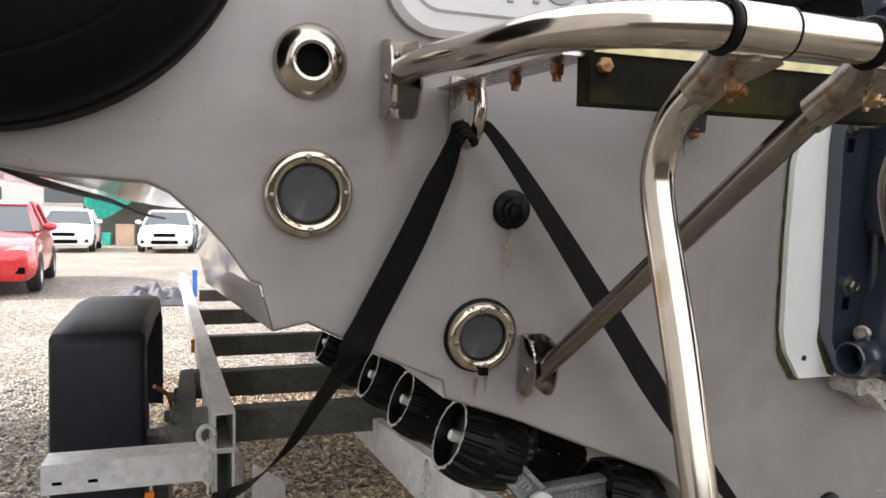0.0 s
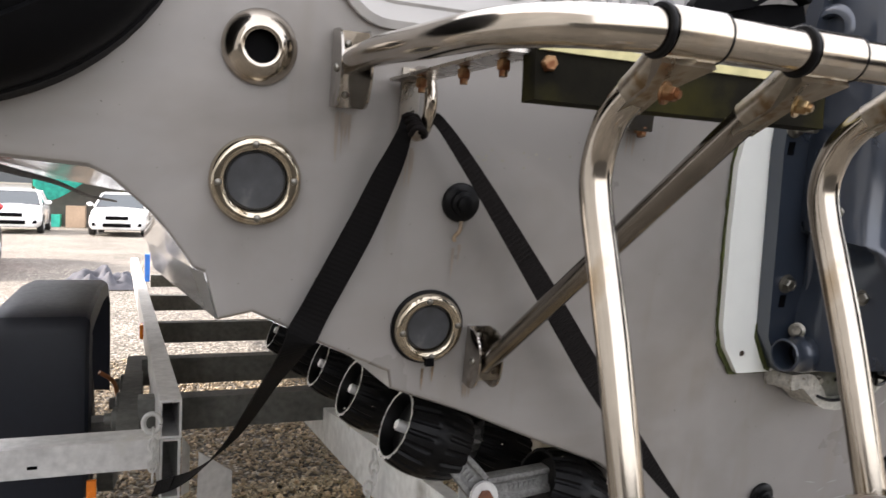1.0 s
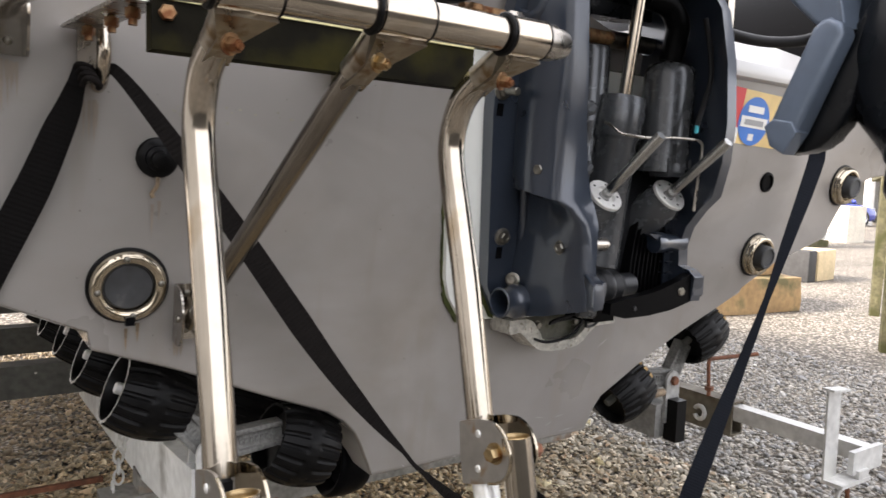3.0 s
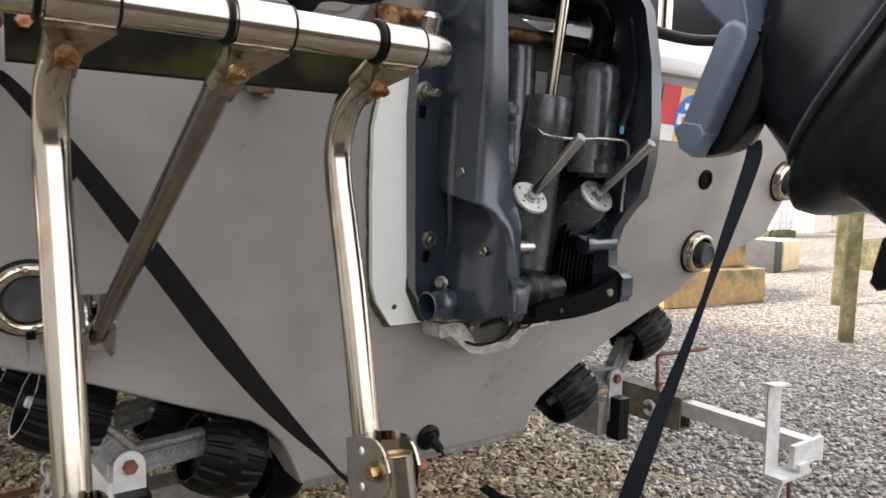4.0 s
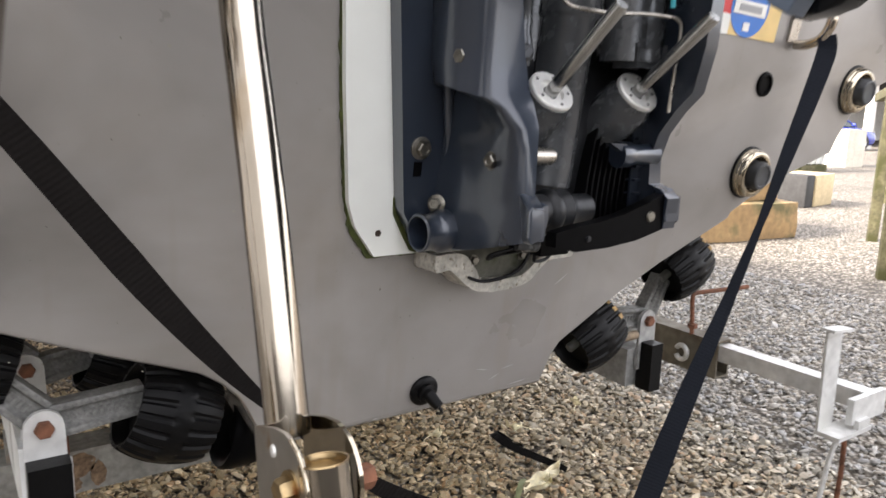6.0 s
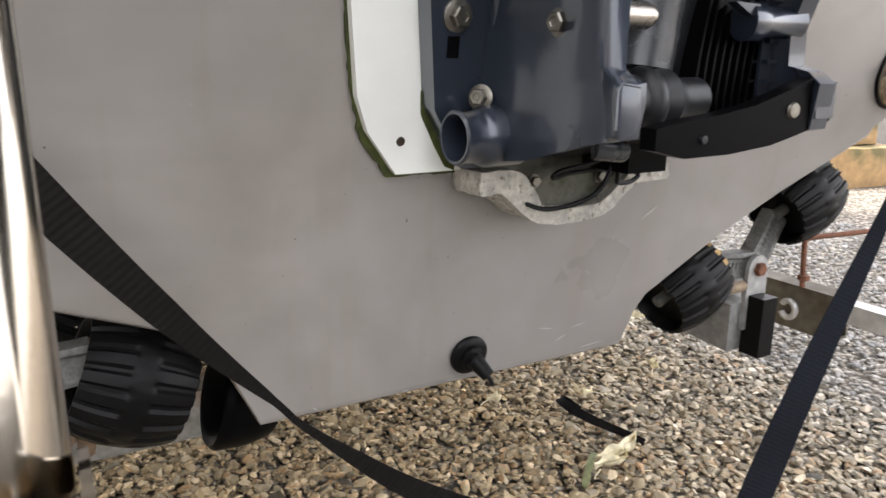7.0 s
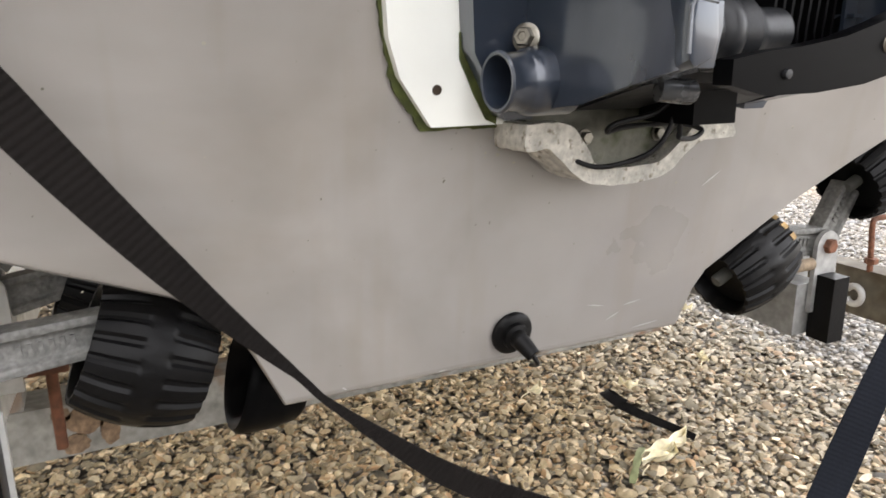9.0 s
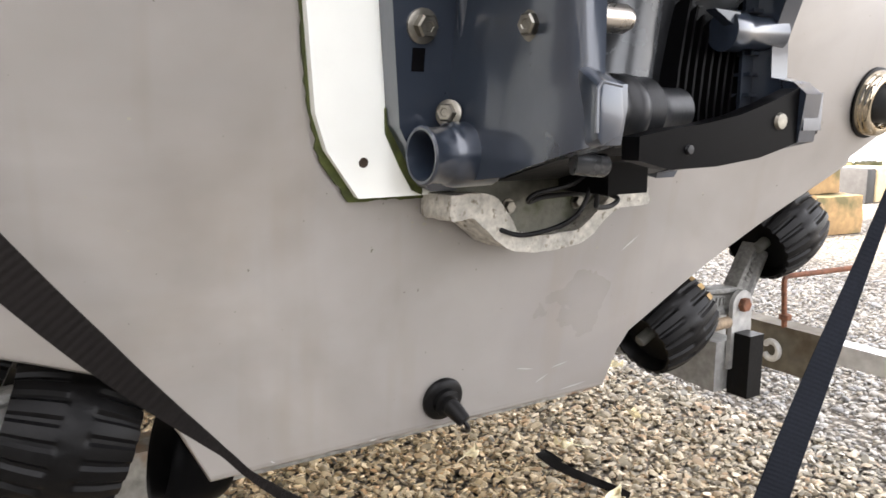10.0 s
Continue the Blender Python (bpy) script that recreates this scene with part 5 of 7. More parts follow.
lathe(bm, (1.425, 1.045, 1.106), (1, -0.1, 0), [(0, 0), (0.020, 0), (0.020, 0.020), (0.0165, 0.024), (0.0165, 0.075), (0, 0.075)], seg=24)
pin2 = part("pivot_pin", bm, ENGINE, motor, "dark pivot pin", smooth=45)
bm = bmesh.new()
prism(bm, [(1.400, 1.035, 1.124), (1.430, 1.030, 1.122), (1.436, 1.03, 1.106), (1.42, 1.032, 1.112)], (0, 0, 0), (0, 0.012, 0))
part("pin_wing", bm, ENGINE, pin2, bevel=0.002)
# bright hydraulic pipes round the rams
bm = bmesh.new()
tube(bm, smooth_path([(1.287, 1.055, 1.324), (1.285, 1.035, 1.316), (1.290, 1.018, 1.304), (1.320, 1.005, 1.299), (1.360, 1.000, 1.299), (1.405, 0.995, 1.302), (1.445, 0.985, 1.301), (1.462, 0.982, 1.297), (1.468, 0.982, 1.284), (1.468, 0.985, 1.25), (1.466, 0.99, 1.17)], 6), 0.0028, seg=10)
part("hydraulic_pipe", bm, STEEL_DULL, motor, "thin bright hydraulic pipe", smooth=60)
bm = bmesh.new()
tube(bm, smooth_path([(1.455, 0.985, 1.52), (1.470, 0.980, 1.46), (1.468, 0.975, 1.41), (1.452, 0.975, 1.36), (1.438, 0.975, 1.325)], 6), 0.0050, seg=10)
wire = part("trim_cable", bm, CABLE, motor, "grey-black trim motor cable")
bm = bmesh.new()
tube(bm, [(1.4405, 0.975, 1.331), (1.4385, 0.975, 1.322), (1.438, 0.975, 1.312)], 0.0038, seg=10)
part("cyan_sleeve", bm, CYAN, wire)
bm = bmesh.new()
tube(bm, smooth_path([(1.452, 1.056, 1.450), (1.456, 1.05, 1.49), (1.452, 1.045, 1.52), (1.43, 1.05, 1.55), (1.38, 1.06, 1.56)], 6), 0.022, seg=16)
part("rubber_elbow", bm, BLACK, motor, "black rubber elbow")
# ribs cast inside the far bracket
bm = bmesh.new()
prism(bm, [(1.490, 1.000, 1.010), (1.535, 1.000, 1.004), (1.535, 1.000, 1.044), (1.490, 1.000, 1.048)], (0, 0.013, 0), (0, 0.035, 0))
part("foot_block", bm, ENGINE, br_r, bevel=0.004)
for k in range(6):
    y = 1.15 - 0.019 * k
    bm = bmesh.new()
    box(bm, 1.468, 1.490, y - 0.002, y + 0.002, 1.00, 1.155)
    part("rib", bm, ENGINE, br_r)
for k in range(6):
    z = 1.045 + 0.021 * k
    bm = bmesh.new()
    box(bm, 1.470, 1.490, 1.045, 1.16, z - 0.0018, z + 0.0018)
    part("rib", bm, ENGINE, br_r)
# cooling fins that lean across the front of the trim unit
for k in range(9):
    x = 1.375 + 0.0115 * k
    bm = bmesh.new()
    pts = [(x + 0.030 * (t_ ** 1.6), 1.070 + 0.010 * t_, 0.992 + 0.155 * t_) for t_ in (0, 0.25, 0.5, 0.75, 1)]
    ribbon(bm, pts, [0.030] * 5, [(0.1, 1, 0)] * 5, 0.0028)
    part("fin", bm, BLACK, unit)
# curved black anode carrier across the foot
bm = bmesh.new()
prof_top = [(1.262, 1.006), (1.30, 1.012), (1.340, 1.016), (1.39, 1.024), (1.440, 1.038), (1.475, 1.050)]
prof_low = [(1.508, 1.044), (1.510, 1.006), (1.46, 0.993), (1.42, 0.984), (1.36, 0.978), (1.300, 0.977), (1.262, 0.986)]
prism(bm, [(x, 0, z) for x, z in prof_top + prof_low], (0, 0.992, 0), (0, 1.012, 0))
guard = part("cross_guard", bm, BLACK, motor, "curved black guard bar", bevel=0.002)
for x, z, r in ((1.448, 1.018, 0.0085), (1.322, 0.994, 0.0045)):
    bm = bmesh.new()
    lathe(bm, (x, 0.992, z), (0, -1, 0), [(r, 0), (r * 0.85, 0.003), (0, 0.0035)], seg=16)
    part("screw", bm, BOLT if r > 0.006 else TRIM_DARK, guard)
part("worn_corner", boxed(1.478, 1.507, 0.987, 0.9915, 1.009, 1.046), ENGINE, guard, "blue-grey end of the far bracket", bevel=0.003)
bm = bmesh.new()
lathe(bm, (1.250, 1.06, 0.982), (0.9, -0.3, -0.1), [(0, 0), (0.011, 0), (0.011, 0.03), (0.008, 0.034), (0, 0.034)], seg=16)
part("pivot_end", bm, RAM, motor, smooth=45)

# sacrificial anode under the bracket
AN_OUT = [(1.200, 0.944), (1.200, 0.918), (1.214, 0.917), (1.229, 0.918), (1.247, 0.903), (1.271, 0.884), (1.295, 0.876), (1.333, 0.874), (1.373, 0.878), (1.399, 0.889), (1.422, 0.908), (1.444, 0.917), (1.486, 0.918), (1.488, 0.938)]
AN_IN = [(1.457, 0.939), (1.435, 0.935), (1.421, 0.929), (1.398, 0.911), (1.378, 0.897), (1.352, 0.893), (1.304, 0.894), (1.287, 0.901), (1.276, 0.919), (1.260, 0.938), (1.244, 0.944), (1.223, 0.945)]


def anode_lip():
    """The cast lip: a band that dips in the middle, run back to the transom and pitted all over."""
    bm = bmesh.new()
    outline = [(p.x, p.z) for p in smooth_path([(x, 0, z) for x, z in AN_OUT], 3)] + [(p.x, p.z) for p in smooth_path([(x, 0, z) for x, z in AN_IN], 3)]
    prism(bm, [(x, 0, z) for x, z in outline], (0, 1.190, 0), (0, 1.252, 0))
    side = [f for f in bm.faces if len(f.verts) == 4]
    bmesh.ops.subdivide_edges(bm, edges=list({e for f in side for e in f.edges if abs(e.verts[0].co.y - e.verts[1].co.y) > 0.03}), cuts=5)
    bmesh.ops.triangulate(bm, faces=[f for f in bm.faces if len(f.verts) > 4])
    bmesh.ops.subdivide_edges(bm, edges=[e for e in bm.edges if e.calc_length() > 0.010], cuts=1)
    for v in bm.verts:
        v.co += noise.noise_vector(v.co * 70) * 0.0014 + noise.noise_vector(v.co * 190) * 0.0008
    return bm


anode = part("anode", anode_lip(), ANODE, motor, "pitted pale anode bar dipping in the middle", smooth=60)
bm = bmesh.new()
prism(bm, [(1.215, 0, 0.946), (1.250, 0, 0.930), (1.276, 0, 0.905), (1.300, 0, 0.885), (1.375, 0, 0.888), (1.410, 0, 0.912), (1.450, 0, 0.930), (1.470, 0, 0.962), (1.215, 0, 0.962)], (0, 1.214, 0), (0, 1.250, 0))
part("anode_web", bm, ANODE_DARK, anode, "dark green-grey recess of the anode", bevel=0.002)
for x, z in ((1.290, 0.925), (1.392, 0.925)):
    bm = bmesh.new()
    hex_bolt(bm, (x, 1.214, z), (0, -1, 0), 0.007, 0.006, 0.009)
    part("bolt", bm, BOLT, anode)
bm = bmesh.new()
rod(bm, (1.372, 1.13, 0.990), (1.372, 1.15, 0.955), 0.013, seg=16)
box(bm, 1.352, 1.410, 1.12, 1.20, 0.942, 0.985)
part("mount_block", bm, BLACK, motor, "dark mount block over the anode", bevel=0.010)
bm = bmesh.new()
tube(bm, smooth_path([(1.258, 1.196, 0.906), (1.285, 1.175, 0.898), (1.330, 1.155, 0.912), (1.352, 1.15, 0.940), (1.358, 1.15, 0.975)], 6), 0.0028, seg=10)
part("earth_wire", bm, CABLE, motor, "thin black earth wire")
bm = bmesh.new()
tube(bm, smooth_path([(1.372, 1.16, 0.99), (1.374, 1.16, 0.935), (1.380, 1.165, 0.924), (1.41, 1.175, 0.922), (1.425, 1.18, 0.930), (1.40, 1.19, 0.937), (1.32, 1.18, 0.938), (1.29, 1.175, 0.934), (1.295, 1.168, 0.943), (1.34, 1.16, 0.953), (1.36, 1.15, 0.975)], 6), 0.003, seg=10)
part("cable_loop", bm, CABLE, motor, "looped black cable")
# steering bar and black link arms above the left bracket
bm = bmesh.new()
rod(bm, (1.03, 1.150, 1.497), (1.72, 1.150, 1.497), 0.013, seg=20)
bar_ob = part("steering_bar", bm, BOLT_RUST, motor, "rust-stained steering bar")
bm = bmesh.new()
rod(bm, (1.38, 1.150, 1.497), (1.70, 1.150, 1.497), 0.017, seg=20)
part("bar_sleeve", bm, STEEL_NECK, bar_ob, "cream-stained sleeve")
link = None
for yy, spine, thick in ((1.038, [(0.826, 1.468), (0.834, 1.498), (0.866, 1.519), (0.911, 1.533), (0.942, 1.552), (0.979, 1.562), (1.008, 1.556), (1.030, 1.545)], 0.021),
                         (1.062, [(0.850, 1.460), (0.872, 1.487), (0.910, 1.500), (0.958, 1.505), (1.002, 1.517), (1.040, 1.527)], 0.021)):
    P = smooth_path([(x, 0, z) for x, z in spine], 4)
    bm = bmesh.new()
    outer, inner_ = [], []
    for n_, p_ in enumerate(P):
        tdir = (P[min(n_ + 1, len(P) - 1)] - P[max(n_ - 1, 0)]).normalized()
        side = Vector((-tdir.z, 0, tdir.x))
        f_ = n_ / (len(P) - 1)
        wd = thick * (0.72 + 0.35 * math.sin(math.pi * min(1.0, f_ * 1.15)) + 0.12 * math.cos(9 * f_))
        outer.append(p_ + side * wd)
        inner_.append(p_ - side * wd)
    fr, bk = [], []
    for lay, off in ((fr, 0.0), (bk, 0.019)):
        for a_, b_ in zip(outer, inner_):
            lay.append((bm.verts.new(a_ + Vector((0, yy + off, 0))), bm.verts.new(b_ + Vector((0, yy + off, 0)))))
    for n_ in range(len(P) - 1):
        bm.faces.new((fr[n_][0], fr[n_ + 1][0], fr[n_ + 1][1], fr[n_][1]))
        bm.faces.new((bk[n_][1], bk[n_ + 1][1], bk[n_ + 1][0], bk[n_][0]))
        bm.faces.new((fr[n_][1], fr[n_ + 1][1], bk[n_ + 1][1], bk[n_][1]))
        bm.faces.new((fr[n_ + 1][0], fr[n_][0], bk[n_][0], bk[n_ + 1][0]))
    bm.faces.new((fr[0][0], fr[0][1], bk[0][1], bk[0][0]))
    bm.faces.new((fr[-1][1], fr[-1][0], bk[-1][0], bk[-1][1]))
    link = part("link_arm", bm, BLACK, motor, "black cast steering link", bevel=0.005)
bm = bmesh.new()
hex_bolt(bm, (0.920, 1.038, 1.534), (-0.2, -1, 0), 0.008, 0.010, 0.011)
part("bolt", bm, BOLT, link)
for x in (1.01, 1.09):
    bm = bmesh.new()
    lathe(bm, (x, 1.09, 1.455), (0, -0.3, 1), [(0, 0), (0.018, 0), (0.018, 0.03), (0.010, 0.038), (0, 0.038)], seg=20)
    part("pivot_nut", bm, BOLT_RUST if x < 1.05 else STEEL_DULL, motor)
# swivel and cowl block above, near-black all over
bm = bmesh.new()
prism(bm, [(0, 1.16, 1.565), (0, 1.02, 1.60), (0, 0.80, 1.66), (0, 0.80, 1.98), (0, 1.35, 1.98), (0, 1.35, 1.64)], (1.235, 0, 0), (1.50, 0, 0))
part("swivel_bracket", bm, LEG_NEAR_BLACK, motor, "dark swivel casting", bevel=0.02)
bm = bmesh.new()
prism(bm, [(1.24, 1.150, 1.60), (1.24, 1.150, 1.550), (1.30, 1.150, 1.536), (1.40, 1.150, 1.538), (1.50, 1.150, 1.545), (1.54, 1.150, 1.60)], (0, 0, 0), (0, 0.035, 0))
part("clamp_bridge", bm, LEG_NEAR_BLACK, motor, "dark casting between the clamp brackets", bevel=0.008)

# the leg, lifted out behind the boat
def slab(name, outline, x0, x1, mat, parent, label="", bevel=0.01, smooth=60):
    bm = bmesh.new()
    prism(bm, [(0, y, z) for y, z in outline], (x0, 0, 0), (x1, 0, 0))
    edges = [e for e in bm.edges if abs(e.verts[0].co.x - e.verts[1].co.x) < 1e-6]
    bmesh.ops.bevel(bm, geom=edges, offset=bevel, segments=6, affect="EDGES", profile=0.5, clamp_overlap=True)
    return part(name, bm, mat, parent, label, smooth=smooth)


def shell(name, sections, mat, parent, label="", power=0.5, seg=56):
    """Rounded sections along the tilted leg: distance down the leg, half width, lower and upper edge across it."""
    o, d, n = Vector((1.395, 0.620, 1.262)), Vector((0, -0.81, -0.58)), Vector((0, -0.58, 0.81))
    bm = bmesh.new()
    rings = []
    for s, w, lo, hi in sections:
        c, hh = (lo + hi) / 2, (hi - lo) / 2
        ring = []
        for k in range(seg):
            a = 2 * math.pi * k / seg
            cx, sx = math.cos(a), math.sin(a)
            ring.append(bm.verts.new(o + d * s + n * (c + hh * math.copysign(abs(sx) ** power, sx)) + Vector((w * math.copysign(abs(cx) ** power, cx), 0, 0))))
        rings.append(ring)
    for a, b in zip(rings, rings[1:]):
        for k in range(seg):
            j = (k + 1) % seg
            bm.faces.new((a[k], a[j], b[j], b[k]))
    bm.faces.new(rings[0][::-1])
    bm.faces.new(rings[-1])
    return part(name, bm, mat, parent, label, smooth=40)


leg = shell("leg", [(-0.30, 0.085, 0.20, 0.46), (-0.20, 0.088, 0.18, 0.46), (-0.14, 0.092, 0.150, 0.47), (-0.12, 0.096, 0.106, 0.47), (-0.087, 0.102, 0.044, 0.475), (-0.055, 0.107, 0.026, 0.48), (-0.020, 0.113, 0.018, 0.485), (0.008, 0.121, 0.012, 0.49), (0.024, 0.130, 0.008, 0.492), (0.032, 0.136, 0.006, 0.493), (0.034, 0.128, 0.012, 0.48)], LEG_NEAR_BLACK, motor, "dark painted drive leg")
# highlight along the ridge is put into this lighter lip
shell("joint_lip", [(0.028, 0.130, 0.010, 0.490), (0.031, 0.1375, 0.004, 0.495), (0.0335, 0.1375, 0.004, 0.495), (0.036, 0.130, 0.010, 0.490)], ENGINE_EDGE, leg, "lip in a lighter colour for the highlight along the ridge")
shell("exhaust_housing", [(0.02, 0.118, 0.020, 0.46), (0.036, 0.124, 0.008, 0.46), (0.045, 0.130, -0.012, 0.455), (0.058, 0.134, -0.029, 0.45), (0.072, 0.135, -0.034, 0.445), (0.086, 0.134, -0.028, 0.44), (0.096, 0.132, -0.014, 0.435), (0.102, 0.131, 0.004, 0.43), (0.107, 0.130, 0.016, 0.43), (0.13, 0.130, 0.020, 0.42), (0.17, 0.130, 0.020, 0.41), (0.205, 0.129, 0.020, 0.41), (0.25, 0.124, 0.03, 0.40), (0.34, 0.112, 0.05, 0.38), (0.46, 0.09, 0.09, 0.35), (0.60, 0.06, 0.13, 0.32)], LEG_NEAR_BLACK, leg)
slab("cavitation_fin", [(0.437, 1.190), (0.437, 1.170), (0.455, 1.135), (0.461, 1.121), (0.452, 1.112), (0.424, 1.120), (0.37, 1.145), (0.30, 1.20), (0.33, 1.25)], 1.266, 1.33, LEG_NEAR_BLACK, leg, "", 0.012)
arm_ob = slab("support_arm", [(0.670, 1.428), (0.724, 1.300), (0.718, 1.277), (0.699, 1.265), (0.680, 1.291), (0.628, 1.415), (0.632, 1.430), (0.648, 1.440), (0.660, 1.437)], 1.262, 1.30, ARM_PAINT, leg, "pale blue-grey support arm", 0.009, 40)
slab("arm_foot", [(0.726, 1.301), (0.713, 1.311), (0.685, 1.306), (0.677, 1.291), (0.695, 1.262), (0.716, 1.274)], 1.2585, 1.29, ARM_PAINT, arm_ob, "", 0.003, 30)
slab("lower_web", [(0.640, 1.425), (0.701, 1.294), (0.716, 1.264), (0.690, 1.267), (0.668, 1.273), (0.656, 1.284), (0.640, 1.302), (0.63, 1.33), (0.61, 1.42), (0.62, 1.45)], 1.300, 1.34, LEG_NEAR_BLACK, leg, "", 0.006)
slab("upper_arm", [(0.630, 1.425), (0.668, 1.430), (0.80, 1.56), (0.86, 1.66), (0.80, 1.70), (0.66, 1.56)], 1.268, 1.36, ARM_PAINT, leg, "", 0.008)
bm = bmesh.new()
tube(bm, smooth_path([(1.56, 1.10, 1.56), (1.66, 1.08, 1.535), (1.78, 1.05, 1.53), (1.86, 1.0, 1.55), (1.84, 0.9, 1.62)], 6), 0.012, seg=12)
part("rigging_hose", bm, CABLE, motor, "black rigging hose")
bm = bmesh.new()
prism(bm, [(1.66, 0.96, 1.64), (1.86, 0.70, 1.53), (1.87, 0.68, 1.60), (1.68, 0.94, 1.72)], (0, 0, 0), (0.06, 0.05, 0.0))
part("cowl_skirt", bm, ARM_PAINT, motor, "grey cowl edge", bevel=0.006)

# ---- boat trailer ----
trailer = thing("boat_trailer", 1.25, 3.5, 0.0, "galvanised roller trailer under the boat", "boat trailer")


def box_tube(x0, x1, y0, y1, z0, z1, mat, name, label="", axis="y", wall=0.006, slant=0.0):
    """A square steel tube, open at its ends along the axis."""
    bm = bmesh.new()
    if axis == "y":
        o = [(x0, z0), (x1, z0), (x1, z1), (x0, z1)]
        i = [(x0 + wall, z0 + wall), (x1 - wall, z0 + wall), (x1 - wall, z1 - wall), (x0 + wall, z1 - wall)]
        mk = lambda p, e: bm.verts.new((p[0] + slant * (e - y0), e, p[1]))
        ends = (y0, y1)
    else:
        o = [(y0, z0), (y1, z0), (y1, z1), (y0, z1)]
        i = [(y0 + wall, z0 + wall), (y1 - wall, z0 + wall), (y1 - wall, z1 - wall), (y0 + wall, z1 - wall)]
        mk = lambda p, e: bm.verts.new((e, p[0], p[1]))
        ends = (x0, x1)
    a, b = [mk(p, ends[0]) for p in o], [mk(p, ends[1]) for p in o]
    c, d = [mk(p, ends[0]) for p in i], [mk(p, ends[1]) for p in i]
    for k in range(4):
        j = (k + 1) % 4
        bm.faces.new((a[k], a[j], b[j], b[k]))
        bm.faces.new((c[k], c[j], d[j], d[k]))
        bm.faces.new((a[k], a[j], c[j], c[k]))
        bm.faces.new((b[k], b[j], d[j], d[k]))
    return part(name, bm, mat, trailer, label)


rail_l = box_tube(0.158, 0.212, 2.200, 7.2, 0.600, 0.700, GALV, "side_rail", "galvanised box rail with an open end", slant=-0.046)
rail_r = box_tube(2.345, 2.405, 1.462, 7.2, 0.433, 0.543, GALV_DIRTY_SHADED, "side_rail")
bm = bmesh.new()
prism(bm, [(0.214, 2.21, 0.600), (0.235, 2.24, 0.56), (0.235, 2.24, 0.44), (0.214, 2.21, 0.44)], (0, 0, 0), (0, 0.006, 0))
part("rail_gusset", bm, GALV, rail_l)
box_tube(0.160, 0.210, 2.202, 2.9, 0.440, 0.598, GALV, "lower_rail", "open galvanised channel", slant=-0.046)
for y, z0, z1 in ((2.45, 0.545, 0.640), (3.02, 0.545, 0.640), (3.85, 0.545, 0.640), (4.9, 0.55, 0.64), (6.2, 0.55, 0.64)):
    box_tube(0.10, 2.40, y, y + 0.07, z0, z1, GALV_OLD, "crossbeam", "weathered steel crossbeam", axis="x")
box_tube(0.56, 1.92, 1.74, 1.82, 0.413, 0.50, GALV_RUSTY, "crossbeam", "mottled galvanised crossbeam with rust runs", axis="x")
box_tube(1.19, 1.27, 3.0, 9.5, 0.44, 0.54, GALV_OLD, "drawbar", "steel drawbar")
# roller beams that run forward under the hull
beams = {}
for x0, x1, ztop in ((0.638, 0.668, 0.662), (1.818, 1.872, 0.648)):
    bm = bmesh.new()
    side = [(1.332, 0.595), (1.83, 0.522), (2.28, 0.487), (2.75, 0.452), (2.75, 0.550), (1.90, 0.645), (1.332, 0.705)] if x0 < 1 else [(1.332, 0.560), (1.70, 0.575), (1.70, ztop + 0.02), (1.40, ztop), (1.332, ztop)]
    prism(bm, [(0, y, z) for y, z in side], (x0, 0, 0), (x1, 0, 0))
    beams[x0] = part("roller_beam", bm, GALV_PALE_LIT if x0 < 1 else GALV_MID, trailer, "galvanised roller beam with a rubber end block", bevel=0.003)
    if x0 < 1:
        part("beam_clamp", boxed(x0 - 0.004, x1 + 0.004, 1.745, 1.815, 0.498, 0.540), GALV_RUSTY, beams[x0], bevel=0.003)
    xm = (x0 + x1) / 2
    # hinge plate with a rounded head
    bm = bmesh.new()
    pts = []
    xh = xm + (0.016 if x0 < 1 else 0.023)
    zc = 0.732 if x0 < 1 else 0.711
    hr = 0.025
    for k in range(9):
        a = math.pi * k / 8
        pts.append((xh + hr * math.cos(a), 0, zc + hr * math.sin(a)))
    pts += [(xh - hr - 0.002, 0, 0.60), (xh + hr + 0.002, 0, 0.60)]
    prism(bm, pts, (0, 1.322, 0), (0, 1.330, 0))
    prism(bm, pts, (0, 1.372, 0), (0, 1.380, 0))
    part("hinge_plate", bm, GALV if x0 < 1 else GALV_MID, beams[x0], bevel=0.0015)
    bm = bmesh.new()
    hex_bolt(bm, (xh, 1.322, zc), (0, -1, 0), 0.0125, 0.010)
    part("hinge_bolt", bm, RUST, beams[x0], "rusty bolt head")
    for yy in (1.575, 1.625):
        bm = bmesh.new()
        prism(bm, [(px, 0, pz) for px, _, pz in pts], (0, yy, 0), (0, yy + 0.008, 0))
        part("hinge_plate", bm, GALV if x0 < 1 else GALV_MID, beams[x0], bevel=0.0015)
    bm = bmesh.new()
    hex_bolt(bm, (xh, 1.575, zc), (0, -1, 0), 0.0125, 0.010)
    part("hinge_bolt", bm, RUST, beams[x0], "rusty bolt head")
    z0, z1 = (0.50, 0.690) if x0 < 1 else (0.555, 0.664)
    bx0, bx1 = (xh - 0.025, xh + 0.027) if x0 < 1 else (xh - 0.018, xh + 0.018)
    if x0 < 1:
        part("end_plate", boxed(bx0 + 0.004, bx1 + 0.005, 1.3305, 1.336, 0.47, 0.680), GALV, beams[x0], "pale galvanised end plate", bevel=0.002)
    part("end_block", boxed(bx0, bx1, 1.290, 1.330, z0, z1), RUBBER, beams[x0], "black rubber end block", bevel=0.005)


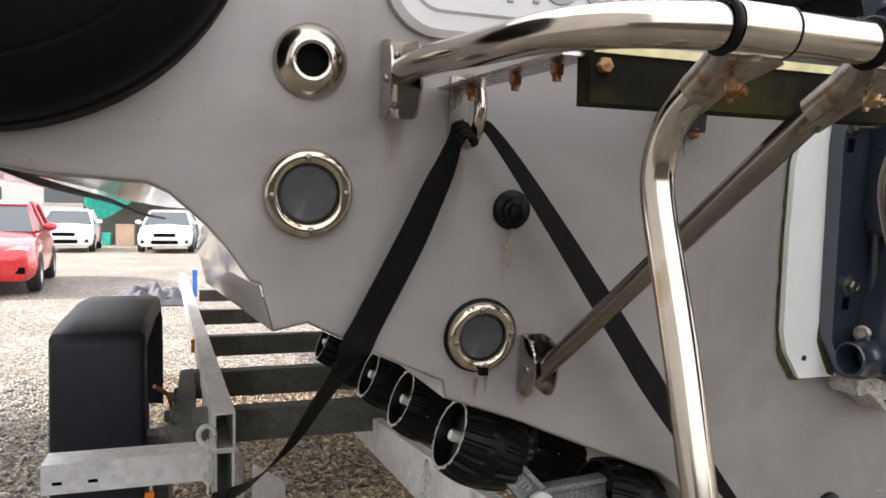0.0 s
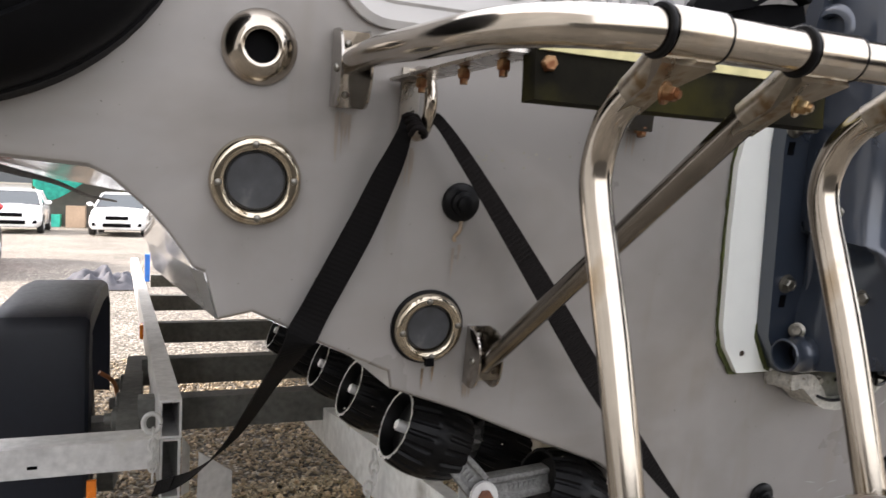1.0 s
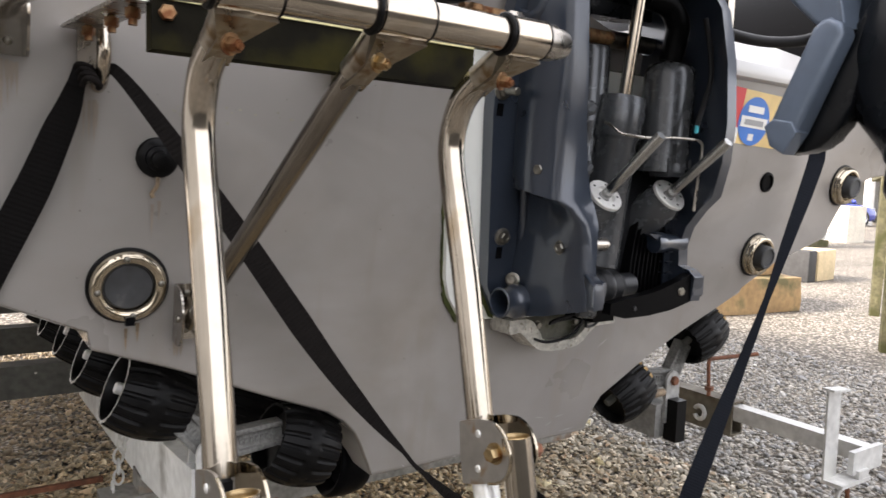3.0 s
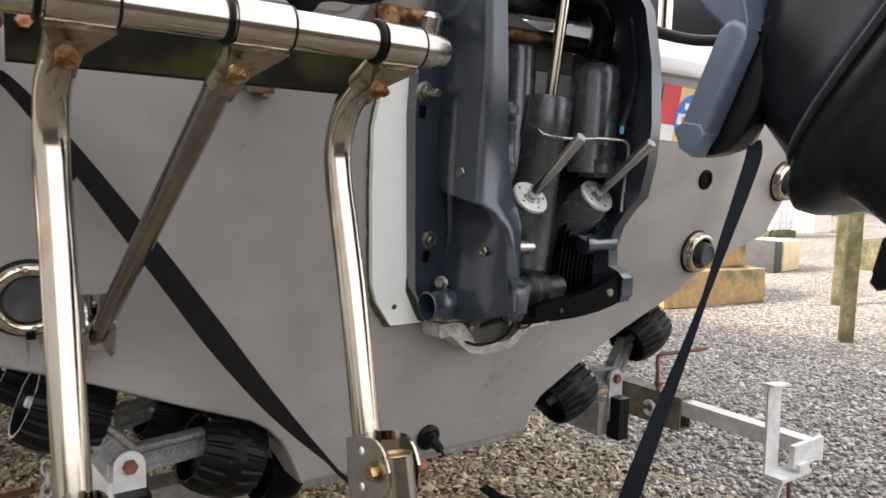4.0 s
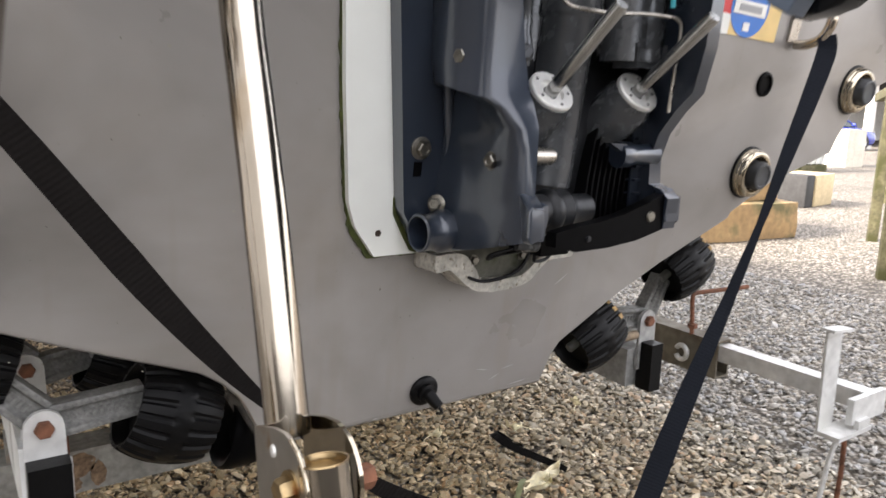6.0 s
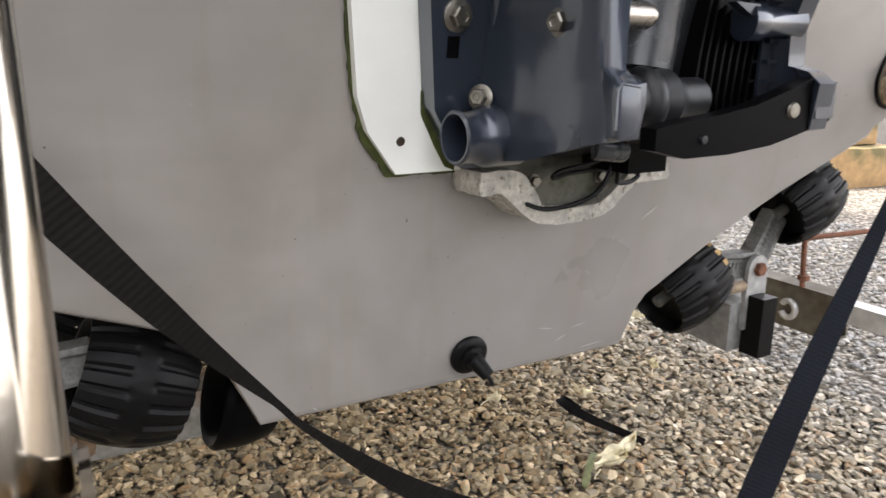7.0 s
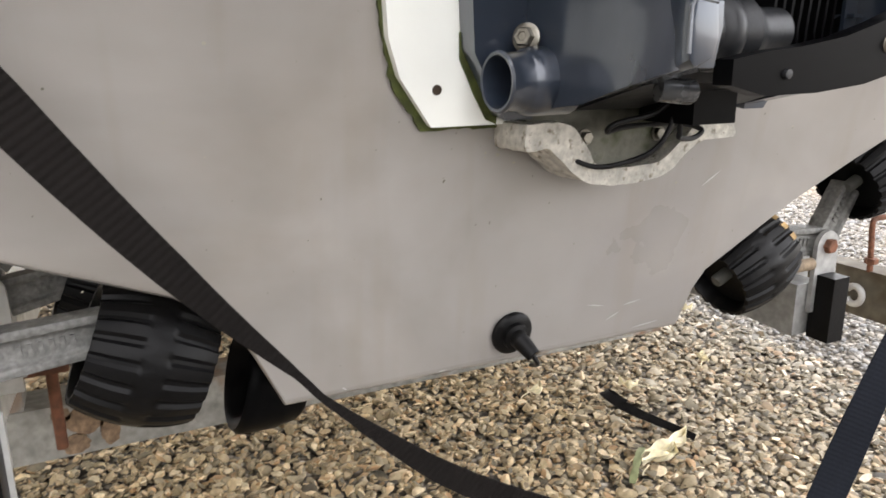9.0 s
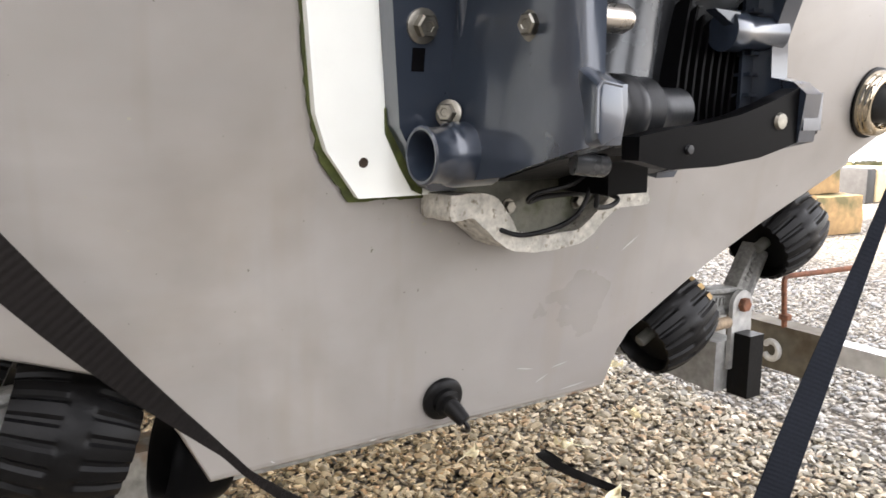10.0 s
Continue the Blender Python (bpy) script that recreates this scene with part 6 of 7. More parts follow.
def roller(c, axis, r=0.072, w=0.122, worn=False, pin=None, scuff=0):
    """A ribbed rubber roller: barrel tread with two staggered rows of slots, hollow ends and a hub with a pin."""
    c, axis = Vector(c), Vector(axis).normalized()
    d, u, v = frame_of(axis)
    seg = 120
    stations = [-0.5, -0.485, -0.42, -0.34, -0.25, -0.14, -0.10, -0.07, 0.07, 0.10, 0.14, 0.25, 0.34, 0.42, 0.485, 0.5]
    bm = bmesh.new()
    rings = []
    for s in stations:
        ring = []
        for k in range(seg):
            a = 2 * math.pi * k / seg
            rr = r * (1 - 0.16 * (abs(s) * 2) ** 2.2)
            if abs(s) > 0.09 and k % 6 in ((0, 1) if s > 0 else (3, 4)):
                rr -= 0.0034 if abs(s) > 0.13 else 0.0024
            ring.append(bm.verts.new(c + d * s * w + (u * math.cos(a) + v * math.sin(a)) * rr))
        rings.append(ring)
    for sgn, first in ((-1, 0), (1, -1)):
        base = rings[first]
        prev = base
        for rr, s in ((r * 0.765, 0.495), (r * 0.74, 0.46), (r * 0.70, 0.30), (r * 0.24, 0.27)):
            ring = [bm.verts.new(c + d * s * sgn * w + (u * math.cos(2 * math.pi * k / seg) + v * math.sin(2 * math.pi * k / seg)) * rr) for k in range(seg)]
            for k in range(seg):
                j = (k + 1) % seg
                bm.faces.new((prev[k], prev[j], ring[j], ring[k]))
            prev = ring
        bm.faces.new(prev)
    for a, b in zip(rings, rings[1:]):
        for k in range(seg):
            j = (k + 1) % seg
            bm.faces.new((a[k], a[j], b[j], b[k]))
    ob = part("roller", bm, RUBBER, trailer, "ribbed black rubber roller", smooth=30)
    bm = bmesh.new()
    lathe(bm, c - d * w * 0.46, d, [(0, -0.004), (0.008, -0.003), (0.010, 0.0), (0.010, w * 0.86), (0.008, w * 0.86 + 0.003), (0, w * 0.86 + 0.004)], seg=16)
    part("roller_pin", bm, pin or GALV, ob, "dirty steel pin" if pin else "galvanised pin")
    if scuff:
        # the tread rubbed through to a paler rubber at one end
        bm = bmesh.new()
        hint = Vector((-0.15, -0.65, 0.75)).normalized()
        ks = [k for k in range(seg) if (u * math.cos(2 * math.pi * k / seg) + v * math.sin(2 * math.pi * k / seg)).dot(hint) > 0.80]
        if ks[-1] - ks[0] > seg / 2:
            ks = [k - seg if k > seg / 2 else k for k in ks]
            ks.sort()
        rows = []
        for st in (0.34, 0.40, 0.45, 0.49):
            rr = r * (1 - 0.16 * (st * 2) ** 2.2) + 0.0012
            rows.append([bm.verts.new(c + d * st * w * scuff + (u * math.cos(2 * math.pi * k / seg) + v * math.sin(2 * math.pi * k / seg)) * rr + noise.noise_vector(Vector((k, st * 40, 0))) * 0.0006) for k in (ks if st > 0.36 else ks[2:-2] + [ks[-3]] * 4)])
        for a, b in zip(rows[1:], rows[2:]):
            for k in range(len(ks) - 1):
                if ks[k] % 6 not in (5, 0, 1):
                    bm.faces.new((a[k], a[k + 1], b[k + 1], b[k]))
        bmesh.ops.delete(bm, geom=[x_ for x_ in bm.verts if not x_.link_faces], context="VERTS")
        part("scuffed_edge", bm, SCUFF_RUBBER, ob, "yellow-brown scuffed edge")
    if worn:
        bm = bmesh.new()
        rim_o = [bm.verts.new(c - d * w * 0.502 + (u * math.cos(2 * math.pi * k / 64) + v * math.sin(2 * math.pi * k / 64)) * r * (0.795 if k % 4 == 0 else 0.845)) for k in range(64)]
        rim_i = [bm.verts.new(c - d * w * 0.502 + (u * math.cos(2 * math.pi * k / 64) + v * math.sin(2 * math.pi * k / 64)) * r * 0.762) for k in range(64)]
        for k in range(64):
            j = (k + 1) % 64
            bm.faces.new((rim_o[k], rim_o[j], rim_i[j], rim_i[k]))
        part("worn_rim", bm, RUBBER_WORN, ob, "pale scuffed rim")
    return ob


AX_L, AX_R = Vector((0.92, 0, -0.385)), Vector((0.90, 0, 0.44))
for y, dx, dz in ((1.385, -0.004, 0.0), (1.665, -0.014, -0.005), (1.95, -0.018, -0.012), (2.26, -0.024, -0.028), (2.56, -0.034, -0.032)):
    roller((0.586 + dx, y, 0.826 + dz), AX_L, worn=True)
roller((0.834, 1.352, 0.710), AX_L, 0.076, 0.120)
roller((0.815, 1.60, 0.716), AX_L)
bm = bmesh.new()
lathe(bm, (0.938, 1.44, 0.622), Vector((0.97, 0, -0.24)), [(0, 0.035), (0.040, 0.030), (0.054, 0.004), (0.062, 0.0), (0.067, 0.006), (0.066, 0.02), (0.060, 0.05), (0.050, 0.075), (0.044, 0.082), (0, 0.082)], seg=36)
part("keel_roller", bm, BLACK, trailer, "tapered black rubber keel roller", smooth=45)
for y in (1.346, 1.62):
    roller((1.702, y, 0.700), AX_R, pin=GALV_OLD, scuff=1)
    roller((1.968, y - 0.01, 0.826), AX_R, pin=GALV_OLD, scuff=1)


def swing_arm(p, q, name="swing_arm"):
    """A cast I-section arm from the hinge to a roller's end."""
    p, q = Vector(p), Vector(q)
    d = (q - p).normalized()
    w = Vector((0, 1, 0))
    u = d.cross(w).normalized()
    bm = bmesh.new()
    outline = [(-0.025, -0.015), (-0.025, 0.015), (-0.015, 0.015), (-0.012, 0.009), (0.011, 0.009), (0.015, 0.015), (0.025, 0.015), (0.025, -0.015), (0.015, -0.015), (0.011, -0.009), (-0.012, -0.009), (-0.015, -0.015)]
    rings = []
    for c_, s_ in ((p, 1.0), (p + (q - p) * 0.5, 0.93), (q, 0.88)):
        rings.append([bm.verts.new(c_ + u * (a * s_) + w * b) for a, b in outline])
    for r0, r1 in zip(rings, rings[1:]):
        for k in range(12):
            bm.faces.new((r0[k], r0[(k + 1) % 12], r1[(k + 1) % 12], r1[k]))
    bm.faces.new(rings[0][::-1])
    bm.faces.new(rings[-1])
    bmesh.ops.recalc_face_normals(bm, faces=bm.faces)
    ob = part(name, bm, CASTING, trailer, "cast alloy swing arm with raised lettering", bevel=0.003)
    # worn raised marks on the web, too faint to read
    L = (q - p).length
    for k in range(6):
        s = L * 0.34 + 0.0095 * k
        if s + 0.006 < L * 0.85:
            bm = bmesh.new()
            o = p + d * s - w * 0.009
            prism(bm, [o - u * 0.006, o + d * 0.0045 - u * 0.006, o + d * 0.0045 + u * 0.006, o + u * 0.006], -w * 0.0026, w * 0.001)
            part("cast_mark", bm, CASTING, ob, bevel=0.0005)
    return ob


a1 = swing_arm((0.680, 1.345, 0.734), (0.800, 1.345, 0.745))
a2 = swing_arm((0.672, 1.350, 0.735), (0.615, 1.350, 0.800))
swing_arm((0.690, 1.60, 0.722), (0.785, 1.60, 0.742))
swing_arm((0.672, 1.60, 0.735), (0.615, 1.60, 0.800))
for y in (1.352, 1.62):
    swing_arm((1.885, y, 0.712), (1.772, y, 0.722))
    swing_arm((1.885, y, 0.715), (1.935, y, 0.800))
bm = bmesh.new()
rod(bm, (1.76, 1.31, 0.690), (1.815, 1.31, 0.690), 0.010, seg=14)
part("spindle", bm, GRIME, trailer)
# rusty stud hanging from the beam's side
bm = bmesh.new()
rod(bm, (0.722, 1.66, 0.47), (0.722, 1.66, 0.60), 0.008, seg=12)
box(bm, 0.672, 0.745, 1.640, 1.690, 0.592, 0.602)
part("threaded_stud", bm, RUST, trailer, "rusty stud")
rnd = random.Random(21)
for cx, cz, rx_, rz_ in ((0.752, 0.470, 0.030, 0.024), (0.735, 0.432, 0.020, 0.017), (0.785, 0.445, 0.014, 0.026), (0.720, 0.484, 0.014, 0.012)):
    bm = bmesh.new()
    ring = []
    for k in range(26):
        a = 2 * math.pi * k / 26
        j = 1 + rnd.uniform(-0.10, 0.10)
        ring.append((cx + rx_ * j * math.cos(a), 0, min(0.497, max(0.416, cz + rz_ * j * math.sin(a)))))
    prism(bm, ring, (0, 1.7388, 0), (0, 1.7396, 0))
    part("rust_stain", bm, RUST_STAIN, trailer, "orange rust bloom on the crossbeam")

# tie ring, chain and light-bar bracket at the left corner
bm = bmesh.new()
tube(bm, [(0.140 + 0.020 * math.cos(a), 2.170, 0.652 + 0.024 * math.sin(a)) for a in [2 * math.pi * k / 24 * 0.97 for k in range(25)]], 0.0065, seg=12)
part("tie_ring", bm, GALV, rail_l, "galvanised tie ring", smooth=60)
for k in range(5):
    bm = bmesh.new()
    ca = Vector((0.143, 2.160, 0.625 - 0.026 * k))
    pts = []
    for i in range(17):
        a = 2 * math.pi * i / 16
        s = Vector((0.010 * math.cos(a), 0, 0.018 * math.sin(a))) if k % 2 else Vector((0, 0.010 * math.cos(a), 0.018 * math.sin(a)))
        pts.append(ca + s)
    tube(bm, pts, 0.0032, seg=8)
    part("chain_link", bm, GALV, rail_l)
bm = bmesh.new()
prism(bm, [(0, 2.20, 0.600), (0, 2.30, 0.600), (0, 2.30, 0.594), (0, 2.206, 0.594), (0, 2.206, 0.525), (0, 2.20, 0.525)], (-0.245, 0, 0), (0.158, 0, 0))
lightbar = part("light_bracket", bm, GALV, trailer, "slotted galvanised angle bracket", bevel=0.0015)
for x in (-0.21, -0.13):
    part("slot", boxed(x - 0.010, x + 0.012, 2.1985, 2.1996, 0.548, 0.556), BLACK, lightbar)
bm = bmesh.new()
prism(bm, [(0.250, 2.10, 0.590), (0.335, 2.14, 0.520), (0.335, 2.14, 0.36), (0.245, 2.10, 0.36)], (0, 0, 0), (0, 0.007, 0))
part("side_plate", bm, GALV, trailer, "galvanised plate")
# chain hanging beside the roller beam
for k in range(9):
    bm = bmesh.new()
    ca = Vector((0.612 - 0.004 * min(k, 6) + 0.004 * (k % 3), 1.79, 0.650 - 0.024 * k))
    pts = []
    for i in range(17):
        a = 2 * math.pi * i / 16
        s = Vector((0.010 * math.cos(a), 0, 0.017 * math.sin(a))) if k % 2 else Vector((0, 0.010 * math.cos(a), 0.017 * math.sin(a)))
        pts.append(ca + s)
    tube(bm, pts, 0.003, seg=8)
    part("chain_link", bm, GALV, beams[0.638])
part("rope_rail", boxed(0.16, 0.60, 2.0, 2.012, 0.44, 0.452), RUST, trailer, "thin rusty rod")

# mudguard, wheel
prof = [(2.530, 0.34), (2.536, 0.60), (2.542, 0.820), (2.549, 0.852), (2.562, 0.868), (2.590, 0.877), (2.72, 0.890), (3.05, 0.908), (3.30, 0.90), (3.38, 0.88), (3.46, 0.80), (3.50, 0.66), (3.51, 0.42)]
bm = bmesh.new()
rows = []
for y, z in prof:
    row = []
    for x, dn in ((-0.292, 0.05), (-0.290, 0.014), (-0.284, 0.004), (-0.274, 0.0), (-0.240, 0.0), (-0.100, 0.0), (-0.060, 0.0), (-0.044, 0.003), (-0.034, 0.012), (-0.030, 0.06)):
        k = 1 if z > 0.8 else 0.2
        row.append(bm.verts.new((x, y + (dn * 1.0 if z < 0.86 and y < 3 else 0), z - dn * k)))
    rows.append(row)
for a, b in zip(rows, rows[1:]):
    for i in range(len(a) - 1):
        bm.faces.new((a[i], a[i + 1], b[i + 1], b[i]))
ex = bmesh.ops.solidify(bm, geom=bm.faces[:], thickness=0.004)
part("mudguard", bm, GUARD, trailer, "black plastic mudguard", smooth=30)


def wheel(parent, c, axis, r, w, name="wheel"):
    c, axis = Vector(c), Vector(axis).normalized()
    hub = r * 0.62
    bm = bmesh.new()
    lathe(bm, c, axis, [(hub, -w / 2), (r * 0.93, -w / 2), (r, -w * 0.36), (r, w * 0.36), (r * 0.93, w / 2), (hub, w / 2)], seg=40, closed=True)
    ty_ob = part(name, bm, TYRE, parent, "black tyre on a pressed rim")
    bm = bmesh.new()
    lathe(bm, c, axis, [(0, -w * 0.3), (hub * 0.3, -w * 0.32), (hub * 0.8, -w * 0.2), (hub, -w * 0.45), (hub, w * 0.45), (hub * 0.8, w * 0.2), (hub * 0.3, w * 0.32), (0, w * 0.3)], seg=32)
    part("rim", bm, RIM, ty_ob)
    for k in range(5):
        a = 2 * math.pi * k / 5
        _, u, v = frame_of(axis)
        p = c + (u * math.cos(a) + v * math.sin(a)) * hub * 0.55
        bm = bmesh.new()
        lathe(bm, p - axis * w * 0.36, axis, [(0, 0), (hub * 0.2, 0), (hub * 0.2, w * 0.72), (0, w * 0.72)], seg=10)
        part("spoke_gap", bm, BLACK, ty_ob)
    return ty_ob


wheel(trailer, (-0.155, 3.02, 0.31), (1, 0, 0), 0.31, 0.17)
wheel(trailer, (2.66, 3.02, 0.31), (1, 0, 0), 0.31, 0.17)
bm = bmesh.new()
rod(bm, (-0.06, 3.02, 0.31), (0.11, 3.02, 0.31), 0.03, seg=16)
part("stub_axle", bm, GALV_OLD, trailer)
bm = bmesh.new()
rod(bm, (2.42, 3.02, 0.31), (2.56, 3.02, 0.31), 0.03, seg=16)
part("stub_axle", bm, GALV_OLD, trailer)
bm = bmesh.new()
prism(bm, [(0, 2.40, 0.560), (0, 2.46, 0.600), (0, 3.30, 0.600), (0, 3.34, 0.50), (0, 3.10, 0.43), (0, 2.96, 0.43), (0, 2.44, 0.49)], (0.045, 0, 0), (0.105, 0, 0))
susp = part("suspension_unit", bm, GALV_OLD, trailer, "dark weathered suspension casting", bevel=0.012)
part("suspension_beam", boxed(-0.04, 0.12, 2.62, 2.70, 0.45, 0.535), GALV_OLD, susp, bevel=0.008)
for yy, zz in ((2.50, 0.575), (2.74, 0.56), (3.0, 0.56)):
    bm = bmesh.new()
    lathe(bm, (0.045, yy, zz), (-1, 0, 0), [(0, 0), (0.034, 0), (0.034, 0.012), (0.020, 0.016), (0.018, 0.034), (0, 0.036)], seg=20)
    part("suspension_boss", bm, GALV_OLD, susp, smooth=45)
part("rear_reflector", boxed(-0.010, 0.012, 2.202, 2.214, 0.462, 0.505), ORANGE, trailer, "orange reflector under the bracket", bevel=0.003)
bm = bmesh.new()
lathe(bm, (-0.035, 3.02, 0.31), (1, 0, 0), [(0.13, 0), (0.13, 0.05), (0.10, 0.06), (0, 0.06)], seg=24)
part("brake_drum", bm, GALV_OLD, trailer, "rusty brake drum")
bm = bmesh.new()
tube(bm, smooth_path([(-0.02, 2.75, 0.66), (0.02, 2.78, 0.62), (0.03, 2.85, 0.54), (0.02, 2.9, 0.45)], 5), 0.007, seg=10)
part("brake_hose", bm, material("orange_brown_hose", (0.30, 0.11, 0.04), 0.6, spread=0.2), trailer, "orange-brown hose")
part("side_reflector", boxed(0.080, 0.0945, 3.55, 3.62, 0.62, 0.68), ORANGE, rail_l, "orange side reflector")

# light-board slide at the right corner
bm = bmesh.new()
slide = box_tube(2.352, 2.398, 1.060, 1.64, 0.486, 0.532, GALV, "light_slide", "thin galvanised slide bar")
bm = bmesh.new()
prism(bm, [(2.268, 1.045, 0.474), (2.42, 1.045, 0.474), (2.42, 1.045, 0.536), (2.268, 1.045, 0.536)], (0, 0, 0), (0, 0.015, 0))
part("end_plate", bm, GALV, slide)
bm = bmesh.new()
prism(bm, [(2.200, 1.085, 0.462), (2.262, 1.085, 0.462), (2.254, 1.085, 0.700), (2.190, 1.085, 0.702)], (0, 0, 0), (0, 0.006, 0))
prism(bm, [(2.168, 1.060, 0.708), (2.254, 1.060, 0.700), (2.254, 1.092, 0.700), (2.168, 1.092, 0.708)], (0, 0, 0), (0, 0, 0.006))
prism(bm, [(2.200, 1.035, 0.452), (2.345, 1.035, 0.452), (2.345, 1.092, 0.452), (2.200, 1.092, 0.452)], (0, 0, 0), (0, 0, 0.010))
prism(bm, [(2.285, 1.036, 0.455), (2.335, 1.036, 0.455), (2.335, 1.036, 0.484), (2.285, 1.036, 0.484)], (0, 0, 0), (0, 0.012, 0))
part("upright_hook", bm, GALV, slide, "bent galvanised hook", bevel=0.001)
for dx in (-0.030, 0.030):
    bm = bmesh.new()
    tube(bm, smooth_path([(2.262 + dx * 0.2, 1.06, 0.452), (2.264 + dx * 0.9, 1.065, 0.41), (2.262 + dx * 1.4, 1.07, 0.31), (2.262 + dx * 1.7, 1.08, 0.16), (2.262 + dx * 1.8, 1.09, -0.01)], 4), 0.006, seg=8)
    part("hook_leg", bm, GALV if dx < 0 else RUST, slide, "bent wire leg")
bm = bmesh.new()
tube(bm, smooth_path([(2.350, 1.555, 0.54), (2.350, 1.560, 0.60), (2.352, 1.565, 0.645), (2.362, 1.568, 0.657), (2.38, 1.565, 0.660), (2.47, 1.548, 0.662), (2.565, 1.530, 0.664)], 5), 0.0065, seg=10)
part("locking_handle", bm, RUST, rail_r, "rusty bent locking handle")
bm = bmesh.new()
lathe(bm, (2.350, 1.555, 0.560), (0, 0, 1), [(0, 0), (0.014, 0), (0.014, 0.012), (0, 0.012)], seg=6)
part("handle_nut", bm, RUST, rail_r)
bm = bmesh.new()
tube(bm, [(2.336, 1.575 + 0.019 * math.cos(a), 0.482 + 0.021 * math.sin(a)) for a in [0.5 + 2 * math.pi * k / 24 * 0.85 for k in range(25)]], 0.0075, seg=12)
part("tie_ring", bm, GALV, rail_r, smooth=60)

# ---- straps ----


def strap(name, label, pts, widths, sides, mat, n=6):
    P = smooth_path(pts, n)
    m = len(pts) - 1
    W, S = [], []
    for i in range(len(P)):
        t = min(i / n, m - 1e-6)
        k, f = int(t), t - int(t)
        W.append(widths[k] * (1 - f) + widths[k + 1] * f)
        S.append(Vector(sides[k]) * (1 - f) + Vector(sides[k + 1]) * f)
    bm = bmesh.new()
    ribbon(bm, P, W, S)
    ob = thing(name, *pts[-1], label, "strap")
    part("webbing", bm, mat, ob, smooth=60)
    # the folded and stitched end
    bm = bmesh.new()
    a, b = P[-4], P[-1]
    up = (b - a).normalized().cross(Vector(S[-1]).normalized()).normalized() * 0.0026
    up = up if up.z > 0 else -up
    ribbon(bm, [a + up, (a + b) / 2 + up, b + up], [W[-1] * 0.98] * 3, [S[-1]] * 3)
    part("stitched_end", bm, mat, ob, smooth=60)
    return ob


X = Vector((1, 0, 0))
strap("tie_down_strap", "black webbing tie-down strap from the lifting eye to the trailer",
      [on(0.450, 1.340, 0.045), on(0.446, 1.322, 0.050), on(0.438, 1.292, 0.046), on(0.426, 1.258, 0.040), on(0.398, 1.180, 0.026), on(0.346, 1.062, 0.012), on(0.322, 1.006, 0.004), (0.315, 1.42, 0.912), (0.286, 1.72, 0.731), (0.228, 2.0, 0.570), (0.15, 2.12, 0.50)],
      [0.016, 0.020, 0.030, 0.037, 0.043, 0.046, 0.046, 0.045, 0.044, 0.042, 0.04],
      [X, X, (1, 0, 0.2), (1, 0, 0.2), (1, 0, 0.2), (1, 0.1, 0.2), (0.95, 0.3, 0.15), (0.9, 0.3, 0.3), (0.85, 0.2, 0.5), (0.7, 0.2, 0.7), (0.6, 0.2, 0.8)], WEB_DARK)
strap("tie_down_strap", "black webbing strap hanging slack in front of the transom",
      [on(0.476, 1.345, 0.055), (0.498, 1.142, 1.326), (0.558, 1.147, 1.254), (0.662, 1.150, 1.112), (0.752, 1.150, 0.983), (0.808, 1.150, 0.906), (0.852, 1.150, 0.850), (0.896, 1.150, 0.798), (0.946, 1.150, 0.743), (0.967, 1.150, 0.717),
       (0.993, 1.149, 0.692), (1.021, 1.148, 0.666), (1.080, 1.146, 0.615), (1.146, 1.142, 0.570), (1.220, 1.138, 0.526), (1.36, 1.125, 0.44), (1.56, 1.105, 0.30), (1.78, 1.09, 0.15), (1.98, 1.08, 0.012)],
      [0.014, 0.016, 0.024, 0.034, 0.038, 0.033, 0.028, 0.019, 0.0075, 0.007, 0.010, 0.016, 0.025, 0.030, 0.033, 0.036, 0.040, 0.040, 0.040],
      [X, (1, 0, 0.5), (1, 0, 0.75), (1, 0, 0.75), (1, 0, 0.75), (1, 0, 0.75), (1, 0, 0.75), (1, 0, 0.75), (1, 0, 0.75), (1, 0, 0.75)] + [(0.6, -0.2, 0.8)] * 9, WEB)
strap("tie_down_strap", "blue-black webbing strap hanging from the starboard lifting eye",
      [on(2.098, 1.345, 0.070), (2.104, 1.122, 1.30), (2.068, 1.124, 1.21), (2.018, 1.130, 1.09), (1.958, 1.135, 0.95), (1.895, 1.142, 0.81), (1.808, 1.150, 0.63), (1.728, 1.157, 0.45), (1.64, 1.16, 0.24), (1.55, 1.16, 0.012)],
      [0.036, 0.040, 0.036, 0.028, 0.015, 0.024, 0.040, 0.050, 0.050, 0.050],
      [(0.8, -0.6, 0), (0.8, -0.6, 0), (0.8, -0.6, 0), (0.83, -0.55, 0), (0.83, -0.55, 0), (0.83, -0.55, 0), (0.83, -0.55, 0), (0.83, -0.55, 0), (0.83, -0.55, 0), (0.83, -0.55, 0)], WEB_BLUE)
strap("loose_strap_end", "short black strap end lying on the gravel",
      [(2.150, 2.105, 0.020), (2.146, 2.150, 0.022), (2.124, 2.168, 0.034), (2.108, 2.140, 0.040), (2.112, 2.075, 0.034), (2.132, 2.005, 0.028), (2.160, 1.925, 0.024), (2.196, 1.870, 0.010)],
      [0.022, 0.026, 0.028, 0.030, 0.030, 0.028, 0.024, 0.018], [(0.8, -0.5, 0.3)] * 8, WEB_DARK)
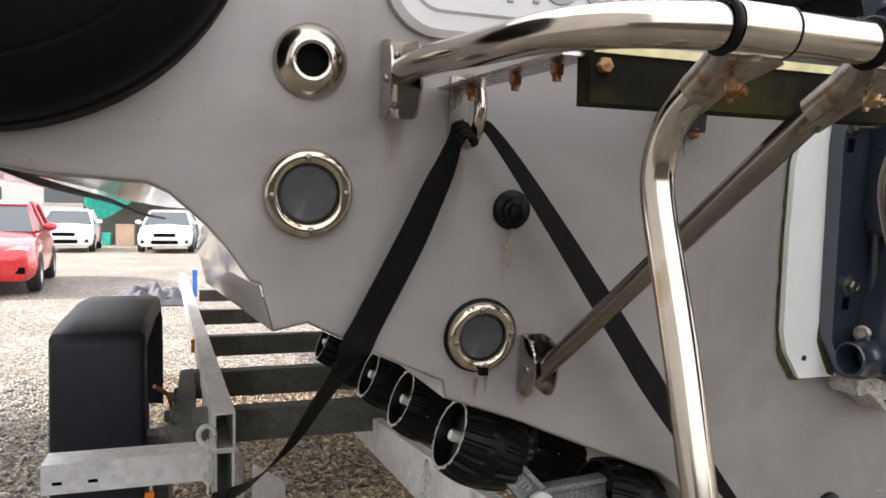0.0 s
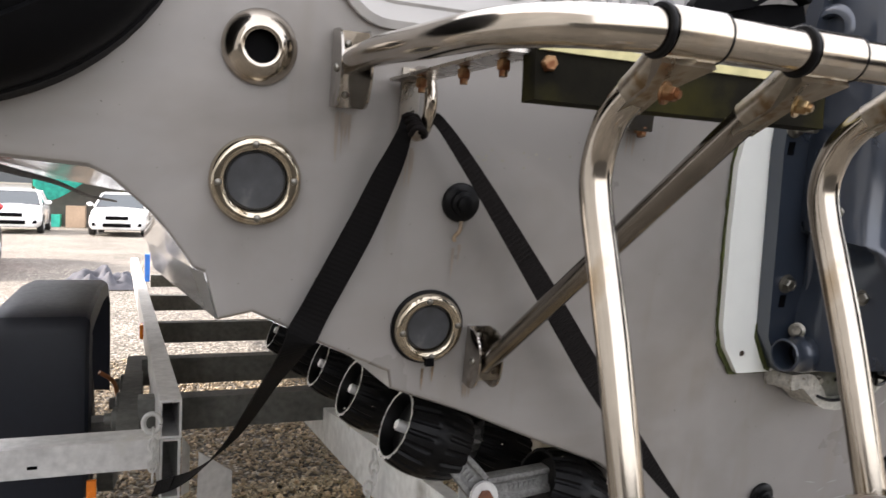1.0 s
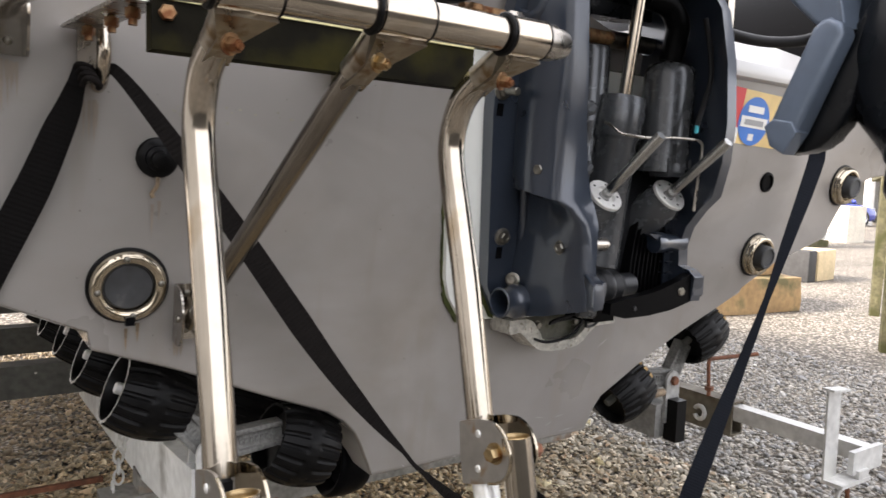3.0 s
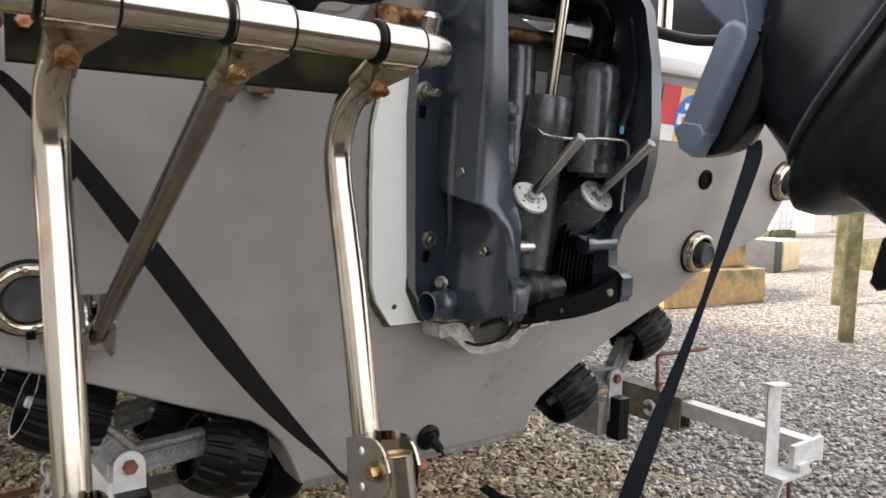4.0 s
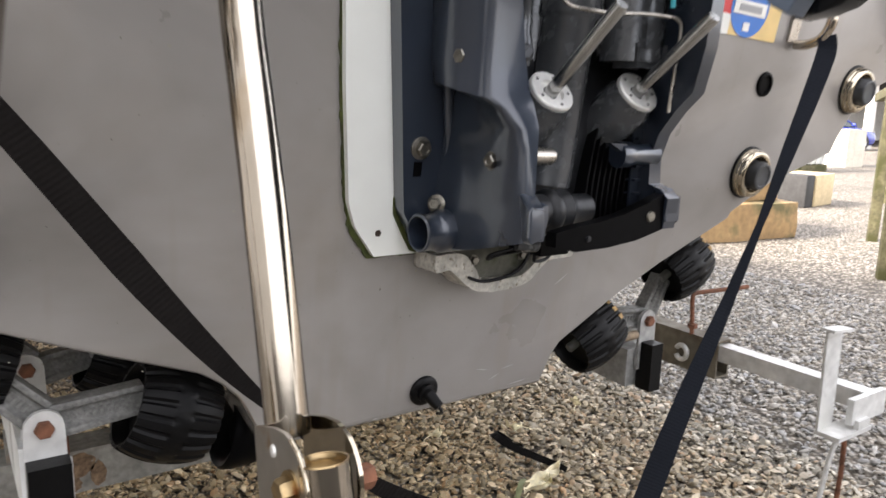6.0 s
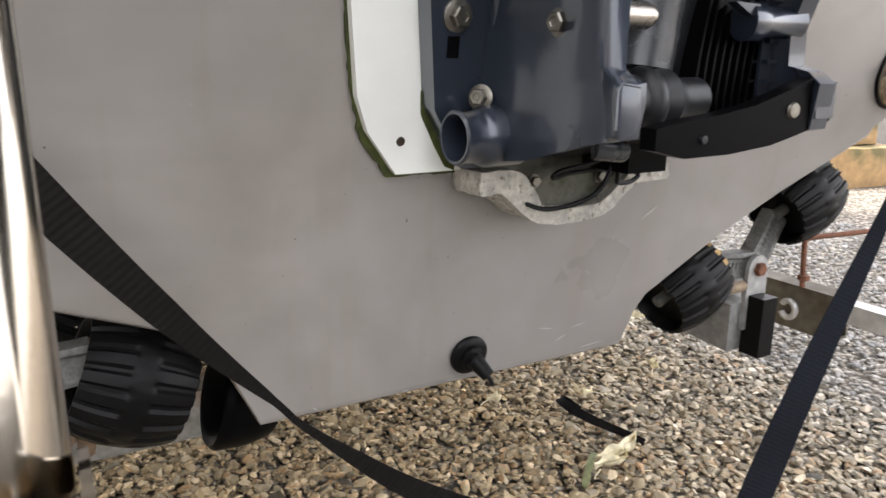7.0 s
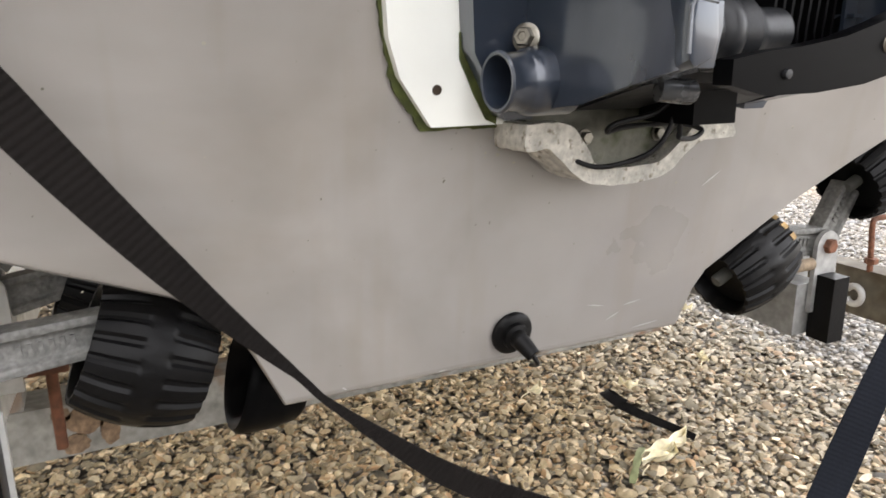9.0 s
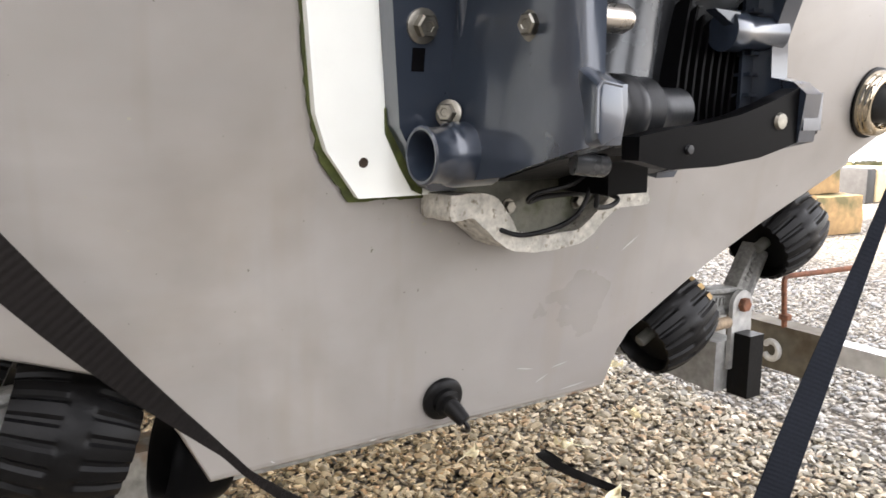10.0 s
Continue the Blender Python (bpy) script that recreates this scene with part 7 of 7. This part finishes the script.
# knot of the strap round the lifting eye
bm = bmesh.new()
for k in range(4):
    a0 = on(0.456, 1.338, 0.045) + Vector((0.002 * k, -0.004 * k, -0.006 * k))
    tube(bm, smooth_path([a0 + Vector((-0.010, 0.004, 0.003 - 0.002 * k)), a0 + Vector((-0.007, -0.008, 0.005)), a0 + Vector((0.003, -0.009, 0.003)), a0 + Vector((0.009, -0.002, -0.002)), a0 + Vector((0.008, 0.006, -0.004))], 5), 0.0038, seg=10)
tagged(part("strap_knot", bm, WEB, None, smooth=60), "black webbing knotted round the lifting eye", "strap knot")

# ---- litter on the gravel ----
def crumpled_leaf(x, y, length, width, turn, seed):
    """A dry leaf: a lobed, curled and crumpled sheet with a stalk."""
    rnd = random.Random(seed)
    nu, nv = 14, 6
    ca, sa = math.cos(turn), math.sin(turn)
    bm = bmesh.new()
    top, low = [], []
    for a in range(nu + 1):
        u = a / nu
        half = width * (0.10 + 0.90 * math.sin(math.pi * min(1, u * 1.02)) ** 0.7) * (1 + 0.32 * math.sin(u * 15 + seed))
        bend = 0.018 * math.sin(u * 4.2 + seed)
        for layer, drop in ((top, 0.0008), (low, 0.0)):
            layer.append([])
        for b in range(nv + 1):
            v = b / nv * 2 - 1
            px_, py_ = (u - 0.5) * length, v * half + bend
            pz_ = 0.018 + 0.016 * v * v + 0.007 * math.sin(u * 11 + v * 3) + rnd.uniform(-0.003, 0.003)
            p = Vector((x + px_ * ca - py_ * sa, y + px_ * sa + py_ * ca, pz_))
            low[-1].append(bm.verts.new(p))
            top[-1].append(bm.verts.new(p + Vector((0, 0, 0.0008))))
    for a in range(nu):
        for b in range(nv):
            bm.faces.new((top[a][b], top[a + 1][b], top[a + 1][b + 1], top[a][b + 1]))
            bm.faces.new((low[a][b + 1], low[a + 1][b + 1], low[a + 1][b], low[a][b]))
    s0 = Vector((x - 0.5 * length * ca, y - 0.5 * length * sa, 0.022))
    tube(bm, [s0, s0 + Vector((-0.03 * ca, -0.03 * sa, -0.004)), s0 + Vector((-0.05 * ca + 0.01, -0.05 * sa, -0.008))], 0.0016, seg=6)
    return bm


leaf = thing("dry_leaf", 2.05, 1.84, 0.02, "crumpled cream-coloured dry leaf on the gravel", "leaf")
part("blade", crumpled_leaf(2.085, 1.862, 0.190, 0.022, radians(6), 3), LEAF, leaf, "folded cream blade", smooth=70)
part("blade", crumpled_leaf(2.030, 1.825, 0.120, 0.017, radians(22), 8), LEAF, leaf, smooth=70)
bm = bmesh.new()
ribbon(bm, smooth_path([(1.888, 1.764, 0.018), (1.92, 1.790, 0.036), (1.955, 1.822, 0.046), (1.990, 1.848, 0.044)], 4), [0.014, 0.018, 0.020, 0.018] * 3 + [0.016], [(0.7, -0.7, 0.2)] * 13, 0.002)
part("stalk", bm, LEAF_GREEN, leaf, "dull green stalk end", smooth=60)
for x, y, ln, wd, tn, sd in ((2.60, 2.24, 0.050, 0.013, 0.6, 5), (2.24, 2.20, 0.060, 0.008, 2.4, 6), (2.92, 2.66, 0.045, 0.010, 0.2, 7), (1.96, 2.30, 0.060, 0.010, 0.3, 9)):
    tagged(part("leaf_scrap", crumpled_leaf(x, y, ln, wd, tn, sd), LEAF, smooth=70), "small dry leaf scrap among the stones", "leaf", "leaf scraps on the gravel")

# ---- right background: posts, stones, tank ----


def post(x, y, h, w, d, turn, label):
    bm = bmesh.new()
    bmesh.ops.create_cube(bm, size=1)
    bmesh.ops.subdivide_edges(bm, edges=bm.edges[:], cuts=3, use_grid_fill=True)
    for v in bm.verts:
        v.co.x *= w
        v.co.y *= d
        v.co.z = (v.co.z + 0.5) * h
        v.co += noise.noise_vector(v.co * 5 + Vector((x, y, 0))) * 0.006
    bmesh.ops.transform(bm, matrix=Matrix.Translation((x, y, -0.02)) @ Matrix.Rotation(turn, 4, "Z"), verts=bm.verts)
    return tagged(part("fence_post", bm, WOOD, None, bevel=0.004), label, "fence post", "posts in the yard")


post(6.42, 2.86, 1.75, 0.10, 0.10, radians(-55), "weathered green-brown timber post in the gravel")
post(8.18, 3.80, 1.75, 0.09, 0.09, radians(-55), "weathered timber post beside a stack of stone")
top = boxed(6.3, 11.2, 2.80, 2.90, 1.42, 1.52)
bmesh.ops.rotate(top, verts=top.verts, cent=(6.42, 2.86, 1.5), matrix=Matrix.Rotation(radians(28), 3, "Z"))
tagged(part("fence_rail", top, WOOD, None, bevel=0.004), "weathered timber rail along the posts", "fence rail")


def stone(x, y, z, sx, sy, sz, turn, label, mat=STONE, seed=0, rough=0.02):
    bm = bmesh.new()
    bmesh.ops.create_cube(bm, size=1)
    bmesh.ops.subdivide_edges(bm, edges=bm.edges[:], cuts=5, use_grid_fill=True)
    for v in bm.verts:
        v.co = Vector((v.co.x * sx, v.co.y * sy, (v.co.z + 0.5) * sz))
        v.co += noise.noise_vector(v.co * 4 + Vector((seed, 0, 0))) * rough
    bmesh.ops.transform(bm, matrix=Matrix.Translation((x, y, z)) @ Matrix.Rotation(turn, 4, "Z"), verts=bm.verts)
    return tagged(part("stone_block", bm, mat, None, bevel=0.012), label, "stone block", "stacked stone blocks")


T0 = radians(-8)
stone(6.98, 4.75, -0.01, 1.42, 0.75, 0.36, T0, "mossy sandstone block lying on the gravel", seed=1)
stone(7.15, 4.85, 0.345, 0.95, 0.6, 0.30, T0, "ochre sandstone block on top of another", seed=5)
blk = thing("timber_block", 10.5, 5.9, 0.0, "pale block with a dark end", "block")
MB = Matrix.Translation((10.36, 5.62, 0)) @ Matrix.Rotation(radians(8), 4, "Z")
part("body", boxed(0.005, 0.62, 0.0, 0.5, -0.01, 0.43, m=MB), S_YEL_WOOD, blk, bevel=0.02)
part("dark_end", boxed(-0.27, 0.0, 0.02, 0.5, -0.01, 0.43, m=MB), DARKFACE, blk, "dark end face", bevel=0.02)

tank = thing("ibc_tank", 16.8, 9.8, 0.0, "white caged liquid tank on a pallet", "liquid tank")
MT = Matrix.Translation((17.0, 9.9, 0)) @ Matrix.Rotation(radians(0), 4, "Z")
part("bottle", boxed(-0.55, 0.55, -0.5, 0.5, 0.16, 1.15, m=MT), PLASTIC_WHITE, tank, bevel=0.06)
part("pallet", boxed(-0.6, 0.6, -0.52, 0.52, -0.01, 0.15, m=MT), WOOD, tank, bevel=0.01)
for k in range(6):
    bm = bmesh.new()
    xx = -0.58 + 0.232 * k
    rod(bm, MT @ Vector((xx, -0.53, 0.15)), MT @ Vector((xx, -0.53, 1.16)), 0.012, seg=8)
    part("cage_bar", bm, GALV, tank)
for zz in (0.35, 0.62, 0.9, 1.15):
    bm = bmesh.new()
    rod(bm, MT @ Vector((-0.6, -0.53, zz)), MT @ Vector((0.6, -0.53, zz)), 0.012, seg=8)
    part("cage_bar", bm, GALV, tank)
part("drum", boxed(19.6, 20.5, 10.0, 10.7, -0.01, 0.95), CONCRETE, None, bevel=0.03)
tagged(bpy.data.objects["drum"], "stained pale plastic drum in the yard", "drum")
part("log", boxed(11.9, 13.4, 5.0, 5.5, -0.01, 0.42), WOOD, None, bevel=0.08)
tagged(bpy.data.objects["log"], "squared weathered log on the gravel", "log")
barn = thing("open_shed", 40, 18, 0, "pale open-fronted shed across the yard", "shed")
part("wall", boxed(33, 62, 24, 24.3, -0.01, 3.2), RENDER_WALL, barn)
part("roof", boxed(32, 63, 15.5, 25, 3.2, 3.5), SHED, barn)
for k in range(7):
    part("pillar", boxed(33 + 4 * k, 33.3 + 4 * k, 16, 16.3, -0.01, 3.2), RENDER_WALL, barn)
part("low_wall", boxed(24.6, 60, 9.6, 9.9, -0.01, 0.5), RENDER_WALL, barn)


# ---- cars ----
def car(x, y, turn, paint, label, style=0):
    """A hatchback or saloon, 4.3 m long, nose towards -y before it is turned."""
    ob = thing("car", x, y, 0.0, label, "car", "cars parked in the yard")
    M = Matrix.Translation((x, y, 0)) @ Matrix.Rotation(turn, 4, "Z")
    st = [(-2.15, 0.62, 0.30, 0.52, 0.60), (-2.10, 0.78, 0.22, 0.58, 0.68), (-1.95, 0.85, 0.20, 0.62, 0.74), (-1.5, 0.88, 0.19, 0.66, 0.84), (-0.95, 0.88, 0.19, 0.70, 0.93), (-0.2, 0.885, 0.19, 0.74, 0.95),
          (0.9, 0.885, 0.19, 0.76, 0.96), (1.5, 0.87, 0.20, 0.78, 0.98), (1.95, 0.84, 0.24, 0.74, 0.96), (2.12, 0.76, 0.32, 0.62, 0.90)]
    bm = bmesh.new()
    rows = []
    for yy, hw, z0, z1, z2 in st:
        half = [(0.0, z0), (hw * 0.86, z0), (hw * 0.97, z0 + 0.08), (hw, (z0 + z1) / 2), (hw * 0.99, z1), (hw * 0.93, z2 - 0.03), (hw * 0.80, z2), (0.0, z2 + 0.03)]
        full = half + [(-px, pz) for px, pz in half[-2:0:-1]]
        rows.append([bm.verts.new(M @ Vector((px, yy, pz))) for px, pz in full])
    n = len(rows[0])
    for a, b in zip(rows, rows[1:]):
        for i in range(n):
            bm.faces.new((a[i], a[(i + 1) % n], b[(i + 1) % n], b[i]))
    bm.faces.new(rows[0])
    bm.faces.new(rows[-1][::-1])
    body = part("body", bm, paint, ob, smooth=40)
    gh = [(-0.98, 0.78, 0.93), (-0.22, 0.62, 1.38), (0.25, 0.60, 1.44), (1.1, 0.60, 1.42), (1.62, 0.66, 1.20), (1.95, 0.72, 0.97)]
    lo = [[M @ Vector((sx * (0.80 - (0.02 if i in (0, 5) else 0)), yy, 0.945)) for sx in (-1, 1)] for i, (yy, w, z) in enumerate(gh)]
    hi = [[M @ Vector((sx * w, yy, z)) for sx in (-1, 1)] for yy, w, z in gh]
    panes = [("windscreen", [(hi[0][0], hi[0][1], hi[1][1], hi[1][0]), (lo[0][0], lo[0][1], hi[0][1], hi[0][0])]), ("rear_window", [(hi[i][0], hi[i][1], hi[i + 1][1], hi[i + 1][0]) for i in (3, 4)] + [(lo[5][0], lo[5][1], hi[5][1], hi[5][0])])]
    for k in (0, 1):
        for run in ((0, 1), (2,), (3, 4)):
            panes.append(("side_window", [(lo[i][k], lo[i + 1][k], hi[i + 1][k], hi[i][k]) for i in run]))
    for pane, quads in panes:
        bm = bmesh.new()
        for quad in quads:
            bm.faces.new([bm.verts.new(p) for p in quad])
        bmesh.ops.remove_doubles(bm, verts=bm.verts, dist=1e-5)
        part(pane, bm, WINDOW, ob, "dark window glass")
    bm = bmesh.new()
    prism(bm, [M @ Vector((sx * w, yy, z + 0.012)) for sx, yy, w, z in ((-1, -0.24, 0.60, 1.38), (1, -0.24, 0.60, 1.38), (1, 0.25, 0.585, 1.445), (1, 1.12, 0.585, 1.43), (-1, 1.12, 0.585, 1.43), (-1, 0.25, 0.585, 1.445))], (0, 0, -0.02), (0, 0, 0.012))
    part("roof", bm, paint, ob, bevel=0.01)
    for sx in (-1, 1):
        for a, b in (((0.79, -0.98, 0.94), (0.62, -0.22, 1.39)), ((0.79, 1.55, 0.95), (0.62, 1.15, 1.42)), ((0.80, 0.35, 0.95), (0.61, 0.30, 1.43))):
            bm = bmesh.new()
            rod(bm, M @ Vector((sx * a[0], a[1], a[2])), M @ Vector((sx * b[0], b[1], b[2])), 0.035, seg=8)
            part("pillar", bm, paint, ob)
        bm = bmesh.new()
        bmesh.ops.create_icosphere(bm, subdivisions=2, radius=1)
        bmesh.ops.transform(bm, matrix=M @ Matrix.Translation((sx * 0.97, -0.62, 1.02)) @ Matrix.Diagonal((0.11, 0.07, 0.075, 1)), verts=bm.verts)
        part("door_mirror", bm, paint, ob)
        bm = bmesh.new()
        pts = [(sx * 0.46, 0.60), (sx * 0.76, 0.64), (sx * 0.80, 0.74), (sx * 0.60, 0.735), (sx * 0.48, 0.69)]
        prism(bm, [M @ Vector((px, -2.09 + 0.24 * (abs(px) - 0.46), pz)) for px, pz in pts], M.to_3x3() @ Vector((0, -0.02, 0)), M.to_3x3() @ Vector((0, 0.12, 0)))
        part("headlight", bm, LAMP_GLASS, ob, "clear headlight", bevel=0.006)
        for yy in (-1.33, 1.32):
            wheel(ob, M @ Vector((sx * 0.80, yy, 0.315)), M.to_3x3() @ Vector((1, 0, 0)), 0.315, 0.2)
        part("fog_grille", boxed(min(sx * 0.5, sx * 0.74), max(sx * 0.5, sx * 0.74), -2.14, -2.0, 0.33, 0.43, m=M), BLACK, ob, bevel=0.01)
    part("grille", boxed(-0.34, 0.34, -2.165, -2.0, 0.54, 0.66, m=M), BLACK, ob, "black grille", bevel=0.01)
    part("lower_grille", boxed(-0.42, 0.42, -2.16, -2.0, 0.30, 0.42, m=M), BLACK, ob, bevel=0.01)
    part("number_plate", boxed(-0.26, 0.26, -2.180, -2.10, 0.45, 0.535, m=M), PLATE_W, ob, "blank pale plate")
    return ob


car(-3.36, 14.5, radians(6), RED, "red hatchback parked on the gravel")
car(-4.36, 28.9, radians(3), WHITE, "white saloon parked facing the boat")
car(-1.03, 28.2, radians(-2), WHITE, "white hatchback parked beside a shelter")
car(30.3, 16.6, radians(75), BLUE, "dark blue car parked by the shed")

# ---- left background: shelter, building, bundle by the trailer ----
shelter = thing("tarpaulin_shelter", -2.6, 34, 0.0, "teal tarpaulin over a dark open shelter", "shelter")
bm = bmesh.new()
rows = []
for i in range(9):
    row = []
    for j in range(7):
        u, v = i / 8, j / 6
        sag = 0.18 * math.sin(u * math.pi) + 0.05 * math.sin(u * 17 + v * 5)
        row.append(bm.verts.new((-4.5 + 2.4 * u, 33.0 + 0.1 * math.sin(u * 9), 2.10 - 0.16 * u - 1.0 * v * max(0.12, 1 - abs(u - 0.28) * 1.9) - sag * v * 0.4)))
    rows.append(row)
for a, b in zip(rows, rows[1:]):
    for j in range(6):
        bm.faces.new((a[j], a[j + 1], b[j + 1], b[j]))
bmesh.ops.solidify(bm, geom=bm.faces[:], thickness=0.01)
part("tarpaulin", bm, TARP, shelter, "teal sheet", smooth=60)
# back wall coloured dark for the shade inside the shelter
part("back_wall", boxed(-4.6, 1.2, 34.6, 34.8, -0.01, 2.1), SHED, shelter)
part("roof", boxed(-4.6, 1.2, 33.1, 34.8, 2.1, 2.2), SHED, shelter)
for x in (-4.55, -1.3, 1.1):
    part("shelter_post", boxed(x, x + 0.1, 33.1, 33.2, -0.01, 2.1), WOOD, shelter)
tagged(part("board_crate", boxed(-3.36, -2.66, 33.3, 34.0, -0.01, 0.88), CARDBOARD, None, bevel=0.02), "brown board crate in front of the shelter", "crate")
tagged(part("teal_bin", boxed(-4.0, -3.6, 33.6, 34.2, -0.01, 0.5), TARP, None, bevel=0.05), "small teal bin beside the crate", "bin")
house = thing("workshop", -12, 44, 0, "pale rendered workshop with a row of dark windows", "building")
part("wall", boxed(-26, 12, 44, 44.3, -0.01, 4.2), RENDER_WALL, house)
part("roof", boxed(-26.4, 12.4, 43.6, 52, 4.2, 4.5), SHED, house)
for k in range(9):
    w = part("window", boxed(-24 + 4 * k, -22 + 4 * k, 43.95, 43.99, 1.9, 2.7), WINDOW, house, "dark window")
    part("sill", boxed(-24.1 + 4 * k, -21.9 + 4 * k, 43.9, 43.99, 1.82, 1.89), CONCRETE, w)
bm = bmesh.new()
bmesh.ops.create_grid(bm, x_segments=26, y_segments=14, size=0.5)
for v in bm.verts:
    x, y = v.co.x, v.co.y
    edge = max(0.0, 1 - (abs(x) * 2) ** 4) * max(0.0, 1 - (abs(y) * 2) ** 4)
    v.co = Vector((-0.62 + x * 1.0, 11.6 + y * 1.6, edge * (0.13 + 0.22 * noise.noise(Vector((x * 7, y * 5, 0)))) + 0.0))
tagged(part("cloth_cover", bm, CLOTH, None, smooth=60), "dark cloth cover heaped on the gravel", "cover")
# blue block stands in for a small blue object on the trailer
tagged(part("blue_jerrycan", boxed(-0.03, 0.04, 12.0, 12.2, -0.01, 0.40), S_BLUE, None, bevel=0.03), "blue block standing in for a small blue object by the trailer rail", "can")
# dark screen added out of view behind the camera; it dims the lower transom
south = thing("light_screen_south", -0.4, -1.6, 0, "unseen dark screen added behind the camera to dim the transom", "wall", kind="structure")
part("boarding", boxed(-3.2, 2.4, -1.8, -1.6, -0.01, 1.2), SHED, south, bevel=0.01)

# tall wall added out of view; it keeps the sun off boat and gravel
west = thing("shade_wall_west", -5.5, -0.3, 0, "unseen tall pale wall added to shade the boat", "wall", kind="structure")
part("cladding", boxed(-5.7, -5.4, -7.0, 6.4, -0.01, 8.4), RENDER_WALL, west)

# ---- loose stones ----


def stones(name, count, region, size, seed, level, stone_mat, keep=None):
    """Irregular stones strewn over a rectangle; one mesh."""
    rng = np.random.default_rng(seed)
    bm = bmesh.new()
    bmesh.ops.create_icosphere(bm, subdivisions=level, radius=1.0)
    base = np.array([v.co[:] for v in bm.verts])
    faces = np.array([[v.index for v in f.verts] for f in bm.faces])
    bm.free()
    x0, x1, y0, y1 = region
    p = np.column_stack([rng.uniform(x0, x1, count), rng.uniform(y0, y1, count)])
    if keep is not None:
        p = p[keep(p)]
    n = len(p)
    protos = []
    for k in range(24):
        v = base * (1 + rng.normal(0, 0.03, (len(base), 1)))
        for _ in range(9):
            d = rng.normal(size=3)
            d /= np.linalg.norm(d)
            lim = rng.uniform(0.48, 0.80)
            over = np.maximum(0, v @ d - lim)
            v = v - over[:, None] * d * 0.98
        protos.append(v)
    protos = np.array(protos)
    which = rng.integers(0, len(protos), n)
    s = np.exp(rng.normal(math.log(size), 0.28, n))
    sc = np.column_stack([s * rng.uniform(0.95, 1.6, n), s * rng.uniform(0.75, 1.1, n), s * rng.uniform(0.42, 0.8, n)])
    a = rng.uniform(0, 2 * np.pi, n)
    tx, tyy = rng.normal(0, 0.22, n), rng.normal(0, 0.22, n)
    V = protos[which] * sc[:, None, :]
    z = V[:, :, 2] + V[:, :, 0] * tx[:, None] + V[:, :, 1] * tyy[:, None]
    X1 = V[:, :, 0] * np.cos(a)[:, None] - V[:, :, 1] * np.sin(a)[:, None]
    Y1 = V[:, :, 0] * np.sin(a)[:, None] + V[:, :, 1] * np.cos(a)[:, None]
    lift = rng.uniform(-0.012, 0.004, n) + sc[:, 2] * 0.45
    co = np.stack([X1 + p[:, :1], Y1 + p[:, 1:], z + lift[:, None]], axis=2).reshape(-1, 3)
    nb, nf = len(base), len(faces)
    F = (faces[None] + (np.arange(n) * nb)[:, None, None]).reshape(-1)
    me = bpy.data.meshes.new(name)
    me.vertices.add(n * nb)
    me.vertices.foreach_set("co", co.ravel().astype(np.float32))
    me.loops.add(n * nf * 3)
    me.loops.foreach_set("vertex_index", F.astype(np.int32))
    me.polygons.add(n * nf)
    me.polygons.foreach_set("loop_start", np.arange(0, n * nf * 3, 3, dtype=np.int32))
    me.update(calc_edges=True)
    me.validate()
    me.materials.append(stone_mat)
    if level > 1:
        me.shade_smooth()
        me.set_sharp_from_angle(angle=radians(25))
    ob = new(name, me)
    return tagged(ob, "loose brown, grey and pale gravel stones", "gravel", kind="stuff")


NEAR = (0.2, 3.0, 1.25, 3.4)
stones("gravel_near", 26000, NEAR, 0.0101, 11, 2, PEBBLE)


def outside(p):
    x, y = p[:, 0], p[:, 1]
    near = (x > NEAR[0]) & (x < NEAR[1]) & (y > NEAR[2]) & (y < NEAR[3])
    hidden = ((x < 1.2) & (y < 1.25)) | ((x < 0.0) & (y < 1.8))
    return ~(near | hidden)


stones("gravel_far", 88000, (-1.2, 5.6, -0.2, 6.2), 0.0104, 12, 1, PEBBLE_YARD, outside)
